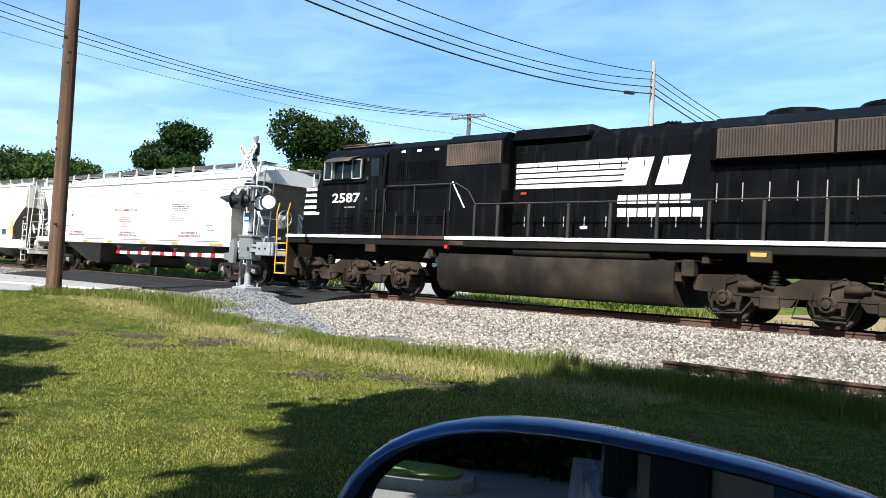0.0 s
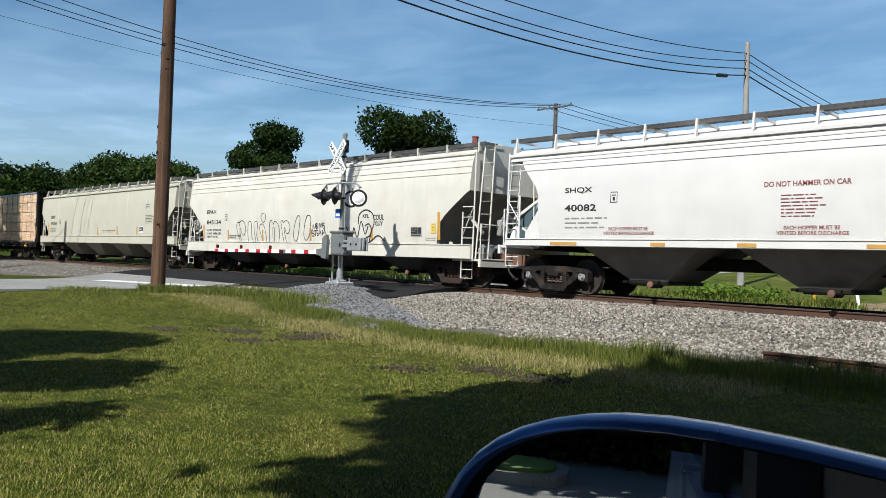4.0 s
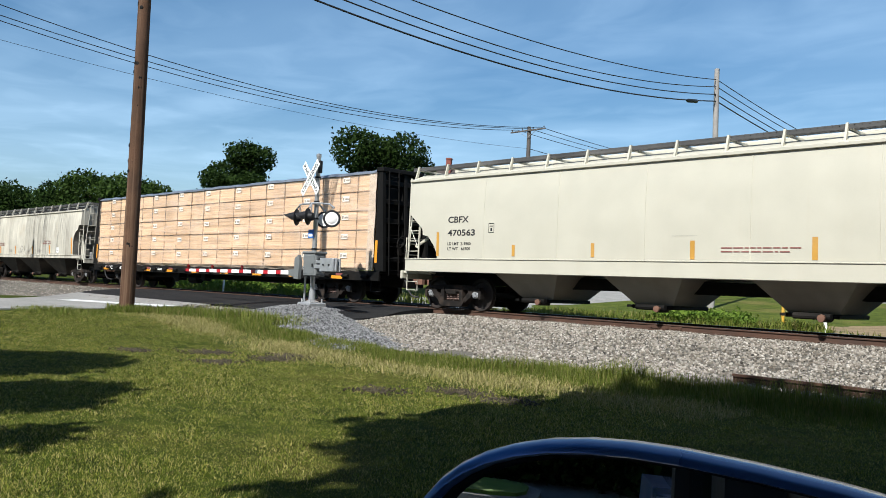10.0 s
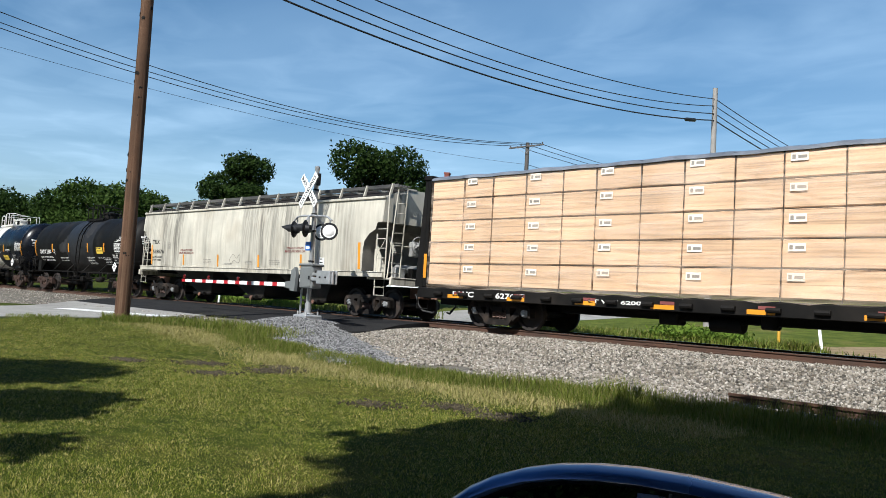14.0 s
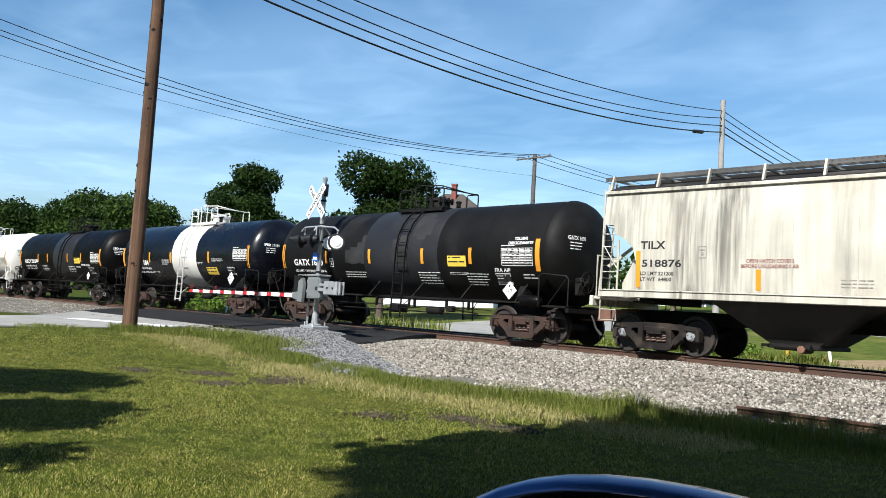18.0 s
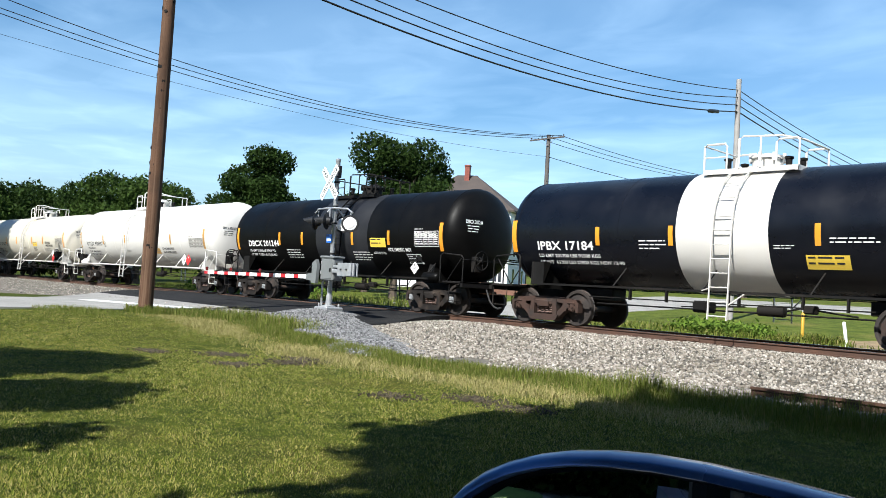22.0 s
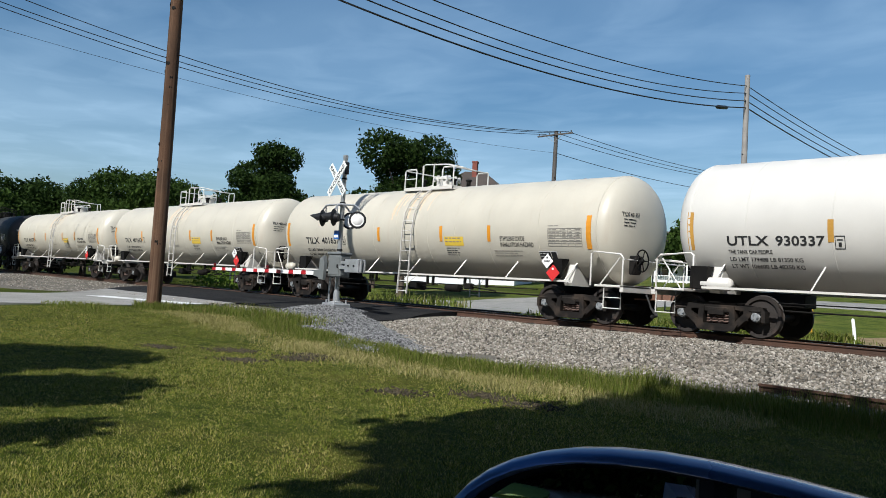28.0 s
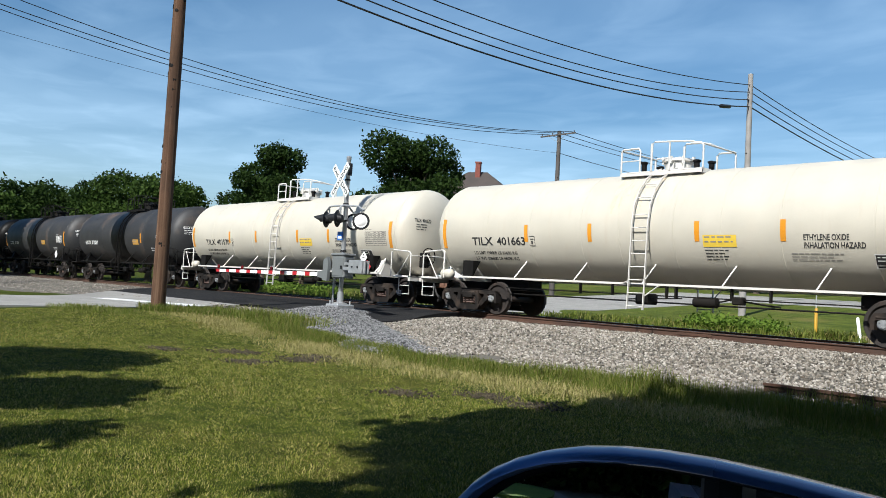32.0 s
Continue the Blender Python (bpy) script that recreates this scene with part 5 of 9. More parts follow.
# ---- flat car with bulkheads and its lumber ----
def lumber_car(c):
    car = thing("flat_car", "black bulkhead flat car carrying wrapped lumber", "flat car", pose(c, 0, 0), "cars of the train")
    B = M["black_steel"]
    g = Geo()
    for s in (-1, 1):
        g.box((-10.95, s * 1.46, 0.72), (10.95, s * 1.36, 1.02), 0.015)
    g.box((-11.1, -0.35, 0.55), (11.1, 0.35, 0.98), 0.02)
    for i in range(23):
        x = -10.7 + i * 0.973
        g.box((x - 0.06, -1.38, 0.78), (x + 0.06, 1.38, 0.95))
    part("underframe", g, B, car)
    g = Geo()
    g.box((-10.95, -1.42, 0.97), (10.95, 1.42, 1.04), 0.01)
    part("deck", g, B, car)
    for s in (-1, 1):
        g = Geo()
        x0, x1 = s * 10.68, s * 10.8
        g.box((x0, -1.42, 1.04), (x1, 1.42, 4.22), 0.01)
        bh = part("bulkhead", g, B, car, "dark ribbed steel end bulkhead")
        for y in (-1.36, -0.45, 0.45, 1.36):
            part("rib", Geo().prism([(x1, 1.04), (x1 + s * 0.32, 1.04), (x1 + s * 0.1, 4.2), (x1, 4.2)], "y", y - 0.06, y + 0.06), B, bh)
        for i in range(5):
            z = 1.35 + i * 0.6
            for y0, y1 in ((-1.3, -0.51), (-0.39, 0.39), (0.51, 1.3)):
                g = Geo()
                d = 0.26 - i * 0.035
                g.box((x1, y0, z), (x1 + s * d, y1, z + 0.16), 0.02)
                part("bulkhead_rib", g, B, bh)
        g = Geo()
        g.box((x0 - s * 0.05, -1.46, 4.16), (x1 + s * 0.16, 1.46, 4.3), 0.02)
        part("bulkhead_cap", g, B, bh)
        ladder("end_ladder", car, (x1 + s * 0.34, -1.2, 0.9), (x1 + s * 0.16, -1.2, 4.2), (x1 + s * 0.34, -0.8, 0.9), (x1 + s * 0.16, -0.8, 4.2), 9, B)
        g = Geo()
        g.tube([(s * 11.0, -1.4, 0.9), (s * 11.0, -1.4, 0.4), (s * 10.55, -1.4, 0.4), (s * 10.55, -1.4, 0.9)], 0.018, 6)
        part("stirrup_step", g, B, car)
        flat = lambda x, z, rise=0.0: (x, -1.425 - rise, z)
        plate("reflector", s * 10.68, s * 10.8, 1.3, 2.0, flat, M["amber"], car, "amber reflective tape strip")
        coupler(car, s * 11.05, s, (11.55 if s > 0 else 11.4) - 11.05)
        freight_truck(car, s * 8.1)
    brake_wheel(car, 11.1, -0.6, 1.9, B)
    side = lambda x, z, rise=0.0: (x, -1.465 - rise, z)
    for x in (-9.4, -7.2, -5.0, -2.9, -0.63, 1.67, 4.02, 6.4, 8.85):
        plate("reflector", x - 0.3, x + 0.3, 0.76, 0.86, side, M["amber"], car, "amber reflective tape strip")
        plate("reflector", x - 0.06, x + 0.3, 0.87, 0.94, side, M["ink_red"], car, "dull red reflective tape strip")
    words("lettering", "DWC", -9.5, -8.7, 0.8, 0.95, side, M["ink_white"], car)
    words("lettering", "627667", -7.9, -6.9, 0.8, 0.95, side, M["ink_white"], car)
    words("lettering", "LT WT 62000", -4.9, -3.3, 0.82, 0.91, side, M["ink_white"], car)
    winch = Geo().tube([(0, -1.5, 0.86), (0.3, -1.5, 0.86)], 0.055, 8).mesh("strap_winch", B)
    for i in range(22):
        part("strap_winch", winch, None, car, at=pose(-10.2 + i * 0.97, 0, 0))
    g = Geo()
    g.box((-3.2, -1.1, 0.42), (-2.7, -0.7, 0.72), 0.04)
    g.lathe([(-0.4, 0.03), (-0.37, 0.17), (0.37, 0.17), (0.4, 0.03)], "x", (-1.6, -0.9, 0.5), 12)
    g.box((-0.8, -1.1, 0.45), (-0.45, -0.8, 0.75), 0.04)
    g.tube([(-6, -1.0, 0.55), (6, -1.0, 0.55)], 0.025, 6)
    part("brake_rigging", g, B, car)
    CARS.append((car, c))
    # the load: wrapped packs, five high, each pack a piece
    load = thing("lumber_load", "wrapped stack of pale sawn lumber packs on a flat car", "lumber", pose(c, 0, 0))
    timber = timber_material()
    edges = [-10.6]
    widths = [1.28, 1.08, 1.16, 1.2, 1.0, 1.25, 1.1, 1.18, 1.05, 1.22, 1.12, 1.15, 1.08, 1.2, 1.1, 1.16, 1.0, 0.9, 0.9]
    k = 21.2 / sum(widths)
    for w in widths:
        edges.append(edges[-1] + w * k)
    zs = [1.1, 1.72, 2.33, 2.95, 3.57, 4.15]
    rnd = random.Random(4)
    for s in (-1, 1):
        for i in range(0, len(widths), 1):
            for j in range(5):
                g = Geo()
                dy = rnd.uniform(0, 0.018)
                g.box((edges[i] + 0.012, s * (1.4 + dy), zs[j] + 0.015), (edges[i + 1] - 0.012, s * 0.06, zs[j + 1] - 0.012), 0.018)
                part("lumber_pack", g, timber, load)
    fl = lambda x, z, rise=0.0: (x, -1.428 - rise, z)
    for i in range(1, len(edges) - 1):
        g = Geo()
        x = edges[i]
        g.tube([(x, -1.43, 1.06), (x + 0.02, -1.433, 2.6), (x, -1.43, 4.16), (x + 0.02, -1.0, 4.23)], 0.006, 4)
        part("strap", g, M["signal_black"], load, "black load strap")
        if i:
            part("corner_guard", Geo().box((x - 0.05, -1.45, 4.13), (x + 0.05, -1.36, 4.2), 0.015), M["signal_black"], load)
    for j in range(1, 5):
        g = Geo()
        pts = [(-10.55 + 21.1 * i / 30, -1.425, zs[j] + rnd.uniform(-0.012, 0.012)) for i in range(31)]
        g.tube(pts, 0.007, 4)
        part("bearer_line", g, M["grille_rust"], load)
    for i in range(1, len(edges) - 1, 2):
        for j in range(5):
            x = edges[i] + 0.14
            z = zs[j] + 0.36 + rnd.uniform(-0.03, 0.03)
            t = plate("pack_label", x, x + 0.36, z, z + 0.17, fl, M_LABEL, load, "white paper pack label", rise=0.012)
            plate("label_print", x + 0.03, x + 0.1, z + 0.04, z + 0.13, fl, M["ink_grey"], t, rise=0.015)
            plate("label_print", x + 0.15, x + 0.33, z + 0.05, z + 0.11, fl, M["ink_grey"], t, rise=0.015)
    # sagging plastic over the top
    rows = []
    for i in range(64):
        x = -10.62 + 21.24 * i / 63
        sag = 0.012 * math.sin(i * 1.7) + 0.01 * math.sin(i * 0.6)
        rows.append([(x, -1.465, 4.13 + sag * 0.6), (x, -1.45, 4.19 + sag * 0.6), (x, -1.36, 4.24 + sag), (x, -0.7, 4.25 + sag * 1.5), (x, 0, 4.27 + sag), (x, 0.7, 4.25 - sag), (x, 1.36, 4.2 + sag), (x, 1.43, 4.13), (x, 1.3, 4.12), (x, -1.3, 4.12)])
    part("plastic_cover", Geo().rings(rows), M_PLASTIC, load, "grey-blue plastic sheeting over the load", smooth=60)
    for i in range(0, 62, 5):
        x = -10.5 + 0.34 * i
        g = Geo()
        g.tube([(x, -1.4, 4.2), (x + 0.35, -0.9, 4.3), (x + 0.6, 0, 4.32)], 0.012, 4)
        part("tie_strap", g, M["signal_black"], load)
    # clear film stretched over the face
    rows = []
    for i in range(9):
        z = 1.02 + 3.07 * i / 8
        rows.append([(-10.6 + 21.2 * k / 60, -1.455 - 0.012 * math.sin(k * 1.9 + i) - 0.008 * math.sin(k * 0.7 - i * 2), z - (0.03 * math.sin(k * 2.3) if i == 0 else 0)) for k in range(61)])
    part("film_wrap", Geo().rings(rows, False, False), M_WRAP, load, "clear wrinkled stretch film over the lumber", smooth=60)
    # loose film hanging at the ends
    rows = []
    for i in range(14):
        z = 1.06 + 3.1 * i / 13
        rows.append([(x, -1.44 - 0.012 * math.sin(i * 1.3 + x * 9), z) for x in (10.3, 10.42, 10.5, 10.58, 10.62, 10.64)])
    part("film_edge", Geo().rings(rows, False, False), M_FILM, load, "bunched clear film at the end of the load", smooth=60)
    CARS.append((load, c))


def timber_material():
    m = surface("sawn_softwood_under_film", (0.66, 0.44, 0.27), 0.5, var=0.14, scale=0.8, fine=30, stain=(0.7, 0.52, 0.37), stain_amount=0.5, coat=0.35, each=0.1, bump=0.0)
    n, l = m.node_tree.nodes, m.node_tree.links
    b = n["Principled BSDF"]
    old = b.inputs["Base Color"].links[0].from_socket
    tc = n.new("ShaderNodeTexCoord")
    mp = n.new("ShaderNodeMapping")
    mp.inputs["Scale"].default_value = (0.35, 1.0, 26.0)
    tx = n.new("ShaderNodeTexNoise")
    tx.inputs["Scale"].default_value, tx.inputs["Detail"].default_value = 1.0, 3.0
    l.new(tc.outputs["Object"], mp.inputs["Vector"])
    l.new(mp.outputs[0], tx.inputs["Vector"])
    rg = n.new("ShaderNodeMapRange")
    rg.inputs["From Min"].default_value, rg.inputs["From Max"].default_value = 0.28, 0.5
    rg.inputs["To Min"].default_value, rg.inputs["To Max"].default_value = 0.5, 1.0
    l.new(tx.outputs["Fac"], rg.inputs["Value"])
    mx = n.new("ShaderNodeMix")
    mx.data_type, mx.blend_type = "RGBA", "MULTIPLY"
    mx.inputs[0].default_value = 0.8
    l.new(old, mx.inputs[6])
    l.new(rg.outputs[0], mx.inputs[7])
    l.new(mx.outputs[2], b.inputs["Base Color"])
    return m


M_LABEL = surface("paper_label_under_film", (0.82, 0.74, 0.64), 0.6, var=0.05, bump=0)


def wrap_material():
    """Clear stretch film: mostly see-through, with glossy whitish folds."""
    m = bpy.data.materials.new("clear_stretch_film")
    m.use_nodes = True
    n, l = m.node_tree.nodes, m.node_tree.links
    b = n["Principled BSDF"]
    b.inputs["Base Color"].default_value, b.inputs["Roughness"].default_value = (0.8, 0.64, 0.5, 1), 0.28
    tc, mp = n.new("ShaderNodeTexCoord"), n.new("ShaderNodeMapping")
    mp.inputs["Rotation"].default_value, mp.inputs["Scale"].default_value = (0, radians(56), 0), (0.35, 1.0, 3.6)
    tx, rg = n.new("ShaderNodeTexNoise"), n.new("ShaderNodeMapRange")
    tx.inputs["Scale"].default_value, tx.inputs["Detail"].default_value, tx.inputs["Distortion"].default_value = 1.1, 8.0, 1.6
    l.new(tc.outputs["Object"], mp.inputs["Vector"])
    l.new(mp.outputs[0], tx.inputs["Vector"])
    rg.inputs["From Min"].default_value, rg.inputs["From Max"].default_value = 0.42, 0.72
    rg.inputs["To Min"].default_value, rg.inputs["To Max"].default_value = 0.04, 0.4
    l.new(tx.outputs["Fac"], rg.inputs["Value"])
    bp = n.new("ShaderNodeBump")
    bp.inputs["Strength"].default_value, bp.inputs["Distance"].default_value = 0.7, 0.06
    l.new(tx.outputs["Fac"], bp.inputs["Height"])
    l.new(bp.outputs[0], b.inputs["Normal"])
    tr, mx = n.new("ShaderNodeBsdfTransparent"), n.new("ShaderNodeMixShader")
    l.new(rg.outputs[0], mx.inputs[0])
    l.new(tr.outputs[0], mx.inputs[1])
    l.new(b.outputs[0], mx.inputs[2])
    l.new(mx.outputs[0], n["Material Output"].inputs[0])
    return m


M_WRAP = wrap_material()
M_PLASTIC = surface("grey_plastic_sheeting", (0.14, 0.155, 0.18), 0.35, var=0.3, scale=2.0, stain=(0.28, 0.29, 0.32), stain_amount=0.4, coat=0.4, bump=0.3, fine=9)
M_FILM = surface("bunched_clear_film", (0.58, 0.46, 0.35), 0.25, var=0.15, scale=3.0, coat=0.6, bump=0.5, fine=14)

# ---- the consist ----
locomotive(-11.62)

PELLET = [(1.2, 1.5), (1.6, 1.56), (2.2, 1.6), (2.9, 1.6), (3.3, 1.57), (3.62, 1.5)]
hopper_car(-31.25, 8.27, 6.9, (1.22, 1.42), PELLET, 4.17, M["white_paint"], "bright white covered hopper car with red and black stencils",
           ((0, 3.48), (0.42, 3.48), (0.47, 3.4), (0.53, 3.3), (0.8, 2.98), (0.98, 2.76), (1.05, 2.6), (1.07, 2.2), (1.09, 1.4)), (-4.2, 0.0, 4.2), [("SHQX", -6.2, -5.35, 2.54, 2.7), ("40082", -6.2, -5.22, 2.1, 2.27)], (8.91, 9.1),
           ribs=(3.22, 3.4, 3.5), sill_bars=((-6.67, -5.81), (-3.66, -3.27), (-1.52, -1.09), (1.1, 1.54), (3.35, 3.8), (5.84, 6.67)),
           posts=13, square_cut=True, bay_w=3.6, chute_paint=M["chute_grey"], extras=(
               square_stencil(-4.7, 2.42, "ink"), lettering("DO NOT HAMMER ON CAR", -0.94, 0.81, 2.5, 2.61, "ink_red"),
               print_block(-0.58, 0.34, 1.83, 2.33, 7, "ink_red", 2), lettering("EACH HOPPER MUST BE", -0.52, 0.6, 1.62, 1.7, "ink_red"),
               lettering("VENTED BEFORE DISCHARGE", -0.68, 0.77, 1.51, 1.59, "ink_red"), lettering("EACH HOPPER MUST BE", -4.85, -3.75, 1.62, 1.7, "ink_red"),
               lettering("VENTED BEFORE DISCHARGE", -5.01, -3.58, 1.51, 1.59, "ink_red"), lettering("EACH HOPPER MUST BE", 3.95, 5.05, 1.64, 1.72, "ink_red"),
               lettering("VENTED BEFORE DISCHARGE", 3.77, 5.2, 1.53, 1.61, "ink_red"), print_block(3.28, 4.48, 2.42, 2.74, 4, "ink", 3),
               print_block(3.28, 4.4, 2.08, 2.38, 4, "ink", 4), print_block(5.62, 6.1, 1.72, 1.96, 3, "ink", 5), print_block(5.62, 5.95, 1.58, 1.62, 1, "ink", 6)))

EPAX = [(1.0, 1.54), (1.5, 1.59), (2.2, 1.62), (3.0, 1.6), (3.6, 1.52), (3.84, 1.42)]
loops = [
    scrawl("graffiti", [(-4.24, 1.24), (-4.45, 1.63), (-4.52, 1.82), (-4.47, 1.99), (-4.35, 1.99), (-4.28, 1.86)], 0.026),
    scrawl("graffiti", [(-4.35, 1.95), (-4.2, 2.05), (-3.97, 2.04), (-3.83, 1.85), (-3.84, 1.6), (-3.98, 1.49), (-4.14, 1.6), (-4.19, 1.76), (-4.25, 1.73), (-4.21, 1.44), (-4.07, 1.12), (-4.04, 0.96), (-4.15, 0.89), (-4.27, 1.02), (-4.36, 1.21)], 0.026),
    scrawl("graffiti", [(-3.6, 1.25), (-3.64, 1.6), (-3.61, 1.95), (-3.49, 2.04), (-3.37, 1.97), (-3.35, 1.76), (-3.35, 1.51), (-3.23, 1.23)], 0.026),
    scrawl("graffiti", [(-3.12, 1.97), (-3.05, 2.03), (-2.93, 2.0), (-2.9, 1.82), (-2.96, 1.48), (-2.84, 1.21)], 0.026),
    scrawl("graffiti", [(-3.17, 1.94), (-3.14, 1.63), (-3.07, 1.32), (-3.23, 1.11), (-3.34, 1.2)], 0.026),
    scrawl("graffiti", [(-3.6, 1.25), (-3.63, 1.07), (-3.51, 0.94), (-3.33, 0.92)], 0.026),
    scrawl("graffiti", [(-2.43, 1.15), (-2.59, 1.39), (-2.72, 1.69), (-2.73, 1.85), (-2.6, 1.92), (-2.46, 1.89), (-2.35, 1.72), (-2.24, 1.4), (-2.26, 1.16), (-2.32, 1.04), (-2.43, 1.15)], 0.026),
    scrawl("graffiti", [(-2.38, 2.32), (-2.31, 2.23), (-2.36, 2.05), (-2.5, 1.99), (-2.63, 2.12), (-2.62, 2.27), (-2.48, 2.34)], 0.026),
    scrawl("graffiti", [(-1.92, 0.9), (-2.03, 1.1), (-2.01, 1.58), (-2.01, 1.93), (-1.9, 2.05), (-1.79, 1.96), (-1.77, 1.9), (-1.64, 2.01), (-1.48, 1.95), (-1.34, 1.78), (-1.31, 1.52), (-1.38, 1.23), (-1.52, 1.0), (-1.67, 1.02), (-1.66, 1.4), (-1.65, 1.69), (-1.73, 1.8), (-1.79, 1.69), (-1.77, 1.37), (-1.83, 0.99), (-1.92, 0.9)], 0.026),
    scrawl("graffiti", [(-1.14, 1.84), (-1.21, 1.98), (-1.12, 2.04), (-1.04, 1.95), (-0.93, 2.02), (-0.73, 2.0), (-0.6, 1.8), (-0.65, 1.61), (-0.8, 1.55), (-0.89, 1.66), (-0.94, 1.78), (-0.98, 1.69), (-0.88, 1.35), (-0.78, 1.02), (-0.86, 0.9), (-0.97, 1.13), (-1.06, 1.41), (-1.13, 1.66), (-1.2, 1.84)], 0.026),
    scrawl("graffiti", [(-0.18, 2.08), (-0.05, 2.21), (0.07, 2.13), (0.05, 1.91), (-0.05, 1.47), (-0.18, 1.28), (-0.33, 1.36), (-0.34, 1.64), (-0.23, 1.97), (-0.1, 2.18)], 0.026),
    scrawl("graffiti", [(-0.49, 0.97), (-0.53, 1.05), (-0.46, 1.17), (-0.32, 1.19), (-0.19, 1.09), (-0.2, 0.95)], 0.026),
    scrawl("graffiti", [(0.47, 2.12), (0.58, 2.2), (0.75, 2.14), (0.75, 1.85), (0.68, 1.51), (0.5, 1.32), (0.35, 1.4), (0.33, 1.61), (0.4, 1.96), (0.53, 2.17)], 0.026),
    scrawl("graffiti", [(0.19, 0.94), (0.1, 1.02), (0.18, 1.16), (0.34, 1.2), (0.46, 1.11), (0.49, 0.95)], 0.026),
    scrawl("graffiti_tag", [(0.9, 1.67), (0.91, 1.87), (1.01, 1.74), (1.1, 1.93), (1.13, 1.72)], 0.03),
    scrawl("graffiti_tag", [(1.2, 1.79), (1.14, 1.84), (1.12, 1.77), (1.17, 1.73), (1.22, 1.84), (1.15, 1.91), (1.08, 1.82), (1.11, 1.69)], 0.03),
    scrawl("graffiti_tag", [(1.28, 1.72), (1.33, 1.92), (1.4, 1.77), (1.47, 1.95), (1.5, 1.77)], 0.03),
    scrawl("graffiti_tag", [(1.62, 1.92), (1.54, 1.89), (1.55, 1.83), (1.62, 1.82), (1.61, 1.74), (1.53, 1.74)], 0.03),
    scrawl("graffiti_tag", [(0.86, 1.46), (0.81, 1.64), (0.92, 1.63), (0.88, 1.55), (0.99, 1.54), (0.94, 1.46), (0.83, 1.47)], 0.03),
    scrawl("graffiti_tag", [(0.96, 1.64), (1.16, 1.67)], 0.03),
    scrawl("graffiti_tag", [(1.05, 1.65), (1.07, 1.47)], 0.03),
    scrawl("graffiti_tag", [(1.23, 1.67), (1.15, 1.64), (1.16, 1.56), (1.22, 1.57)], 0.03),
    scrawl("graffiti_tag", [(1.16, 1.56), (1.17, 1.49), (1.25, 1.5)], 0.03),
    scrawl("graffiti_tag", [(1.26, 1.49), (1.33, 1.68), (1.42, 1.5)], 0.03),
    scrawl("graffiti_tag", [(1.3, 1.56), (1.4, 1.58)], 0.03),
    scrawl("graffiti_tag", [(1.49, 1.49), (1.49, 1.67), (1.57, 1.55), (1.62, 1.7), (1.68, 1.54)], 0.03),
    scrawl("graffiti", [(2.87, 1.78), (3.06, 1.54), (3.21, 1.31), (3.31, 1.74), (3.5, 1.42), (3.71, 1.95), (3.92, 1.54), (4.08, 1.79)], 0.045),
    scrawl("graffiti", [(3.56, 1.86), (3.62, 2.18), (3.96, 2.32), (4.31, 2.19), (4.4, 1.91), (4.26, 1.61), (4.14, 1.3)], 0.045),
    scrawl("graffiti", [(3.91, 1.8), (4.12, 1.86), (4.26, 1.69), (4.17, 1.48), (3.95, 1.42)], 0.045),
    scrawl("graffiti", [(3.29, 1.27), (3.73, 1.17), (4.21, 1.3), (4.6, 1.48), (4.93, 1.31)], 0.045),
]
hopper_car(-49.65, 8.84, 7.6, (0.82, 1.24), EPAX, 4.22, M["white_worn"], "off-white covered hopper car with black spray-can graffiti",
           ((0, 2.78), (0.12, 2.72), (0.55, 2.42), (1.0, 2.08), (1.2, 1.88), (1.31, 1.65), (1.34, 1.4), (1.36, 1.22)), (-5.3, -1.75, 1.8, 5.3), [("EPAX", -7.07, -6.24, 2.38, 2.54), ("845134", -7.05, -5.84, 1.94, 2.12)], (9.47, 9.49),
           weights=(("LD LMT  219300 LBS", 1.25, 1.66), ("LT WT   66700 LBS", 1.22, 1.52), ("NEW  01-96", 0.95, 1.38)),
           ribs=(3.3, 3.49, 3.68), seams=(-5.4, -1.8, 1.8, 5.4), bars=((-7.33, 1.34, 1.94, 0.05), (-5.22, 1.32, 1.7, 0.05), (-2.52, 1.28, 1.69, 0.05), (0.74, 1.3, 1.75, 0.055), (4.27, 1.34, 1.73, 0.055), (7.49, 1.36, 2.18, 0.06)),
           walk_paint=M["dark_grating"], posts=14, square_cut=False, rusty=True, chute_paint=M["chute_grey"], bay_w=2.5, extras=tuple(loops) + (
               lettering("HAND BRAKE ONLY APPLIES", -5.13, -4.25, 1.44, 1.5, "ink"), lettering("ON B END TRUCK", -5.13, -4.6, 1.36, 1.42, "ink"), lettering("2 INCH HF COMP SHOES", -7.5, -6.67, 1.02, 1.08, "ink_grey"), lettering("KFL", 3.8, 4.12, 2.06, 2.18, "ink"),
               lettering("COUL", 4.35, 4.9, 1.98, 2.16, "ink"), lettering("GUY", 4.45, 4.85, 1.8, 1.94, "ink"), boxed(6.22, 6.72, 1.46, 1.75, "ink_grey", "ink"),
               notice(7.15, 7.35, 1.55, 1.85, "yellow_sign", "ink_grey", 3), square_stencil(-5.4, 2.21, "ink"),                print_block(6.9, 7.4, 1.3, 1.42, 2, "ink_grey"), print_block(5.2, 5.8, 1.02, 1.15, 2, "ink_grey"), print_block(-5.6, -4.5, 1.0, 1.08, 1, "ink_grey"), print_block(6.9, 7.9, 1.05, 1.12, 1, "ink_grey")))

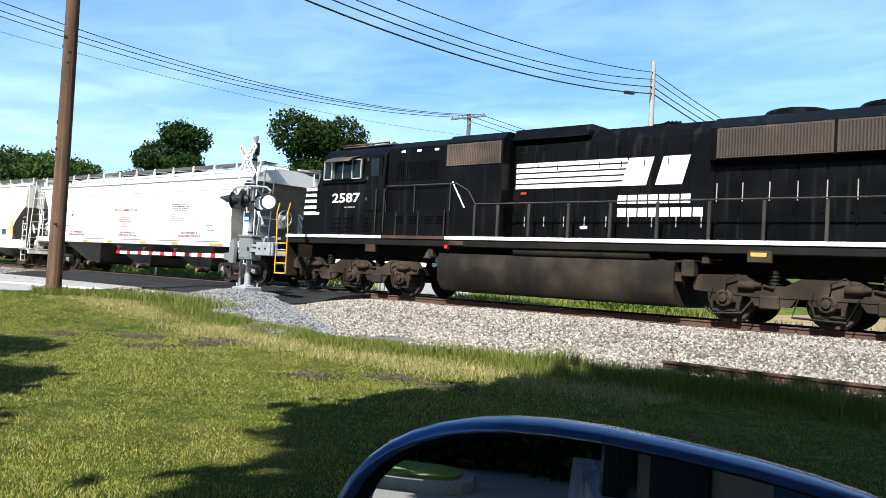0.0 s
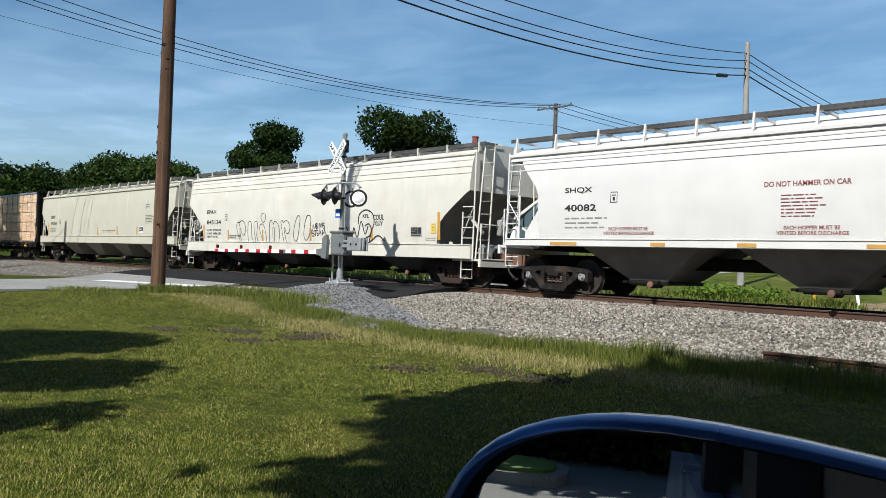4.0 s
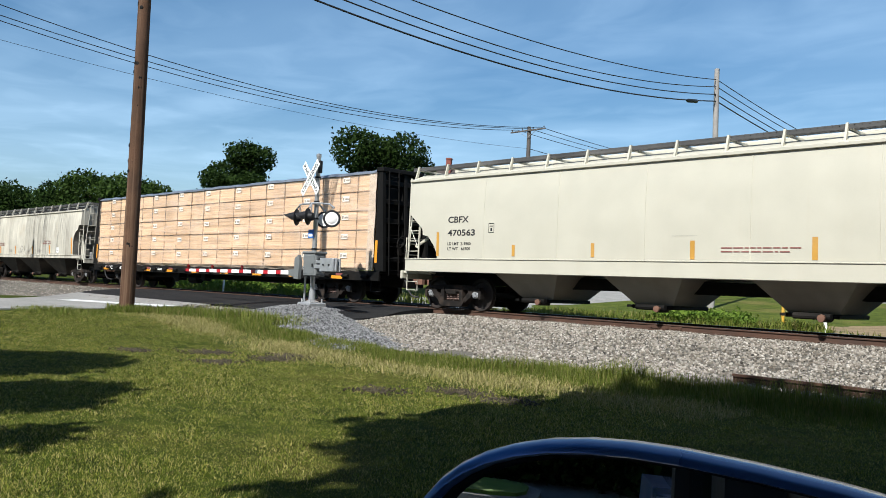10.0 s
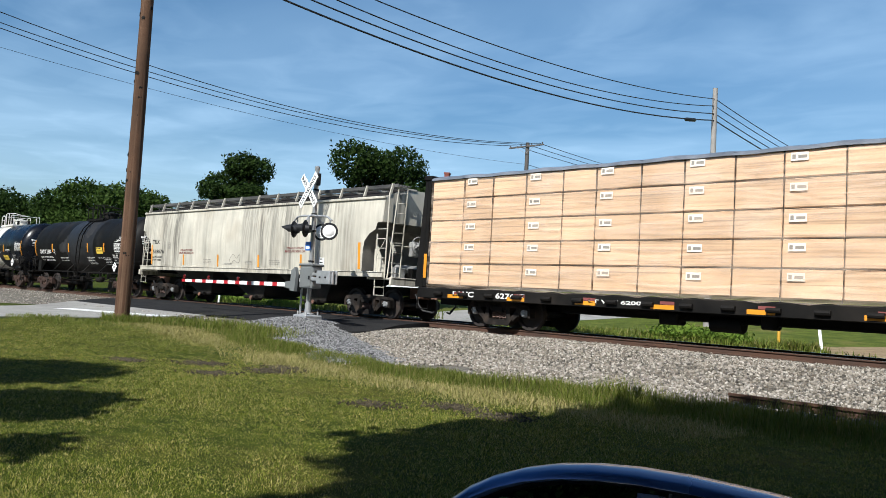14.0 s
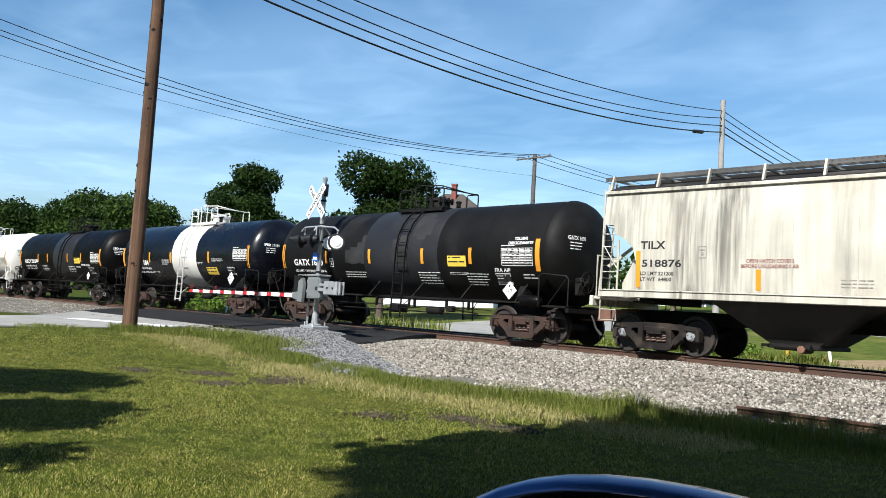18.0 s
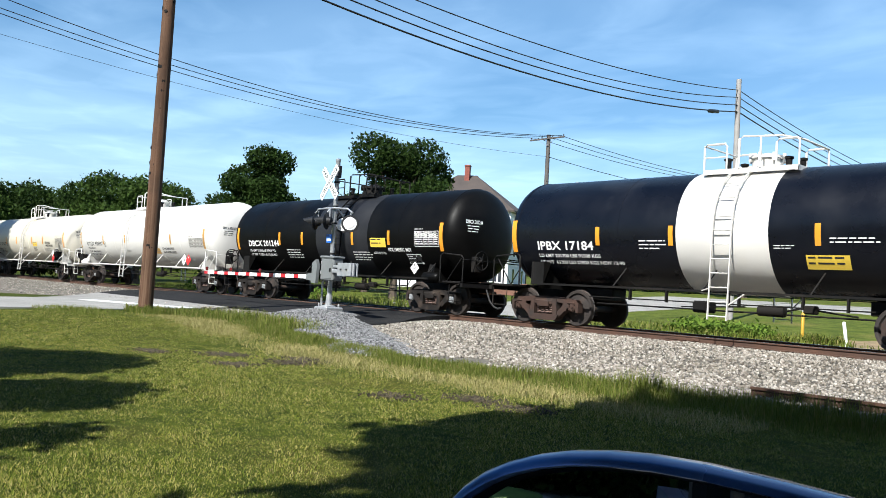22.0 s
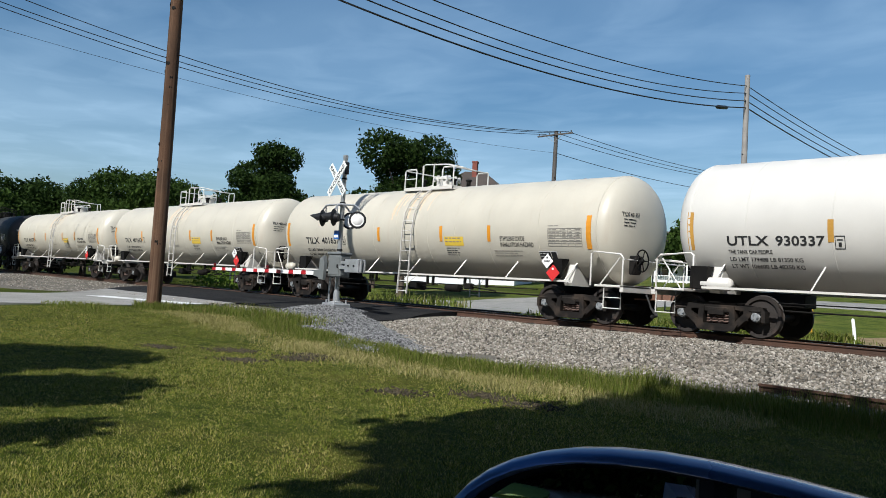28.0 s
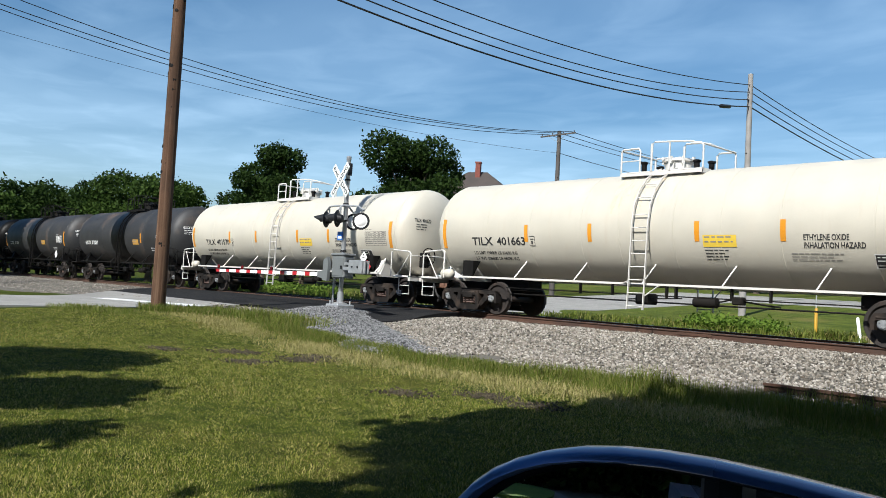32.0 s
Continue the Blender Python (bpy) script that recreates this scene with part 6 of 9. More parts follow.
CREAM = [(1.0, 1.55), (1.5, 1.6), (2.4, 1.62), (3.2, 1.6), (3.72, 1.55)]
hopper_car(-69.06, 9.31, 7.8, (1.06, 1.45), CREAM, 4.2, M["cream_paint"], "cream covered hopper car, clean, with amber tape marks",
           ((0, 2.78), (0.1, 2.7), (0.6, 2.3), (0.62, 2.13), (0.85, 2.08), (1.1, 1.8), (1.2, 1.62), (1.24, 1.43)), (-4.9, -1.4, 2.3, 5.9), [("CBFX", -7.55, -6.75, 2.45, 2.63), ("470563", -7.55, -6.5, 2.08, 2.26)], (9.64, 9.63),
           weights=(("LD LMT  219300", 0.9, 1.82), ("LT WT   66700", 0.88, 1.68)),
           seams=(-6.2, -3.7, -1.2, 1.3, 3.8, 6.3), bars=((-7.95, 1.52, 2.2, 0.05), (-5.11, 1.52, 1.82, 0.05), (-2.61, 1.51, 1.85, 0.05), (0.01, 1.48, 1.89, 0.055), (2.63, 1.49, 1.94, 0.055), (5.1, 1.5, 1.91, 0.055), (7.92, 1.52, 2.37, 0.06)),
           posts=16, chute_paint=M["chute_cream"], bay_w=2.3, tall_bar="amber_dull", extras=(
               boxed(5.38, 5.85, 1.6, 1.9, "ink_white", "ink"), print_block(6.04, 6.65, 2.72, 2.96, 3, "ink"), print_block(6.07, 7.05, 2.0, 2.44, 6, "ink"),
               print_block(0.67, 2.51, 1.58, 1.74, 2, "ink_red"), square_stencil(-5.9, 2.28, "ink"), print_block(-0.5, 0.3, 1.98, 2.0, 1, "ink_grey"),
               print_block(6.5, 7.6, 1.14, 1.3, 2, "ink"), print_block(8.2, 9.0, 1.14, 1.3, 2, "ink"), print_block(1.6, 2.6, 1.22, 1.26, 1, "ink_grey"), print_block(4.4, 5.4, 1.22, 1.26, 1, "ink_grey"), print_block(-2.2, -1.4, 1.22, 1.26, 1, "ink_grey")))

lumber_car(-90.7)

DIRTY = [(1.2, 1.54), (1.6, 1.58), (2.5, 1.62), (3.2, 1.6), (3.72, 1.55)]
hopper_car(-111.4, 8.27, 7.0, (1.26, 1.44), DIRTY, 4.2, M["dirty_paint"], "grimy white covered hopper car streaked with soot and rust",
           ((0, 2.98), (0.25, 2.96), (0.32, 2.75), (0.6, 2.62), (0.82, 2.4), (0.9, 2.1), (0.92, 1.7), (0.95, 1.42)), (-3.9, 0.0, 3.9), [("TILX", -7.14, -6.5, 2.38, 2.56), ("518876", -7.1, -6.1, 1.97, 2.14)], (8.95, 9.3),
           weights=(("LD LMT 221200", 0.85, 1.78), ("LT WT  64800", 0.8, 1.65)),
           roof_paint=M["soot_roof"], walk_paint=M["dark_grating"], seams=(-5.9, -4.9, -3.65, -2.4, -1.2, 0.0, 1.2, 2.4, 3.65, 4.9, 5.9), posts=14, bay_w=3.6, square_cut=True, tall_bar="amber",
           bars=((-7.2, 1.5, 2.34, 0.06), (-4.34, 1.5, 1.93, 0.055), (-1.58, 1.47, 1.93, 0.055), (1.3, 1.48, 1.93, 0.055), (3.96, 1.5, 1.95, 0.055), (7.1, 1.5, 2.34, 0.06)), extras=(
               lettering("OPEN HATCH COVERS", 3.1, 4.1, 2.13, 2.21, "ink_red"), lettering("BEFORE UNLOADING CAR", 3.0, 4.2, 2.02, 2.1, "ink_red"),
               lettering("OPEN HATCH COVERS", -4.6, -3.6, 2.07, 2.15, "ink_red"), lettering("BEFORE UNLOADING CAR", -4.72, -3.5, 1.96, 2.04, "ink_red"),
               scrawl("chalk_drawing", [(-0.7, 1.75), (-0.45, 1.95), (-0.2, 1.8), (0.0, 1.95), (0.05, 1.75), (-0.1, 1.62), (-0.35, 1.72), (-0.6, 1.6), (-0.72, 1.78)], 0.018, "ink_grey"),
               square_stencil(-5.6, 2.3, "ink_grey"), print_block(-2.7, -2.0, 1.55, 1.75, 3, "ink_grey"), print_block(-1.1, -0.4, 1.52, 1.6, 2, "ink_grey"), print_block(0.4, 1.0, 1.55, 1.7, 3, "ink_grey"), print_block(2.0, 2.9, 1.55, 1.75, 3, "ink_grey"), notice(5.0, 5.3, 1.55, 1.85, "sign_white", "ink")))

ZC, RAD = 2.43, 1.43
def blotch(rects):
    """Overpainted patch with an uneven edge, thin film on the shell."""
    def put(car, skin):
        g = Geo()
        for x0, x1, z0, z1 in rects:
            patch(g, x0, x1, z0, z1, skin, 2, 8, -0.0005)
        part("overpaint", g.mesh("overpaint", M["patch_grey"], 0, False), None, car, "lighter grey overpainted patch")
    return put


tank_car(-127.5, 6.55, RAD, ZC, 5.06, M["tank_charcoal"], M["black_steel"], "charcoal black tank car with overpainted patches and white stencils",
         [("GATX 1690", -5.3, -3.62, 1.96, 2.18)], "ink_white", (-5.95, -3.4, -1.12, 1.35, 3.33, 5.75), 0.5, (-0.55, 1.45), seams=(-3.0, 3.9),
         band=((-1.4, 2.0, M["patch"], 0.004),), rusty=True, weights=(("LD LMT 194100LB 88000KG", 1.8, 1.74), ("LT WT  68800LB 31250KG", 1.85, 1.58)), pitch_l=7.1, pitch_r=7.15, extras=(
             blotch(((-2.35, -2.1, 2.06, 2.48), (-2.1, -1.75, 2.02, 2.56), (-1.75, -1.55, 2.06, 2.72), (-1.55, -1.36, 2.03, 2.95))), blotch(((-0.02, 0.12, 2.05, 2.8), (0.12, 0.75, 1.95, 2.92))), blotch(((0.82, 1.05, 2.86, 3.5), (1.05, 1.4, 2.76, 3.58), (1.4, 1.62, 2.9, 3.4))),
             notice(2.42, 3.16, 1.97, 2.27, "yellow_sign", "ink", 2), lettering("TOLUENE", 4.95, 5.4, 2.68, 2.76, "ink_white"), lettering("DIISOCYANATE", 4.75, 5.6, 2.56, 2.64, "ink_white"),
             test_table(4.5, 5.58, 2.0, 2.46, "ink_white"), lettering("FRA AIP", 4.22, 4.78, 1.83, 1.93, "ink_white"), boxed(4.2, 4.74, 1.5, 1.8, "ink_white", "ink"),
             print_block(1.1, 2.1, 1.42, 1.8, 5, "ink_white"), print_block(-2.45, -1.35, 1.56, 1.78, 3, "ink_white"), print_block(3.1, 4.0, 1.42, 1.78, 5, "ink_white"), print_block(2.45, 3.2, 1.72, 1.8, 2, "ink_white"),
             square_stencil(-3.12, 2.06, "ink_white"), hazard(4.95, 1.33, "sign_white", "2078"), air_tank(5.5, 1.08), bracket(-5.05, 1.0, 1.6), print_block(5.2, 5.7, 1.62, 1.78, 2, "ink_white")))
tank_car(-141.4, 6.1, RAD, ZC, 4.72, M["tank_blue_black"], M["black_steel"], "glossy black tank car with a white band and white ladder",
         [("IPBX 17184", -4.8, -3.02, 1.92, 2.14)], "ink_white", (-5.6, -2.88, -0.85, 2.47, 5.5), 0.47, (-0.45, 1.75), seams=(-2.3, 3.9),
         band=((-0.72, 1.45, M["tank_bright"], 0.004),), rusty=True, weights=(("LD LMT 201700 LBS 91500 KGS", 1.95, 1.74), ("LT WT  61300 LBS 27800 KGS NEW 12-90", 2.6, 1.58)), pitch_l=7.0, pitch_r=6.8, top_trim=M["tank_bright"], extras=(
             notice(2.2, 3.06, 1.58, 1.86, "yellow_sign", "ink", 2), test_table(4.4, 5.4, 2.14, 2.56, "ink_white"), boxed(3.84, 4.4, 1.58, 1.88, "ink_white", "ink"), print_block(2.7, 3.7, 2.05, 2.2, 2, "ink_white"),
             hazard(4.55, 1.42, "sign_white", "3082"), print_block(-1.7, -0.95, 1.9, 2.16, 3, "ink_white"), print_block(1.55, 2.1, 1.95, 2.05, 2, "ink_white"), air_tank(5.1, 1.1), bracket(-4.8, 1.0, 1.6)))
tank_car(-155.76, 6.6, RAD, ZC, 5.21, M["tank_black"], M["black_steel"], "black tank car with a darker patched centre section",
         [("DBCX 201244", -5.1, -2.95, 1.98, 2.2)], "ink_white", (-5.9, -2.89, -1.42, 1.54, 3.43, 5.86), 0.85, (-0.5, 1.8), seams=(-3.9, 3.9),
         band=((-0.55, 2.35, M["patch"], 0.004),), weights=(("LD LMT 215000 LB 97500 KG", 1.8, 1.78), ("LT WT  71000 LB 32200 KG", 1.8, 1.63)), pitch_l=7.34, pitch_r=7.36, extras=(
             notice(2.5, 3.28, 1.97, 2.26, "yellow_sign", "ink", 2), lettering("POLYMERIC MDI", 3.38, 4.46, 1.84, 1.95, "ink_white"), test_table(4.68, 5.75, 2.0, 2.45, "ink_white"), boxed(4.19, 4.85, 1.48, 1.77, "ink_white", "ink"),
             print_block(-2.49, -1.35, 1.53, 1.87, 4, "ink_white"), print_block(1.5, 2.5, 1.5, 1.82, 4, "ink_white"), print_block(2.6, 3.3, 1.72, 1.82, 2, "ink_white"), hazard(4.89, 1.33, "sign_white", "3082", 0.135), air_tank(5.4, 1.08), bracket(-5.2, 1.0, 1.6)))
tank_car(-171.35, 7.75, 1.47, 2.5, 6.57, M["tank_bright"], M["tank_bright"], "bright white tank car with black reporting stencils",
         [("UTLX", -6.23, -5.3, 1.97, 2.17), ("930337", -5.15, -4.14, 1.97, 2.17)], "ink", (-7.1, -4.02, -1.3, 1.35, 3.7, 6.85), -1.0, (-1.75, 0.55), seams=(-5.8, -4.0, -2.6, 2.6, 4.6),
         tape="amber_dull", weights=(("LD LMT 179400 LB 81350 KG", 1.6, 1.64), ("LT WT 106600 LB 48350 KG", 1.6, 1.5)), pitch_l=8.5, pitch_r=8.25, extras=(
             lettering("THE TANK CAR PEOPLE", -6.23, -5.25, 1.8, 1.88, "ink"), square_stencil(-3.85, 2.04, "ink"), test_table(5.5, 6.75, 1.9, 2.3, "ink_grey"), notice(1.5, 2.45, 1.63, 1.87, "amber_dull", "ink_grey", 2),
             lettering("ETHYLENE OXIDE", 2.75, 3.9, 1.8, 1.9, "ink"), lettering("INHALATION HAZARD", 2.75, 4.05, 1.65, 1.75, "ink"), hazard(5.35, 1.35, "sign_white", "1040"), hazard(5.75, 1.35, "hazard_red", "", 0.17, 1.5, "ink_white"),
             air_tank(-6.5, 1.12, -1.3, 0.8, "tank_bright"), bracket(-6.95, 1.0, 1.5)))


def oxide_car(c, number, first=False):
    tank_car(c, 7.65, RAD, ZC, 6.12, M["tank_white"], M["tank_bright"], "cream-white tank car marked for ethylene oxide, rust-stained at the ladder",
             [("TILX", -5.79, -4.98, 1.95, 2.17), (number, -4.82, -3.77, 1.95, 2.17)], "ink", (-6.95, -3.72, -1.6, 1.38, 3.36, 6.82), -0.05, (-1.2, 1.08), seams=(-5.2, -3.6, -1.9, -0.75, 0.75, 1.95, 3.3, 5.15),
             weights=(("LD LMT 180000 LB 81650 KG", 1.65, 1.7), ("LT WT 106000 LB 48080 KG", 1.65, 1.55)), pitch_l=8.17, pitch_r=8.17, extras=(
                 notice(1.52, 2.32, 1.92, 2.18, "yellow_sign", "ink_grey", 2), lettering("ETHYLENE OXIDE", 3.78, 4.68, 2.06, 2.18, "ink"), lettering("INHALATION HAZARD", 3.78, 4.98, 1.9, 2.02, "ink"),
                 test_table(5.5, 6.6, 1.93, 2.38, "ink_grey"), boxed(5.11, 5.73, 1.52, 1.8, "ink_white", "ink"), print_block(1.55, 2.25, 1.6, 1.86, 4, "ink"), print_block(3.5, 4.6, 1.62, 1.8, 3, "ink_grey"),
                 square_stencil(-3.52, 2.06, "ink"), hazard(5.62, 1.52, "sign_white", "1040", 0.135), hazard(5.84, 1.22, "hazard_red", "", 0.155, 1.52, "ink_white"), bracket(-5.95, 1.0, 1.5), bracket(5.75, 1.1, 1.6),
                 air_tank(-6.9, 1.1, -1.25, 0.5, "tank_white"), stains()))


def stains():
    """Rust run-off below the top platform, thin curved film on the shell."""
    def put(car, skin):
        rnd = random.Random(7)
        for i in range(12):
            x = rnd.uniform(-1.1, 1.0)
            w = rnd.uniform(0.02, 0.06)
            plate("rust_run", x - w, x + w * 0.6, rnd.uniform(2.7, 3.2), 3.62, skin, M_RUN, car, "", 6, -0.004)
    return put


M_RUN = surface("rust_run_stain", (0.66, 0.52, 0.37), 0.55, var=0.15, scale=5)
oxide_car(-188.13, "401657")
oxide_car(-204.46, "401663")
oxide_car(-220.8, "401570")
for k, c in enumerate((-236.1, -250.3, -264.5)):
    tank_car(c, 6.5, RAD, ZC, 5.0, M["tank_old"] if k != 2 else M["tank_black"], M["black_steel"], "faded grey-black tank car with a dark stained centre",
             [("GATX", -4.9, -4.1, 1.96, 2.16), (("72031", "71180", "70466")[k], -3.95, -3.1, 1.96, 2.16)], "ink_white", (-5.8, 5.7) if k else (2.6,), 0.3, (-0.9, 1.4), seams=(-2.5, 2.8),
             band=((-1.2, 0.6, M["tank_black"], 0.004),), pitch_l=7.1, pitch_r=7.1, extras=(
                 test_table(4.4, 5.4, 2.05, 2.45, "ink_white"), hazard(4.9, 1.35, "sign_white"), print_block(3.6, 4.3, 1.6, 1.8, 2, "ink_white"), notice(1.6, 2.3, 1.95, 2.2, "amber_dull", "ink_grey")))


# ---- the place ----
YC, RAIL_Z = 18.17, 0.57


def smooth(a, b, v):
    k = (v - a) / (b - a)
    k = np.clip(k, 0.0, 1.0) if isinstance(k, np.ndarray) else max(0.0, min(1.0, k))
    return k * k * (3 - 2 * k)


def ripple(x, y, s, k):
    """Soft uneven waves, from -1 to 1."""
    f = np.sin if isinstance(x, np.ndarray) else math.sin
    return 0.5 * (f(x * s + 1.7 * f(y * s * 0.7 + k)) + f(y * s * 1.3 + 1.4 * f(x * s * 0.9 + 2 * k)))


def ground_z(x, y):
    """The lawn climbs gently to the road and the track; beyond the track it falls away a little."""
    z = 0.27 * smooth(-13, -21, x) * smooth(0, 8, y) * (1 - smooth(-29, -37, x) * smooth(7, 12, y))
    edge = 0.06 * smooth(9, 12, y)
    z = z + 0.06 * smooth(-17.5, -20.5, x) * smooth(8.5, 12.5, y) * (1 - smooth(14.5, 17, y))
    if isinstance(x, np.ndarray):
        return np.maximum(z, edge) + 0.012 * ripple(x, y, 1.1, 0.4)
    z = max(z, edge)
    return z + 0.16 * smooth(19.5, 23, y) + 0.058 * max(0.0, min(y, 150.0) - 38.0) + 0.012 * ripple(x, y, 1.1, 0.4) * (1 - smooth(40, 60, math.hypot(x, y)))


def sheet(name, xs, ys, zf, material, kind="structure", label="", category="", thick=0.0):
    nx, ny = len(xs), len(ys)
    vs = [(x, y, zf(x, y)) for y in ys for x in xs]
    fs = [(j * nx + i, j * nx + i + 1, (j + 1) * nx + i + 1, (j + 1) * nx + i) for j in range(ny - 1) for i in range(nx - 1)]
    ob = new(name, Geo().add(vs, fs).mesh(name, material, 60, False))
    return tagged(ob, label, category, "", kind)


def steps(*spans):
    out = []
    for a, b, d in spans:
        n = max(1, round((b - a) / d))
        out += [a + (b - a) * i / n for i in range(n)]
    return out + [spans[-1][1]]


def layered(name, cols, scale, rough=0.95, bump=0.4, fine=60.0, patch_scale=0.35, lo=0.35, hi=0.65, extra=None):
    """Ground cover: three colours mixed by noise of two sizes."""
    m = bpy.data.materials.new(name)
    m.use_nodes = True
    n, l = m.node_tree.nodes, m.node_tree.links
    b = n["Principled BSDF"]
    b.inputs["Roughness"].default_value, b.inputs["Specular IOR Level"].default_value = rough, 0.08
    tc = n.new("ShaderNodeTexCoord")

    def tex(sc, det=6.0):
        t = n.new("ShaderNodeTexNoise")
        t.inputs["Scale"].default_value, t.inputs["Detail"].default_value = sc, det
        l.new(tc.outputs["Object"], t.inputs["Vector"])
        return t.outputs["Fac"]

    def mix(fac, a, c, f0, f1):
        r = n.new("ShaderNodeMapRange")
        r.inputs["From Min"].default_value, r.inputs["From Max"].default_value = f0, f1
        l.new(fac, r.inputs["Value"])
        x = n.new("ShaderNodeMix")
        x.data_type = "RGBA"
        l.new(r.outputs[0], x.inputs[0])
        for sock, val in ((x.inputs[6], a), (x.inputs[7], c)):
            if isinstance(val, tuple):
                sock.default_value = (*val, 1)
            else:
                l.new(val, sock)
        return x.outputs[2]
    small = tex(fine, 4.0)
    col = mix(tex(scale), cols[0], cols[1], lo, hi)
    col = mix(tex(patch_scale, 5.0), col, cols[2], 0.55, 0.75)
    col = mix(small, tuple(c * 0.45 for c in cols[0]), col, 0.2, 0.5)
    l.new(col, b.inputs["Base Color"])
    bp = n.new("ShaderNodeBump")
    bp.inputs["Strength"].default_value, bp.inputs["Distance"].default_value = bump, 0.03
    l.new(small, bp.inputs["Height"])
    l.new(bp.outputs[0], b.inputs["Normal"])
    return m


G_LAWN = layered("mown_lawn", ((0.025, 0.037, 0.0035), (0.055, 0.07, 0.006), (0.08, 0.07, 0.015)), 3.0, fine=70, patch_scale=0.5)
G_BALLAST = layered("crushed_limestone_ballast", ((0.11, 0.1, 0.085), (0.19, 0.175, 0.15), (0.14, 0.13, 0.115)), 14.0, bump=1.0, fine=26, patch_scale=0.8)
G_MOUND = layered("fresh_grey_gravel", ((0.08, 0.08, 0.082), (0.14, 0.14, 0.143), (0.11, 0.11, 0.113)), 14.0, bump=1.0, fine=28, patch_scale=0.8)
G_CONCRETE = layered("worn_concrete_road", ((0.25, 0.242, 0.224), (0.31, 0.3, 0.276), (0.2, 0.193, 0.177)), 1.2, bump=0.15, fine=50, rough=0.85)
G_ASPHALT = layered("dark_patched_asphalt", ((0.016, 0.016, 0.017), (0.026, 0.026, 0.026), (0.012, 0.012, 0.0125)), 1.6, bump=0.35, fine=90, rough=0.95)
G_LOT = layered("parking_lot_pavement", ((0.2, 0.19, 0.172), (0.24, 0.23, 0.207), (0.165, 0.158, 0.145)), 1.2, bump=0.2, fine=60, rough=0.9)
G_DIRT = layered("dry_brown_verge", ((0.2, 0.14, 0.085), (0.3, 0.23, 0.13), (0.12, 0.13, 0.04)), 2.5, bump=0.5, fine=40, patch_scale=0.6)

sheet("ground", steps((-700, -120, 60), (-120, -40, 8), (-40, 16, 0.8), (16, 60, 6), (60, 500, 60)), steps((-400, -60, 40), (-60, -8, 6), (-8, 26, 0.7), (26, 38, 3), (38, 150, 8), (150, 900, 75)), ground_z, G_LAWN, label="mown green lawn running out to open grassland", category="ground")


def ballast_z(x, y):
    d = abs(y - YC)
    if y < YC:
        z = 0.4 if d < 1.7 else (0.4 - (d - 1.7) * 0.055 if d < 3.4 else 0.3065 - (d - 3.4) * 0.105)
        z = max(z, ground_z(x, y) + 0.03 * smooth(9.9, 10.6, y) - 0.03 * (1 - smooth(9.4, 10.2, y)))
    else:
        z = 0.4 if d < 1.7 else 0.4 - (d - 1.7) * 0.2
    return z + 0.03 * noise.noise((x * 0.9, y * 0.9, 3)) * smooth(10.2, 12, y)


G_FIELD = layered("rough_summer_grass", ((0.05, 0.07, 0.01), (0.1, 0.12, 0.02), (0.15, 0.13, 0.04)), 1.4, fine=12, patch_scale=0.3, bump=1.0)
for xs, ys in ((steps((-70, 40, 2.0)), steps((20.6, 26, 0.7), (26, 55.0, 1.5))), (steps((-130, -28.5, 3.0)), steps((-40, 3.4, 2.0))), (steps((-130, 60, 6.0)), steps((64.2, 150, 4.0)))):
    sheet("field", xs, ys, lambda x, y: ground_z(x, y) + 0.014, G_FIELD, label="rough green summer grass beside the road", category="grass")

sheet("ballast_bed", steps((-200, -60, 6), (-60, 14, 0.45), (14, 90, 6)), steps((9.4, 21, 0.35),), lambda x, y: ballast_z(x, y) if x > -13 or x < -35 else ballast_z(x, max(y, 11.6)) - 0.25 * smooth(11.6, 10.6, y), G_BALLAST, label="pale crushed stone ballast under the track", category="ballast")


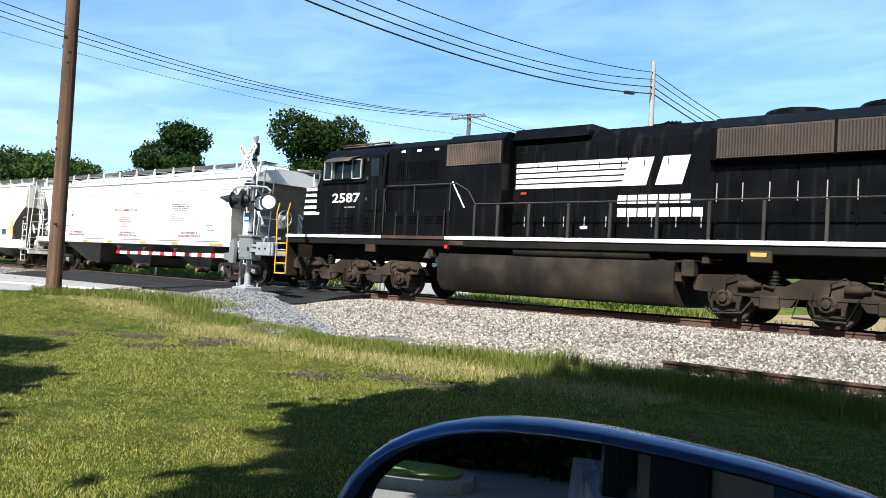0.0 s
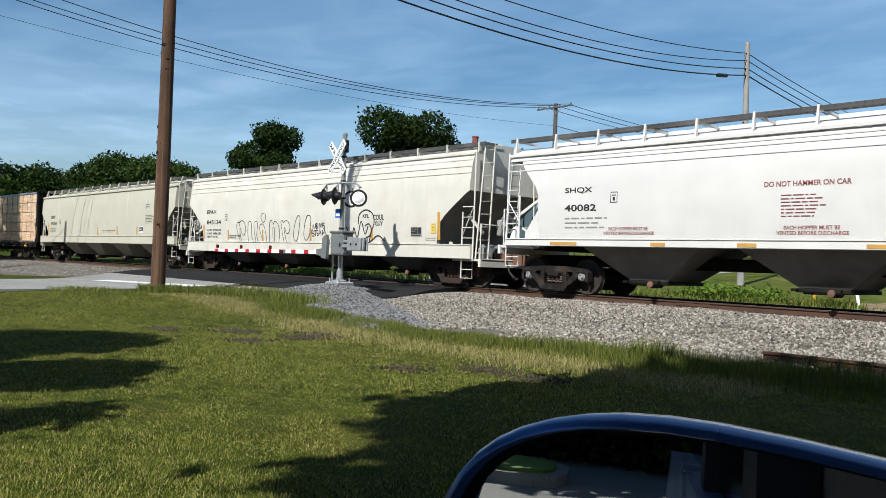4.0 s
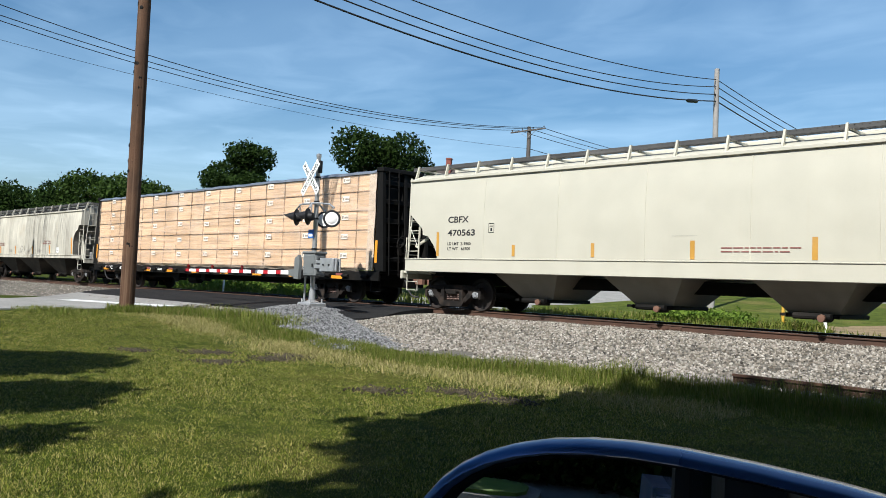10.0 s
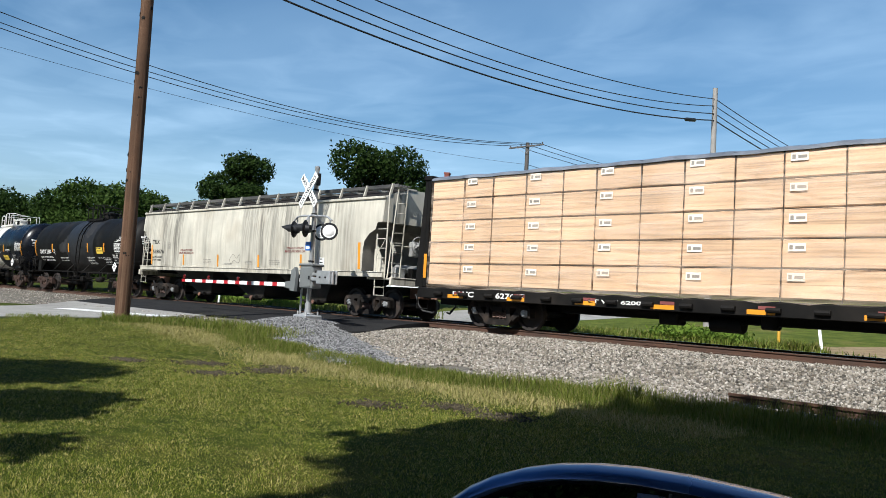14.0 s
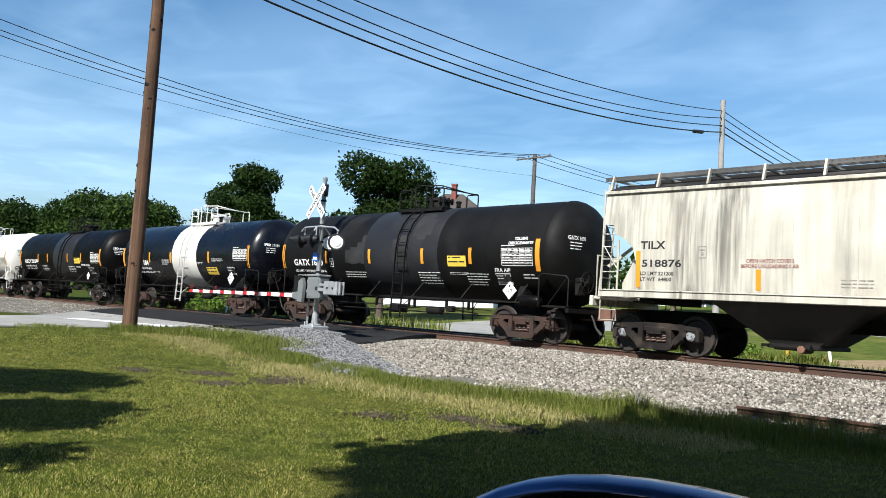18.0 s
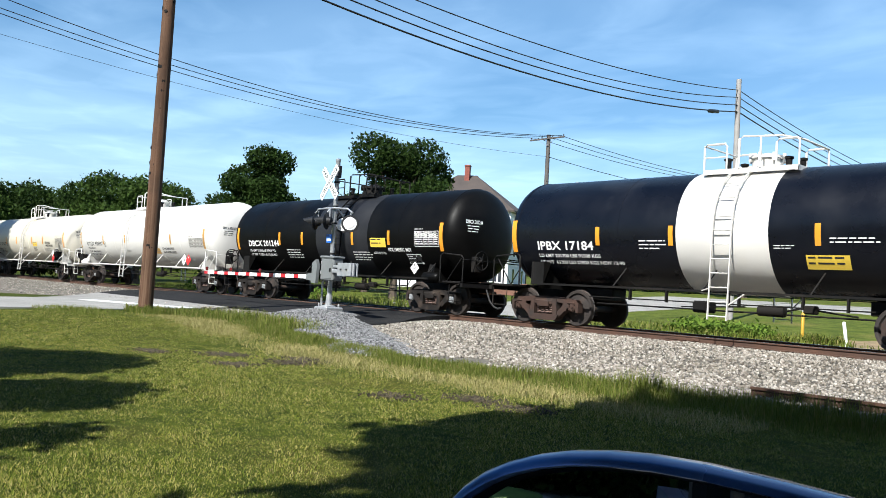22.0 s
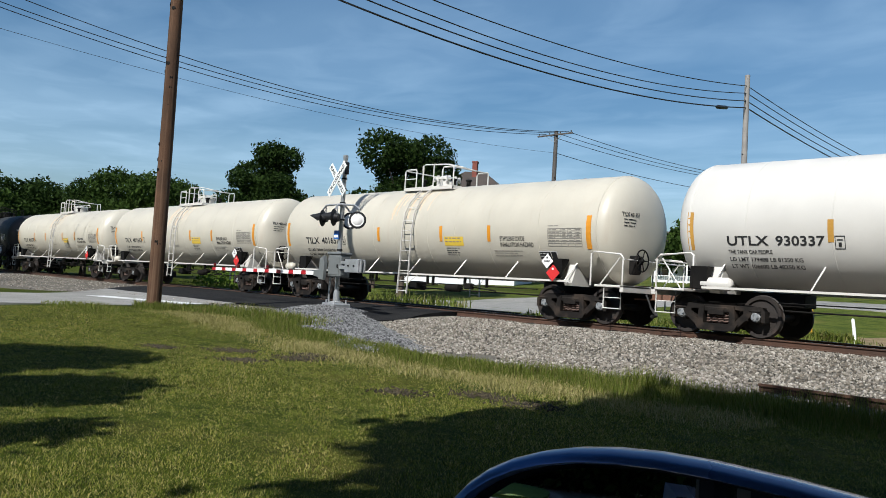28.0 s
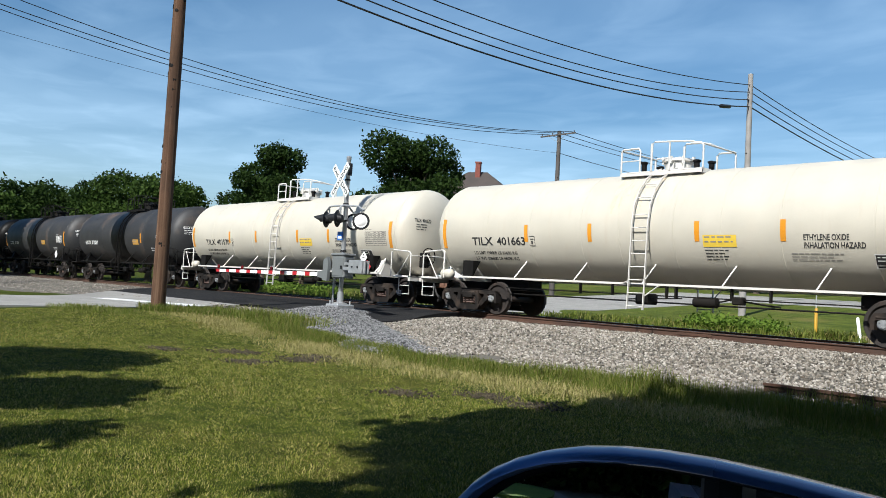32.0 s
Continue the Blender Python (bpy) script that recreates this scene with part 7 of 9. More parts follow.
# sleepers and rails
def sleepers():
    tie = surface("weathered_timber_sleeper", (0.11, 0.085, 0.065), 0.9, var=0.3, scale=4, stain=(0.06, 0.05, 0.045), stain_amount=0.4, each=0.25, bump=0.4)
    track = tagged(new("railway_track"), "railway track of rusty rails on timber sleepers", "railway track", "", "structure")
    me = Geo().box((-0.115, -1.3, -0.18), (0.115, 1.3, 0.0), 0.012).mesh("sleeper", tie, 30)
    plate_me = Geo().box((-0.1, -0.18, 0.0), (0.1, 0.18, 0.02), 0.004).mesh("tie_plate", M_RAIL, 30)
    x = -64.0
    while x < 16:
        if not -36 < x < -18.2:
            s = part("sleeper", me, None, track, at=pose(x, YC, 0.405 + 0.01 * math.sin(x * 7), 0, 0, 0.8 * math.sin(x * 3.1)))
            for dy in (-0.75, 0.75):
                part("tie_plate", plate_me, None, s, at=pose(0, dy, 0))
        x += 0.53
    far = Geo()
    for a, b in ((-180, -64.2), (16, 70)):
        x = a
        while x < b:
            far.box((x - 0.115, YC - 1.3, 0.25), (x + 0.115, YC + 1.3, 0.405))
            x += 0.53
    tagged(part("far_sleepers", far, tie, track), kind="stuff")
    for dy in (-0.7535, 0.7535):
        g = Geo()
        sec = [(-0.07, 0.425), (0.07, 0.425), (0.07, 0.437), (0.012, 0.45), (0.009, 0.528), (0.036, 0.54), (0.037, 0.565), (0.03, 0.5695), (-0.03, 0.5695), (-0.037, 0.565), (-0.036, 0.54), (-0.009, 0.528), (-0.012, 0.45), (-0.07, 0.437)]
        g.prism([(YC + dy + a, b) for a, b in sec], "x", -200, 90)
        part("rail", g, M_RAIL, track, "rusty steel rail with a worn bright head", smooth=25)
        g = Geo()
        g.prism([(YC + dy + a, 0.5697 + b) for a, b in ((-0.026, 0), (-0.02, 0.0015), (0.02, 0.0015), (0.026, 0))], "x", -200, 90)
        part("running_surface", g, M_RAILTOP, track, "bright worn running surface", smooth=0)
        for x in (-31.0, -19.2, -10.2, -1.0):
            g = Geo()
            for s in (-1, 1):
                g.box((x - 0.45, YC + dy + s * 0.012, 0.455), (x + 0.45, YC + dy + s * 0.04, 0.525), 0.006)
                for k in range(4):
                    g.tube([(x - 0.33 + 0.22 * k, YC + dy + s * 0.04, 0.49), (x - 0.33 + 0.22 * k, YC + dy + s * 0.06, 0.49)], 0.016, 6)
            part("joint_bar", g, M_RAIL, track)
    return track


M_RAIL = surface("rusted_rail_steel", (0.07, 0.034, 0.02), 0.85, var=0.35, scale=2, stain=(0.04, 0.027, 0.021), stain_amount=0.4)
M_RAILTOP = surface("worn_railhead", (0.4, 0.38, 0.36), 0.25, metal=0.8, var=0.15)
sleepers()

# an old siding rail surfacing out of the grass
def siding():
    s = thing("siding_rail", "rusty rail of an old siding half sunk in grass", "rail")
    sec = [(-0.07, -0.12), (0.07, -0.12), (0.07, -0.1), (0.01, -0.08), (0.01, 0.0), (0.036, 0.01), (0.036, 0.045), (-0.036, 0.045), (-0.036, 0.01), (-0.01, 0.0), (-0.01, -0.08), (-0.07, -0.1)]
    g = Geo().rings([[(x, 10.98 + dy + a, 0.165 + b) for a, b in sec] for x, dy in ((-5.35, 0.0), (-3.0, -0.02), (1.0, 0.05), (14.0, 0.3))])
    r = part("rail", g, M_RAIL, s, smooth=25)
    for x in (-3.9, -1.6):
        part("joint_bar", Geo().box((x - 0.4, 10.9, 0.09), (x + 0.4, 10.94, 0.15), 0.006), M_RAIL, r)


siding()


# ---- road over the crossing ----
def road_z(x, y):
    if y < YC:
        z = 0.12 + 0.16 * smooth(-6, 8, y) + 0.25 * smooth(8.6, 16.0, y)
    else:
        z = max(0.53 - 0.29 * smooth(20.5, 30, y), ground_z(-24, y) + 0.02)
    return z + 0.006


def road():
    r = tagged(new("road"), "concrete road crossing the railway on dark asphalt", "road", "", "structure")

    def strip(name, y0, y1, left, right, mt, lift=0.0, n=26):
        g = Geo()
        rows = []
        for i in range(n + 1):
            y = y0 + (y1 - y0) * i / n
            a, b = left(y), right(y)
            rows.append([(a + (b - a) * k / 6, y, road_z(0, y) + lift) for k in range(7)])
        g.rings(rows, False, False)
        low = [[(p[0], p[1], p[2] - 0.3) for p in row] for row in (rows[0], rows[-1])]
        g.rings([rows[0], low[0]], False, False)
        g.rings([[row[0] for row in rows], [(row[0][0], row[0][1], row[0][2] - 0.3) for row in rows]], False, False)
        g.rings([[row[-1] for row in rows], [(row[-1][0], row[-1][1], row[-1][2] - 0.3) for row in rows]], False, False)
        return part(name, g.mesh(name, mt, 40), None, r)
    left = lambda y: -27.2 - 7.5 * smooth(7, 16, y) - 5.0 * smooth(24, 44, y)
    right = lambda y: -20.9 - 1.2 * smooth(6, 13, y) + 1.8 * smooth(18, 24, y) - 8.2 * smooth(23, 37, y)
    for i in range(9):
        y0 = -53.4 + i * 7.3
        y1 = min(y0 + 7.29, 12.3)
        strip("road_slab", y0, y1 - 0.01, left, right, G_CONCRETE, n=8)
    strip("crossing_asphalt", 12.3, 17.3, left, right, G_ASPHALT, 0.004, 16)
    # the asphalt spreads beside the crossing and runs down behind the signal
    rows = []
    for i in range(15):
        y = 12.6 + 4.7 * i / 14
        a, b = right(y), -17.2 - 0.25 * max(0.0, y - 14.2) + 0.12 * math.sin(y * 2.3)
        rows.append([(a + (b - a) * k / 8, y, road_z(0, y) + 0.004 - (k / 8) ** 2 * 0.2 * (1 - smooth(14.6, 17.0, y))) for k in range(9)])
    g = Geo().rings(rows, False, False)
    for line in ([row[-1] for row in rows], rows[0], rows[-1]):
        g.rings([line, [(p[0], p[1], p[2] - 0.3) for p in line]], False, False)
    part("asphalt_apron", g.mesh("asphalt_apron", G_ASPHALT, 40), None, r)
    strip("crossing_asphalt", 17.52, 18.82, left, right, G_ASPHALT, 0.004, 8)
    strip("crossing_asphalt", 19.04, 23.0, left, right, G_ASPHALT, 0.004, 12)
    for i in range(6):
        y0 = 23.0 + i * 7.0
        strip("road_slab", y0 + 0.01, y0 + 7.0, left, right, G_CONCRETE, n=6)
    # painted marks and tar seams
    g = Geo()
    g.add([(-26.6, 9.6, road_z(0, 9.6) + 0.005), (-21.9, 10.6, road_z(0, 10.6) + 0.005), (-21.9, 11.2, road_z(0, 11.2) + 0.005), (-26.6, 10.2, road_z(0, 10.2) + 0.005)], [(0, 1, 2, 3)])
    part("stop_line", g.mesh("stop_line", surface("worn_road_paint", (0.72, 0.72, 0.7), 0.7, var=0.15, stain=(0.45, 0.44, 0.4), stain_amount=0.4), 0, False), None, r, "worn white stop line")
    return r


road()


def crossroad():
    """The street that runs along the far slope."""
    r = tagged(new("far_road"), "pale concrete street on the slope beyond the railway", "road", "", "structure")
    for i in range(16):
        x = -28.0 + i * 6.0
        g = Geo()
        rows = [[(x + 0.01 + 5.98 * k, y, ground_z(-20, y) + 0.05) for k in (0, 0.5, 1)] for y in (55.0, 58.0, 61.0, 64.0)]
        g.rings(rows, False, False)
        g.rings([rows[0], [(p[0], p[1], p[2] - 0.3) for p in rows[0]]], False, False)
        part("road_slab", g.mesh("road_slab", G_CONCRETE, 40), None, r)
    sheet("verge", steps((-16, 40, 1.2)), steps((24.6, 44, 0.8)), lambda x, y: ground_z(x, y) + 0.035 - 0.06 * (1 - smooth(24.6, 26, y)) - 0.08 * smooth(38, 44, y) - 0.08 * (1 - smooth(-16, -12.5, x)) + 0.03 * noise.noise((x, y, 7)), G_DIRT, label="dry brown grass verge behind the track", category="ground")


crossroad()


# ---- gravel mound round the signal ----
def mound_z(x, y):
    """A heap at the signal's foot that trails off along the verge."""
    d = math.hypot((x + 19.3) / (2.0 if x < -19.3 else 1.8), (y - 13.9 + 0.25 * (x + 19.3)) / 1.7)
    heap = 0.2 * (1 - smooth(0.2, 1.3, d))
    k = max(0.0, min(1.0, ((x + 19.0) * 7.0 - (y - 13.6) * 3.7) / 62.7))
    off = math.hypot(x + 19.0 - 7.0 * k, y - 13.6 + 3.7 * k) / (1.5 - 0.6 * k)
    tail = (0.16 * (1 - k) ** 1.2 + 0.07) * (1 - smooth(0.15, 1.15, off))
    return max(heap, tail) + 0.035 * noise.noise((x * 2, y * 2, 1)) - 0.3 * smooth(0.95, 1.3, min(d * 0.9, off)) + ground_z(x, y) * 0.95


sheet("gravel_mound", steps((-22.6, -10.6, 0.18)), steps((8.6, 16.3, 0.18)), mound_z, G_MOUND, label="mound of fresh grey gravel at the signal foot", category="gravel")


def stones(name, n, place, material, lo, hi, label, seed):
    """Loose stones as one joined mesh: squashed, tumbled octahedra with cut corners."""
    rnd = np.random.RandomState(seed)
    base = np.array([(1, 0, 0), (-1, 0, 0), (0, 1, 0), (0, -1, 0), (0, 0, 1), (0, 0, -1)], float)
    tri = np.array([(0, 2, 4), (2, 1, 4), (1, 3, 4), (3, 0, 4), (2, 0, 5), (1, 2, 5), (3, 1, 5), (0, 3, 5)])
    pts = place(rnd, n)
    n = len(pts)
    q = rnd.normal(size=(n, 4))
    q /= np.linalg.norm(q, axis=1)[:, None]
    w, x, y, z = q.T
    rot = np.array([[1 - 2 * (y * y + z * z), 2 * (x * y - z * w), 2 * (x * z + y * w)], [2 * (x * y + z * w), 1 - 2 * (x * x + z * z), 2 * (y * z - x * w)], [2 * (x * z - y * w), 2 * (y * z + x * w), 1 - 2 * (x * x + y * y)]]).transpose(2, 0, 1)
    size = rnd.uniform(lo, hi, (n, 1, 1)) * rnd.uniform(0.6, 1.25, (n, 6, 1))
    v = np.einsum("nij,nkj->nki", rot, base[None] * size) + pts[:, None, :]
    f = (tri[None] + (np.arange(n) * 6)[:, None, None]).reshape(-1, 3)
    me = bpy.data.meshes.new(name)
    me.vertices.add(n * 6)
    me.vertices.foreach_set("co", v.ravel())
    me.loops.add(len(f) * 3)
    me.loops.foreach_set("vertex_index", f.ravel())
    me.polygons.add(len(f))
    me.polygons.foreach_set("loop_start", np.arange(len(f)) * 3)
    me.update(calc_edges=True)
    me.materials.append(material)
    return tagged(new(name, me), label, "stones", "", "stuff")


def stone_material(name, cols):
    m = bpy.data.materials.new(name)
    m.use_nodes = True
    n, l = m.node_tree.nodes, m.node_tree.links
    b = n["Principled BSDF"]
    b.inputs["Roughness"].default_value = 0.9
    g = n.new("ShaderNodeNewGeometry")
    r = n.new("ShaderNodeValToRGB")
    r.color_ramp.elements[0].color, r.color_ramp.elements[1].color = (*cols[0], 1), (*cols[-1], 1)
    for i, c in enumerate(cols[1:-1]):
        r.color_ramp.elements.new((i + 1) / (len(cols) - 1)).color = (*c, 1)
    l.new(g.outputs["Random Per Island"], r.inputs[0])
    l.new(r.outputs[0], b.inputs["Base Color"])
    return m


S_BALLAST = stone_material("ballast_stones", ((0.03, 0.027, 0.022), (0.2, 0.175, 0.14), (0.31, 0.28, 0.235), (0.11, 0.09, 0.068), (0.46, 0.425, 0.37), (0.05, 0.045, 0.038)))
S_MOUND = stone_material("mound_stones", ((0.03, 0.03, 0.031), (0.13, 0.13, 0.132), (0.25, 0.25, 0.25), (0.07, 0.07, 0.071)))


def on_ballast(rnd, n):
    x = rnd.uniform(-62, 8, n)
    near = rnd.uniform(0, 1, n) < 0.75
    x = np.where(near, rnd.uniform(-22, 2, n), x)
    y = rnd.uniform(10.0, 20.2, n)
    keep = ~((x > -36) & (x < -17.3) & (y > 12)) & ~((x < -13) & (y < 11.4)) & (y > 10.3 + 0.4 * np.sin(x * 1.7) + 0.25 * np.sin(x * 4.1))
    x, y = x[keep], y[keep]
    return np.array([(a, b, ballast_z(a, b) + 0.012) for a, b in zip(x, y)])


def on_mound(rnd, n):
    x, y = rnd.uniform(-22.2, -10.8, n), rnd.uniform(8.8, 16.0, n)
    out = [(a, b, mound_z(a, b) + 0.012) for a, b in zip(x, y)]
    return np.array([p for p in out if p[2] > max(ground_z(p[0], p[1]), ballast_z(p[0], p[1]) if p[0] > -17 and p[1] > 11.6 else -1) + 0.012])


stones("ballast_stones", 84000, on_ballast, S_BALLAST, 0.014, 0.04, "loose pale ballast stones", 1)
stones("gravel_stones", 38000, on_mound, S_MOUND, 0.018, 0.042, "loose grey gravel stones", 2)


# ---- grass ----
def blades(name, n, place, material, label, seed, width=0.006):
    """Blades as bent two-piece strips: place gives x, y, z, height, lean."""
    rnd = np.random.RandomState(seed)
    p = place(rnd, n)
    n = len(p)
    a = rnd.uniform(0, 2 * np.pi, n)
    d = np.stack([np.cos(a), np.sin(a), 0 * a], 1)
    s = np.stack([-np.sin(a), np.cos(a), 0 * a], 1)
    h, lean = p[:, 3:4], p[:, 4:5]
    w = width * rnd.uniform(0.7, 1.5, (n, 1)) * p[:, 5:6]
    b = p[:, :3]
    up = np.array([[0, 0, 1.0]])
    m = b + up * h * 0.55 + d * h * lean * 0.3
    t = b + up * h * (1 - 0.25 * lean) + d * h * lean
    v = np.stack([b - s * w, b + s * w, m + s * w * 0.8, m - s * w * 0.8, t], 1)
    k = (np.arange(n) * 5)[:, None]
    loops = np.concatenate([k + np.array([[0, 1, 2, 3]]), k + np.array([[3, 2, 4]])], 1)
    me = bpy.data.meshes.new(name)
    me.vertices.add(n * 5)
    me.vertices.foreach_set("co", v.ravel())
    me.loops.add(n * 7)
    me.loops.foreach_set("vertex_index", loops.ravel())
    me.polygons.add(n * 2)
    st = np.empty(n * 2, int)
    st[0::2], st[1::2] = np.arange(n) * 7, np.arange(n) * 7 + 4
    me.polygons.foreach_set("loop_start", st)
    me.update(calc_edges=True)
    me.materials.append(material)
    return tagged(new(name, me), label, "grass", "", "stuff")


def leaf_material(name, cols, through=0.35, rough=0.5):
    m = stone_material(name, cols)
    n, l = m.node_tree.nodes, m.node_tree.links
    b = n["Principled BSDF"]
    b.inputs["Roughness"].default_value, b.inputs["Specular IOR Level"].default_value = rough, 0.04
    tr = n.new("ShaderNodeBsdfTranslucent")
    mx = n.new("ShaderNodeMixShader")
    mx.inputs[0].default_value = through
    l.new(b.inputs["Base Color"].links[0].from_socket, tr.inputs[0])
    l.new(b.outputs[0], mx.inputs[1])
    l.new(tr.outputs[0], mx.inputs[2])
    l.new(mx.outputs[0], n["Material Output"].inputs[0])
    return m


L_LAWN = leaf_material("lawn_blades", ((0.03, 0.048, 0.007), (0.128, 0.166, 0.021), (0.27, 0.275, 0.054), (0.062, 0.092, 0.012), (0.26, 0.245, 0.054), (0.46, 0.39, 0.165), (0.17, 0.2, 0.032)), 0.3)
L_TALL = leaf_material("tall_grass_blades", ((0.07, 0.1, 0.016), (0.13, 0.165, 0.03), (0.19, 0.205, 0.045), (0.1, 0.135, 0.02), (0.29, 0.25, 0.1)), 0.35)
L_DRY = leaf_material("dry_grass_blades", ((0.42, 0.34, 0.16), (0.3, 0.27, 0.1), (0.2, 0.21, 0.05), (0.5, 0.41, 0.22)), 0.3)


BARE = ((-12.4, 6.9, 0.4), (-10.9, 6.25, 0.34), (-11.0, 7.3, 0.42), (-11.35, 7.8, 0.3), (-12.9, 5.9, 0.22), (-7.35, 6.3, 0.22), (-6.9, 7.15, 0.32), (-6.1, 7.1, 0.3))

def on_bare(rnd, n):
    out = []
    for u, v, k in BARE:
        for _ in range(int(n * k)):
            a, d = rnd.uniform(0, 6.283), k * rnd.uniform() ** 0.6
            x, y = u + d * math.cos(a) + 0.15 * rnd.normal(), v + d * math.sin(a) * 0.8 + 0.12 * rnd.normal()
            out.append((x, y, ground_z(x, y) + 0.008))
    return np.array(out)


stones("soil_clods", 900, on_bare, stone_material("soil_clods", ((0.012, 0.008, 0.004), (0.04, 0.028, 0.014), (0.09, 0.07, 0.04), (0.025, 0.019, 0.009))), 0.008, 0.026, "dark crumbs of soil in the lawn", 9)


def verge_y(x):
    """Where the mown lawn ends and the tall grass begins."""
    wave = np.sin if isinstance(x, np.ndarray) else math.sin
    return 8.7 + 0.9 * smooth(-11, -16, x) + 0.14 * wave(x * 1.3) + 0.07 * wave(x * 3.7)


def turf(name, n, material, label, seed):
    """Mown blades, each one slender triangle, over the whole near lawn."""
    rnd = np.random.RandomState(seed)
    r = 2.0 + 21 * rnd.uniform(0, 1, n) ** 1.25
    a = np.radians(rnd.uniform(8, 84, n))
    x, y = -np.sin(a) * r, np.cos(a) * r
    bare = np.zeros(n)
    for u, v, k in BARE:
        bare = np.maximum(bare, 1.2 - np.hypot((x - u) / k, (y - v) / (k * 0.8)))
    thin = 0.25 + 0.45 * ripple(x, y, 5.3, 0.7) + rnd.uniform(-0.2, 0.5, n)
    keep = (y < verge_y(x) + 0.7) & (x > -20.4) & (y < 10.9) & (bare < thin + 0.25)
    x, y, r = x[keep], y[keep], r[keep]
    n = len(x)
    z = ground_z(x, y) - 0.004
    tall = np.clip(0.85 + 0.3 * ripple(x, y, 1.1, 2.0) + 0.25 * ripple(x, y, 4.7, 1.0) + 0.2 * ripple(x, y, 13.0, 3.0), 0.45, 1.6)
    h = (0.013 + 0.019 * rnd.uniform(0, 1, n) ** 1.5) * tall
    w = 0.0023 * rnd.uniform(0.7, 1.5, n) * (0.7 + r * 0.13)
    a, lean = rnd.uniform(0, 2 * np.pi, n), rnd.uniform(0.2, 1.5, n)
    c, s = np.cos(a), np.sin(a)
    v = np.empty((n, 3, 3))
    v[:, 0] = np.stack([x + s * w, y - c * w, z], 1)
    v[:, 1] = np.stack([x - s * w, y + c * w, z], 1)
    v[:, 2] = np.stack([x + c * h * lean, y + s * h * lean, z + h], 1)
    me = bpy.data.meshes.new(name)
    me.vertices.add(n * 3)
    me.vertices.foreach_set("co", v.ravel())
    me.loops.add(n * 3)
    me.loops.foreach_set("vertex_index", np.arange(n * 3))
    me.polygons.add(n)
    me.polygons.foreach_set("loop_start", np.arange(n) * 3)
    me.update(calc_edges=True)
    me.materials.append(material)
    return tagged(new(name, me), label, "grass", "", "stuff")


def in_verge(rnd, n):
    out = []
    for x in rnd.uniform(-18.6, -1.0, n):
        y0 = verge_y(x)
        wide = 1.25 + 0.5 * smooth(-8.4, -7.4, x) + 0.2 * smooth(-10.5, -14, x)
        b = y0 + wide * rnd.beta(1.6, 1.8) + rnd.normal(0, 0.14)
        if rnd.uniform() > 0.72 + 0.5 * ripple(x, b, 2.1, 1.0):
            continue
        edge = 1 - abs((b - y0) / wide - 0.5) * 1.2
        h = (0.06 + 0.3 * rnd.uniform() ** 2.0) * (0.8 + 0.45 * ripple(x, b, 3.1, 0.5)) * max(0.35, edge) * (0.85 + 0.35 * smooth(-8, -6, x)) * smooth(-19.2, -16.0, x) ** 0.7
        out.append((x, b, max(ground_z(x, b), ballast_z(x, b) - 0.03 if b > 11.6 else -1) - 0.01, h, rnd.uniform(0.1, 0.7), 1.0))
    return np.array(out)


def dry_edge(rnd, n):
    out = []
    for x in rnd.uniform(-19.5, -4, n):
        b = verge_y(x) + rnd.normal(-0.3, 0.45)
        if rnd.uniform() < 0.6 + 0.5 * ripple(x, b, 1.3, 3.0):
            out.append((x, b, ground_z(x, b) - 0.01, 0.03 + 0.09 * rnd.uniform() ** 1.6, rnd.uniform(0.3, 1.4), 0.8))
    return np.array(out)


def tufts(spots):
    def put(rnd, n):
        out = []
        for x0, y0, r, h in spots:
            for _ in range(n // len(spots)):
                a, d = rnd.uniform(0, 6.283), r * rnd.uniform() ** 0.7
                x, y = x0 + d * math.cos(a), y0 + d * math.sin(a) * 0.6
                out.append((x, y, ground_z(x, y), h * (0.25 + 1.1 * rnd.uniform() ** 2), rnd.uniform(0.1, 0.9), 1.1))
        return np.array(out)
    return put


turf("lawn_grass", 940000, L_LAWN, "short mown lawn grass", 3)
blades("tall_grass", 130000, in_verge, L_TALL, "tall green grass along the ballast", 4, 0.0036)
blades("dry_grass", 52000, dry_edge, L_DRY, "straw-coloured dry grass fringe", 5, 0.004)
blades("weeds", 14000, tufts(((-20.4, 9.1, 0.8, 0.2), (-18.6, 10.9, 1.6, 0.24), (-17.3, 11.3, 1.5, 0.26), (-19.7, 10.0, 1.2, 0.16), (-20.3, 7.4, 1.6, 0.09))), L_TALL, "weeds round the pole foot", 6, 0.0045)
def far_verge(rnd, n):
    x, y = rnd.uniform(-45, 4, n), 20.9 + 9.5 * rnd.beta(1.2, 1.6, n)
    return np.array([(a, b, ground_z(a, b), 0.1 + 0.22 * rnd.uniform(), rnd.uniform(0.1, 0.8), 1.2) for a, b in zip(x, y) if not -37 < a < -20 and rnd.uniform() < (0.6 + 0.6 * ripple(a, b, 0.7, 2.0)) * (1 - 0.85 * smooth(-15, -12, a))])


blades("far_verge_grass", 30000, far_verge, L_TALL, "rough green grass on the far side of the track", 8, 0.014)
blades("far_weeds", 14000, tufts(((-15.0, 28.0, 2.4, 0.35), (-11.0, 26.6, 1.2, 0.4), (-30, 23.0, 6.0, 0.5), (-38, 22.5, 5.0, 0.55), (-46, 22.0, 5.0, 0.5), (-17.5, 24.5, 1.8, 0.3))), L_TALL, "weeds beyond the track", 7, 0.016)


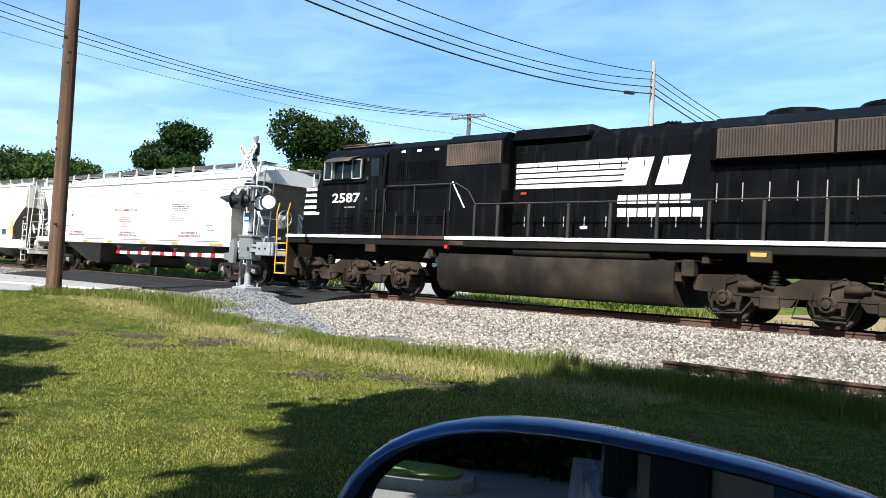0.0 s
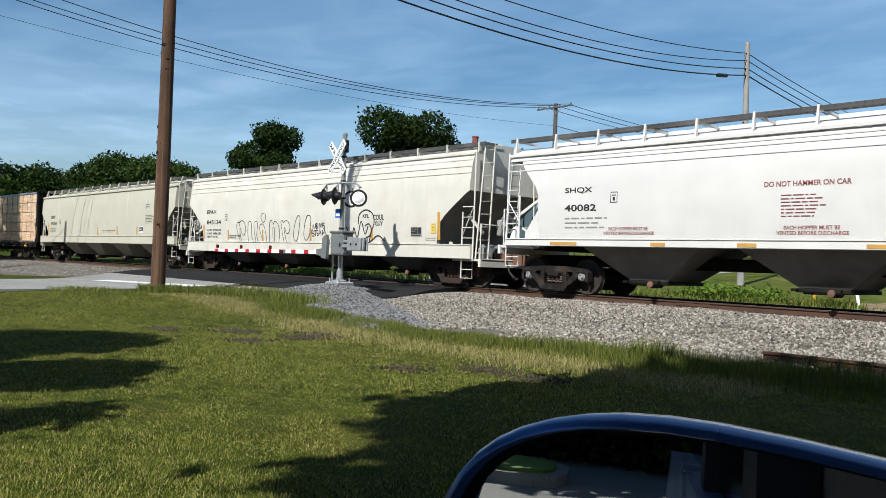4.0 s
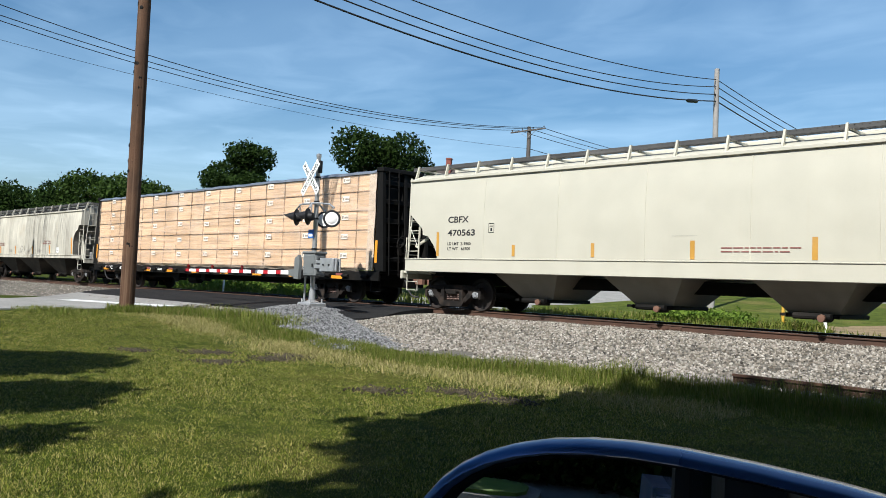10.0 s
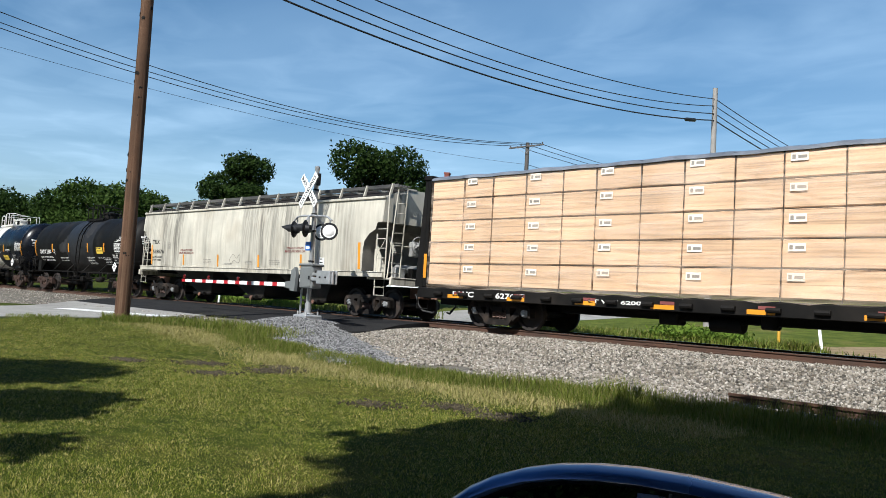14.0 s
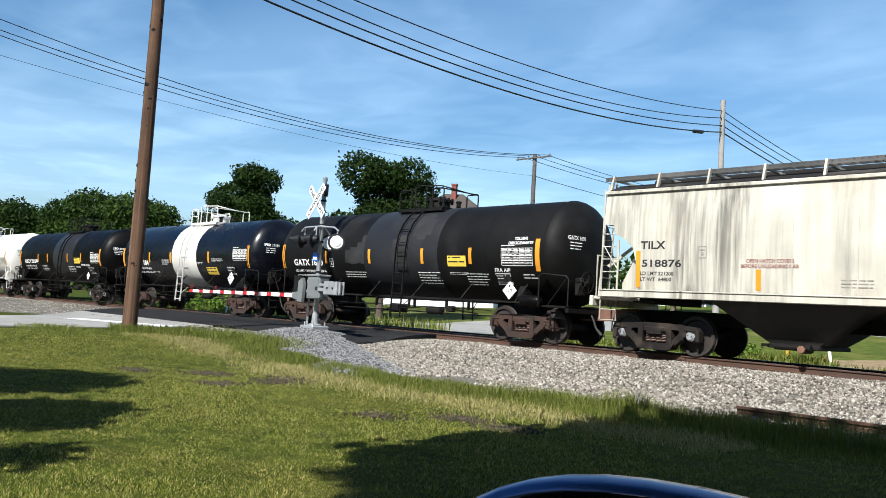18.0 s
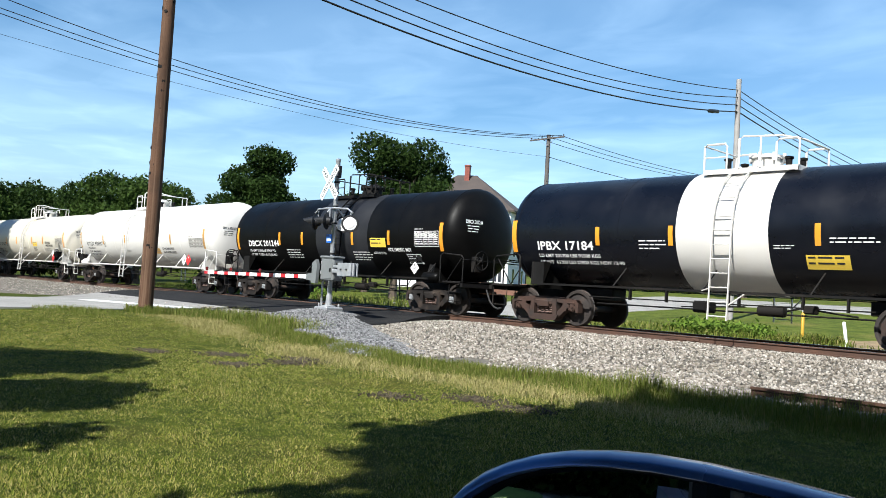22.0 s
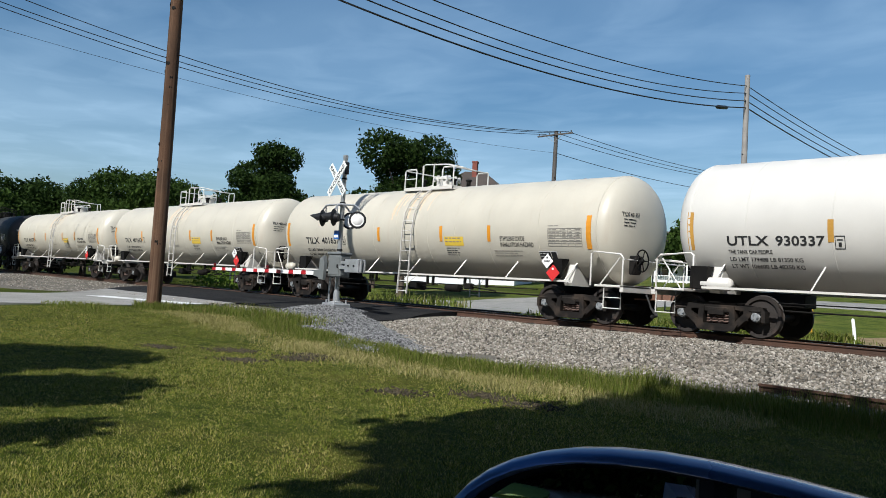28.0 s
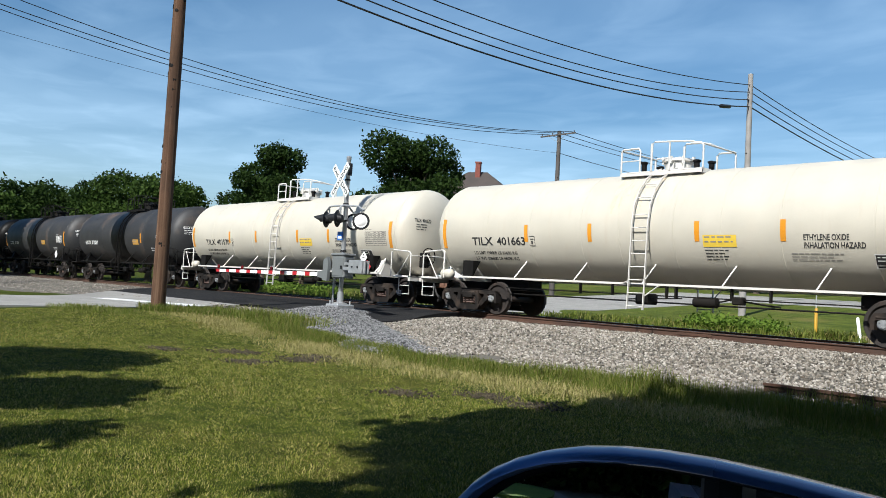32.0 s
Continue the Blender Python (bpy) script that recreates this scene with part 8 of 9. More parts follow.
# ---- poles and wires ----
WOOD_POLE = surface("creosoted_pole_wood", (0.098, 0.055, 0.034), 0.9, spec=0.15, var=0.4, scale=1.2, stain=(0.04, 0.028, 0.02), stain_amount=0.5, streak=(0.23, 0.15, 0.1), streak_amount=0.38, streak_span=(18.0, 18.0, 0.3), bump=0.6)
GREY_POLE = surface("weathered_grey_pole_wood", (0.27, 0.255, 0.24), 0.85, var=0.2, scale=1.5, stain=(0.17, 0.155, 0.14), stain_amount=0.4, bump=0.4)
DARK_POLE = surface("dark_weathered_pole_wood", (0.085, 0.076, 0.07), 0.85, var=0.25, scale=1.5, stain=(0.08, 0.07, 0.06), stain_amount=0.45, bump=0.4)
M_WIRE = surface("black_overhead_wire", (0.012, 0.012, 0.013), 0.5, bump=0)
M_PORCELAIN = surface("grey_porcelain", (0.07, 0.065, 0.065), 0.3)


def utility_pole(x, y, z, h, r0, r1, wood, label, arms=(), lean=(0, 0), knots=0):
    p = thing("utility_pole", label, "utility pole", pose(x, y, z))
    g = Geo()
    rows = []
    for i in range(15):
        k = i / 14
        r = r0 + (r1 - r0) * k
        cx, cy = lean[0] * k * h + 0.02 * math.sin(k * 5), lean[1] * k * h
        rows.append([(cx + r * math.cos(2 * math.pi * j / 16), cy + r * math.sin(2 * math.pi * j / 16), k * (h + 0.4) - 0.4) for j in range(16)])
    trunk = part("pole_shaft", g.rings(rows), wood, p)
    rnd = random.Random(int(abs(x) * 10))
    for i in range(knots):
        zz = rnd.uniform(0.6, h - 1)
        a = rnd.uniform(-2.4, 0.4)
        r = r0 + (r1 - r0) * zz / h
        g = Geo().lathe([(0, 0.05), (0.012, 0.045), (0.016, 0.01)], "x", n=8).moved(pose(lean[0] * zz, lean[1] * zz, zz, 0, 0, math.degrees(a)) @ pose(r - 0.006, 0, 0))
        part("knot", g, M["black_steel"], trunk)
    for ax, ay, az, half, turn in arms:
        g = Geo()
        g.box((-half, -0.05, -0.06), (half, 0.05, 0.06), 0.01)
        g.moved(pose(ax, ay, az, 0, 0, turn))
        arm = part("crossarm", g, wood, p)
        n = 4
        for i in range(n):
            k = -half * 0.92 + 1.84 * half * i / (n - 1)
            g = Geo().lathe([(0.06, 0.02), (0.1, 0.02), (0.11, 0.05), (0.16, 0.06), (0.17, 0.04), (0.2, 0.05), (0.23, 0.02)], "z", n=8).moved(pose(ax, ay, az, 0, 0, turn) @ pose(k, 0, 0))
            part("insulator", g, M_PORCELAIN, arm)
        g = Geo()
        for s in (-1, 1):
            g.beam((s * half * 0.55, -0.06, -0.02), (0, -0.06, -0.6), 0.03, 0.02)
        part("arm_brace", g.moved(pose(ax, ay, az, 0, 0, turn)), M["galv"], arm)
    return p


POLE_L = Vector((-20.5, 9.1, 0.25))
POLE_R = Vector((-21.7, 41.7, 0.4))
POLE_M = Vector((-44.2, 53.0, 1.0))
POLE_F = Vector((-45.7, 100.0, 3.8))
utility_pole(*POLE_L, 12.2, 0.185, 0.14, WOOD_POLE, "brown creosoted timber utility pole at the lawn edge", knots=26)
utility_pole(*POLE_R, 13.25, 0.2, 0.13, GREY_POLE, "weathered grey timber utility pole beyond the track", knots=6)
utility_pole(*POLE_M, 13.75, 0.24, 0.16, DARK_POLE, "grey timber utility pole with a crossarm and street lamp", ((0, -0.2, 13.4, 1.85, 0), ), knots=4)
utility_pole(*POLE_F, 13.0, 0.25, 0.17, DARK_POLE, "distant utility pole with stacked crossarms", ((0, -0.2, 12.8, 1.8, 0), (0, -0.2, 11.7, 1.6, 0), (0, -0.2, 10.6, 1.2, 0)))
meter_pole = utility_pole(-48.6, 11.8, 0.15, 7.2, 0.19, 0.15, surface("old_black_pole_wood", (0.03, 0.02, 0.014), 0.9, var=0.4, bump=0.4), "short dark timber pole with a meter beside the railway", knots=6)
for z0, h in ((1.7, 0.42), (2.3, 0.34)):
    part("meter_box", Geo().box((-0.42, -0.3, z0), (-0.16, -0.12, z0 + h), 0.02), M["grey_box"], meter_pole, "grey electric meter box")
part("service_drop", Geo().tube([(0.0, -0.15, 7.0), (-0.3, -0.2, 6.6), (-0.45, -0.2, 6.2), (-0.3, -0.2, 6.0), (-0.15, -0.18, 6.3)], 0.02, 5), M_WIRE, meter_pole)
part("service_drop", Geo().tube([(0.0, -0.1, 7.1), (-1.2, -0.8, 7.2), (-4.0, -3.0, 7.8), (-9.0, -7.0, 9.4)], 0.02, 5), M_WIRE, meter_pole)


def wire(name, a, b, sag, r, parent, label=""):
    a, b = Vector(a), Vector(b)
    pts = [a.lerp(b, i / 28) - Vector((0, 0, sag * 4 * (i / 28) * (1 - i / 28))) for i in range(29)]
    return part(name, Geo().tube(pts, r, 5), M_WIRE, parent, label)


def lines():
    w = thing("overhead_wires", "black overhead wires strung between the poles", "wires")
    for zl, zr, sag, r in ((11.07, 13.06, 0.92, 0.015), (10.72, 12.67, 1.15, 0.015), (10.35, 12.25, 1.06, 0.017), (10.02, 11.88, 1.07, 0.022)):
        e = Vector((POLE_R.x, POLE_R.y, zr))
        wire("wire", (POLE_L.x, POLE_L.y, zl), e, sag, r * 1.5, w)
        wire("wire", e, e + Vector((-1.8, 44, -0.2)), 0.9, r * 1.6, w)
    e = Vector((POLE_R.x, POLE_R.y, 11.8))
    d = (Vector((POLE_L.x, POLE_L.y, 6.6)) - e).normalized()
    g = Geo().tube([e + d * 2.2, e + d * 2.35, e + d * 3.3, e + d * 3.45], [0.03, 0.1, 0.1, 0.03], 8)
    part("splice_case", g, M_WIRE, w, "black cable splice case")
    for dx, zl, zr, sag, r in ((1.25, 14.7, 14.58, 2.11, 0.017), (0.0, 14.43, 14.6, 1.87, 0.017), (-1.25, 14.6, 14.59, 1.93, 0.017), (0.0, 12.81, 12.92, 1.03, 0.008)):
        e = Vector((POLE_M.x + dx, POLE_M.y, zr))
        pts = [(POLE_M.x + dx + 0.2 * (1 - k), 5.0 + 48.0 * k, zl + (zr - zl) * k - 4 * sag * k * (1 - k)) for k in [-17 / 48 + (65 / 48) * i / 36 for i in range(37)]]
        part("wire", Geo().tube(pts, r * 1.35, 5), M_WIRE, w)
        wire("wire", e, (POLE_F.x + dx, POLE_F.y, zr + 2.0), 0.9, 0.026, w)
    # the line's near support, out of sight beyond the road
    utility_pole(-44.0, -12.0, 0.1, 18.8, 0.22, 0.15, WOOD_POLE, "tall timber utility pole beyond the road", ((0, 0, 18.3, 1.4, 0),))
    utility_pole(-23.5, 85.7, 2.9, 10.2, 0.2, 0.14, GREY_POLE, "far grey timber utility pole up the slope", ())


lines()


def street_lamp():
    s = thing("street_lamp", "grey cobra-head street lamp on a pole arm", "street lamp", pose(*POLE_M))
    part("lamp_arm", Geo().tube([(0.1, 0, 8.6), (0.8, 0.1, 9.2), (1.8, 0.25, 9.5), (2.6, 0.36, 9.55)], 0.04, 8), M["galv"], s)
    part("lamp_head", Geo().lathe([(0, 0.04), (0.1, 0.12), (0.5, 0.17), (0.75, 0.1), (0.8, 0.02)], "x", (2.5, 0.36, 9.53), 12), M["galv"], s)


street_lamp()


# ---- crossing signal with its lowered gate ----
def signal():
    X, Y = -19.44, 14.0
    s = thing("crossing_signal", "galvanised railway crossing signal with crossbuck and lowered gate", "crossing signal", pose(X, Y, 0.55))
    G = M["galv"]
    g = Geo()
    g.box((-0.3, -0.3, -0.3), (0.3, 0.3, 0.06), 0.03)
    for a in (-0.2, 0.2):
        for b in (-0.2, 0.2):
            g.tube([(a, b, 0.06), (a, b, 0.16)], 0.025, 6)
    g.lathe([(0.06, 0.2), (0.09, 0.2), (0.12, 0.1), (0.4, 0.09)], "z", n=16)
    part("base", g, G, s)
    m = part("mast", Geo().lathe([(0.05, 0.068), (4.2, 0.064), (4.22, 0.074), (4.3, 0.074), (4.32, 0.02)], "z", n=16), G, s)
    for z in (0.9, 1.55, 2.42, 2.9, 3.3, 3.6):
        part("clamp", Geo().lathe([(z, 0.07), (z + 0.005, 0.085), (z + 0.05, 0.085), (z + 0.055, 0.07)], "z", n=14), M["signal_black"], m)
    part("bell", Geo().box((0.05, -0.05, 3.75), (0.14, 0.05, 4.1), 0.01), M["signal_black"], m)
    part("conduit", Geo().tube([(-0.2, -0.12, 0.0), (-0.2, -0.12, 0.75), (-0.14, -0.1, 0.95)], 0.03, 8), G, s)
    # crossbuck
    cb = pose(-0.12, -0.17, 3.6, 0, 0, -6)
    for a, text in ((45, "CROSSING"), (-45, "RAIL  ROAD")):
        y = -0.012 if a > 0 else 0.012
        turn = cb @ pose(0, y, 0, 0, -a, 0)
        b = part("crossbuck_blade", Geo().box((-0.61, -0.008, -0.115), (0.61, 0.008, 0.115), 0.004).moved(turn), M["sign_white"], s, "white crossbuck blade with black letters")
        vs, fs = glyphs(text)
        if a > 0:
            g = Geo().add([turn @ Vector((-0.54 + 1.08 * u, -0.011, -0.06 + 0.12 * v)) for u, v in vs], fs)
        else:
            g = Geo().add([turn @ Vector((-0.56 + 1.12 * u, -0.011, -0.06 + 0.12 * v)) for u, v in vs], fs)
        part("lettering", g.mesh("lettering", M["ink"], 0, False), None, b)
    # lamps on their arm
    g = Geo()
    g.tube([(-0.82, -0.1, 2.74), (-0.6, -0.14, 2.86), (-0.1, -0.1, 2.88), (0.1, -0.1, 2.88), (0.62, 0.0, 2.84), (0.84, 0.0, 2.72)], 0.026, 8)
    g.tube([(0.08, -0.32, 2.72), (0.06, -0.2, 2.86), (0.0, 0.1, 2.86), (0.0, 0.3, 2.68)], 0.026, 8)
    arm = part("lamp_arm", g, G, s)
    for x, y, z, turn, pale in ((-0.79, -0.1, 2.5, 212, 0), (0.08, -0.32, 2.48, 212, 0), (0.0, 0.3, 2.44, 306, 1), (0.78, -0.02, 2.42, 318, 1)):
        # local +x is the way the lamp faces
        at = pose(x, y, z, 0, 0, turn)
        l = part("signal_lamp", Geo().lathe([(-0.16, 0.03), (-0.14, 0.11), (-0.03, 0.14), (0.0, 0.235), (0.012, 0.245), (0.02, 0.235), (0.02, 0.16)], "x", n=24), M["signal_black"], s, "black round signal lamp with backing disc", at=at)
        # pale lenses are painted white for the sun they reflect
        part("lens", Geo().lathe([(0.021, 0.15), (0.045, 0.12), (0.055, 0.04), (0.056, 0.005)], "x", n=20), M["lens_glare"] if pale == 1 else M["lens"] if pale == 0 else M["signal_black"], l)
        if pale == 0:
            # a visor that narrows to its tip and is cut away below
            rows = []
            for k in range(7):
                ring = []
                for r0, turns in ((0.17, range(-30, 211, 20)), (0.16, range(210, -31, -20))):
                    for t in turns:
                        reach = 0.02 + (0.36 if 40 <= t <= 140 else 0.36 - 0.24 * min(1.0, (40 - t if t < 40 else t - 140) / 60)) * k / 6
                        r = r0 - 0.055 * k / 6
                        ring.append((reach, r * math.cos(radians(t)), r * math.sin(radians(t)) - 0.03 * k / 6))
                rows.append(ring)
            part("hood", Geo().rings(rows), M["signal_black"], l)
        elif pale == 1:
            # ring that carries the painted sun reflection out round the lens
            part("backing_face", Geo().lathe([(0.021, 0.15), (0.03, 0.175), (0.022, 0.185)], "x", n=24), M["lens_glare"], l)
        part("hanger", Geo().tube([(-0.08, 0, 0.1), (-0.08, 0, 0.32)], 0.02, 6), G, l)
    # blue emergency sign
    part("notice_sign", Geo().box((-0.2, -0.1, 1.88), (0.05, -0.085, 2.13), 0.005), M["sign_blue"], s, "small blue emergency notice sign")
    part("notice_panel", Geo().box((-0.16, -0.108, 1.93), (0.02, -0.1, 2.0)), M["sign_white"], s)
    # gate mechanism
    g = Geo()
    g.box((0.1, -0.44, 0.8), (0.68, -0.08, 1.44), 0.03)
    g.box((0.07, -0.47, 1.42), (0.71, -0.05, 1.49), 0.02)
    g.box((0.0, -0.12, 0.95), (0.2, 0.08, 1.3), 0.02)
    box_ = part("gate_mechanism", g, M["grey_box"], s, "grey gate mechanism cabinet")
    part("cabinet_door", Geo().box((0.14, -0.452, 0.86), (0.64, -0.438, 1.38), 0.006), M["grey_box"], box_)
    part("cabinet_door", Geo().box((0.672, -0.4, 0.86), (0.688, -0.12, 1.38), 0.006), M["grey_box"], box_)
    for z in (0.98, 1.24):
        part("hinge", Geo().tube([(0.15, -0.456, z), (0.15, -0.456, z + 0.09)], 0.014, 6), M["galv"], box_)
    part("latch", Geo().box((0.55, -0.475, 1.05), (0.61, -0.45, 1.15), 0.008), M["signal_black"], box_)
    part("data_plate", Geo().box((0.686, -0.34, 1.1), (0.694, -0.2, 1.3), 0.003), M["signal_black"], box_)
    g = Geo()
    g.prism([(-0.16, 0.72), (0.06, 0.7), (0.1, 1.2), (0.02, 1.38), (-0.14, 1.28)], "y", -0.56, -0.46)
    g.prism([(-0.16, 0.76), (-0.5, 0.8), (-0.5, 0.96), (-0.14, 1.0)], "y", -0.5, -0.42)
    part("gate_crank", g, M["grey_box"], s)
    g = Geo()
    g.box((0.66, -0.46, 1.02), (1.5, -0.4, 1.12), 0.012)
    g.box((0.66, -0.42, 1.16), (1.2, -0.36, 1.24), 0.012)
    cw = part("counterweight_arm", g, M["galv"], s)
    for i in range(4):
        part("counterweight", Geo().box((1.02 + 0.05 * (i % 2), -0.54 + 0.06 * i, 0.94), (1.62 + 0.05 * (i % 2), -0.49 + 0.06 * i, 1.3), 0.01), M["galv"], cw, "galvanised gate counterweight plate")
    for x in (1.2, 1.45):
        part("bolt", Geo().tube([(x, -0.57, 1.12), (x, -0.3, 1.12)], 0.025, 6), M["signal_black"], cw)
    # arm in red and white bands
    n = 18
    for i in range(n):
        x0 = -0.5 - 0.68 * (i // 2) - (0.44 if i % 2 else 0.0)
        x1 = x0 - (0.24 if i % 2 else 0.44)
        h = 0.058 - 0.012 * i / n
        z = 0.88 - 0.03 * i / n
        part("gate_arm_band", Geo().box((x0, -0.47, z - h), (x1 + 0.001, -0.41, z + h), 0.004), M["sign_white"] if i % 2 == 0 else M["sign_red"], s, "white gate band" if i % 2 == 0 else "red gate band", smooth=0)
    for x in (-3.1, -4.9, -6.5):
        part("gate_lamp", Geo().lathe([(0, 0.04), (0.1, 0.05), (0.13, 0.02)], "z", (x, -0.44, 0.92), 8), M["lens"], s)


signal()


# ---- trees ----
BARK = surface("tree_bark", (0.1, 0.075, 0.055), 0.95, var=0.3, scale=3, bump=0.6)
LEAVES = [leaf_material("dark_oak_leaves", ((0.01, 0.021, 0.006), (0.02, 0.038, 0.009), (0.035, 0.062, 0.014), (0.016, 0.03, 0.007)), 0.22),
          leaf_material("summer_green_leaves", ((0.018, 0.036, 0.008), (0.035, 0.064, 0.013), (0.055, 0.09, 0.019), (0.026, 0.047, 0.01)), 0.25)]


def leaf_cloud(name, lobes, n, size, material, parent, seed):
    """A crown: leaf sprays scattered through lumpy lobes, thinned at their rims."""
    rnd = np.random.RandomState(seed)
    lobes = np.array(lobes, float)
    weight = lobes[:, 3] * lobes[:, 4] * lobes[:, 5]
    pick = rnd.choice(len(lobes), n, p=weight / weight.sum())
    d = rnd.normal(size=(n, 3))
    d /= np.linalg.norm(d, axis=1)[:, None]
    r = rnd.uniform(0.25, 1.0, (n, 1)) ** 0.45
    c = lobes[pick, :3] + d * r * lobes[pick, 3:6]
    c += rnd.normal(size=(n, 3)) * size * np.where(rnd.uniform(size=(n, 1)) < 0.12, 1.35, 0.7)
    q = rnd.normal(size=(n, 3, 3))
    u = q[:, 0] / np.linalg.norm(q[:, 0], axis=1)[:, None]
    w = np.cross(u, q[:, 1])
    w /= np.linalg.norm(w, axis=1)[:, None]
    k = size * rnd.uniform(0.5, 1.3, (n, 1))
    nrm = np.cross(u, w) * k * 0.25
    v = np.stack([c - u * k, c - w * k * 0.55 + nrm, c + u * k, c + w * k * 0.55 + nrm], 1)
    me = bpy.data.meshes.new(name)
    me.vertices.add(n * 4)
    me.vertices.foreach_set("co", v.ravel())
    tri = (np.array([[0, 1, 2, 0, 2, 3]]) + (np.arange(n) * 4)[:, None]).ravel()
    me.loops.add(n * 6)
    me.loops.foreach_set("vertex_index", tri)
    me.polygons.add(n * 2)
    me.polygons.foreach_set("loop_start", np.arange(n * 2) * 3)
    me.update(calc_edges=True)
    me.materials.append(material)
    return part(name, me, None, parent)


def tree(x, y, height, spread, base, label, seed, n=5000, size=0.3, mt=0, trunk_r=0.28, flat=1.0, group="trees behind the railway", layers=()):
    rnd = random.Random(seed)
    t = thing("tree", label, "tree", pose(x, y, ground_z(x, y)), group)
    g = Geo()
    top = height * 0.75
    g.tube([(0, 0, -0.3), (0.05, 0.02, base * 0.5), (-0.05, 0.05, base), (0.1, 0, top)], [trunk_r * 1.25, trunk_r, trunk_r * 0.85, trunk_r * 0.25], 10)
    lobes = []
    for i in range(17):
        a = 2 * math.pi * (i * 0.382 + rnd.uniform(-0.08, 0.08))
        k = rnd.uniform(0.0, 1.0)
        zz = base + (height - base) * (0.16 + 0.72 * k)
        d = spread * (0.78 - 0.5 * k * k) * rnd.uniform(0.75, 1.12)
        p = Vector((math.cos(a) * d, math.sin(a) * d * flat, zz))
        s = Vector((0.0, 0.0, base + (zz - base) * 0.35))
        g.tube([s, s.lerp(p, 0.55) + Vector((0, 0, 0.25)), p], [trunk_r * 0.45, trunk_r * 0.28, trunk_r * 0.08], 6)
        rr = spread * rnd.uniform(0.17, 0.36)
        lobes.append((p.x, p.y, p.z, rr, rr * flat, rr * rnd.uniform(0.6, 0.95)))
    rr = spread * 0.3
    lobes.append((spread * rnd.uniform(-0.2, 0.2), 0, height - rr * 0.75, rr, rr * flat, rr * 0.75))
    lobes.append((0, 0, base + (height - base) * 0.42, spread * 0.5, spread * 0.5 * flat, (height - base) * 0.27))
    if layers:
        lobes = []
        for z, far, ox, oy in layers:
            lobes.append((ox, oy, z, far * 0.68, far * 0.68, 1.0))
            for i in range(10):
                a = radians(36 * i + z * 20)
                rr = far * rnd.uniform(0.26, 0.36)
                d = (far - rr) * rnd.uniform(0.93, 1.03)
                lobes.append((ox + math.cos(a) * d, oy + math.sin(a) * d, z + rnd.uniform(-0.3, 0.3), rr, rr, rr * 0.4))
                if i % 2:
                    g.tube([(0, 0, base + (z - base) * 0.3), (ox + math.cos(a) * d * 0.5, oy + math.sin(a) * d * 0.5, z), (ox + math.cos(a) * d, oy + math.sin(a) * d, z)], [trunk_r * 0.35, trunk_r * 0.2, trunk_r * 0.05], 5)
    part("trunk", g, BARK, t)
    leaf_cloud("crown", lobes, n, size, LEAVES[mt], t, seed)
    return t


OAK = "broad green oak tree in full summer leaf"
tree(-47.5, 39.9, 11.9, 5.9, 2.6, "large dark green oak beside the far road", 11, 34000, 0.15)
tree(-65.0, 38.1, 12.9, 5.3, 3.0, OAK, 12, 28000, 0.16)
tree(-73.3, 31.4, 9.8, 7.2, 2.2, OAK, 13, 30000, 0.16, 1)
tree(-80.6, 28.6, 9.3, 5.8, 2.0, OAK, 14, 20000, 0.17)
tree(-85.0, 23.6, 8.8, 6.0, 1.8, OAK, 15, 20000, 0.17)
tree(-78.0, 19.6, 7.2, 4.6, 1.8, OAK, 16, 14000, 0.18, 1)
tree(-92.0, 37.0, 7.6, 6.5, 1.0, OAK, 17, 12000, 0.22, 1)
tree(-83.0, 44.5, 7.2, 6.0, 1.0, OAK, 18, 12000, 0.22, 1)
tree(-73.0, 47.5, 6.8, 5.5, 1.0, OAK, 19, 11000, 0.21)
tree(-60.0, 47.0, 6.2, 4.6, 1.0, OAK, 20, 10000, 0.2, 1)
tree(-95.0, 27.0, 7.8, 6.5, 1.0, OAK, 32, 11000, 0.24)
tree(-46.5, 80.0, 8.4, 4.6, 2.0, "round green tree on the far slope", 21, 6000, 0.3, 1)
tree(-37.4, 74.5, 7.6, 4.0, 2.0, "round green tree on the far slope", 22, 6000, 0.28)
tree(-62.0, 112.0, 9.0, 5.6, 2.0, "round green tree on the far slope", 23, 4500, 0.4, 1)
tree(-30.0, 118.0, 9.0, 5.5, 2.0, "round green tree on the far slope", 24, 4500, 0.4)
NEAR = "trees on the near side"
tree(-60.2, 8.0, 13.5, 4.4, 1.6, "leafy tree beside the railway near the road", 25, 22000, 0.17, 0, group=NEAR)
tree(-67.5, 7.0, 13.0, 4.6, 1.6, "leafy tree beside the railway near the road", 36, 16000, 0.2, 0, group=NEAR)
# tree beside the parked car: its shade lies on the lawn
SHADE = "spreading unseen shade tree near the parked car"
tree(3.3, -2.2, 12.5, 6.0, 3.6, SHADE, 26, 92000, 0.235, 0, 0.32, group=NEAR, layers=((5.0, 4.3, -0.3, 0.3), (5.8, 3.3, -2.5, 0.35), (6.5, 4.7, 0.15, 0.3), (7.8, 4.4, -2.45, 0.9), (8.5, 4.7, -2.25, 0.1), (9.5, 1.7, -4.75, 1.45), (10.0, 4.6, 2.2, 0.9)))
# four more crowns out of view, added to hold sky light off the shaded lawn
tree(10.0, 1.5, 12.0, 6.4, 3.8, SHADE, 27, 20000, 0.3, 0, 0.3, group=NEAR)
tree(9.0, -9.0, 12.0, 6.4, 3.0, SHADE, 33, 18000, 0.3, 0, 0.28, group=NEAR)
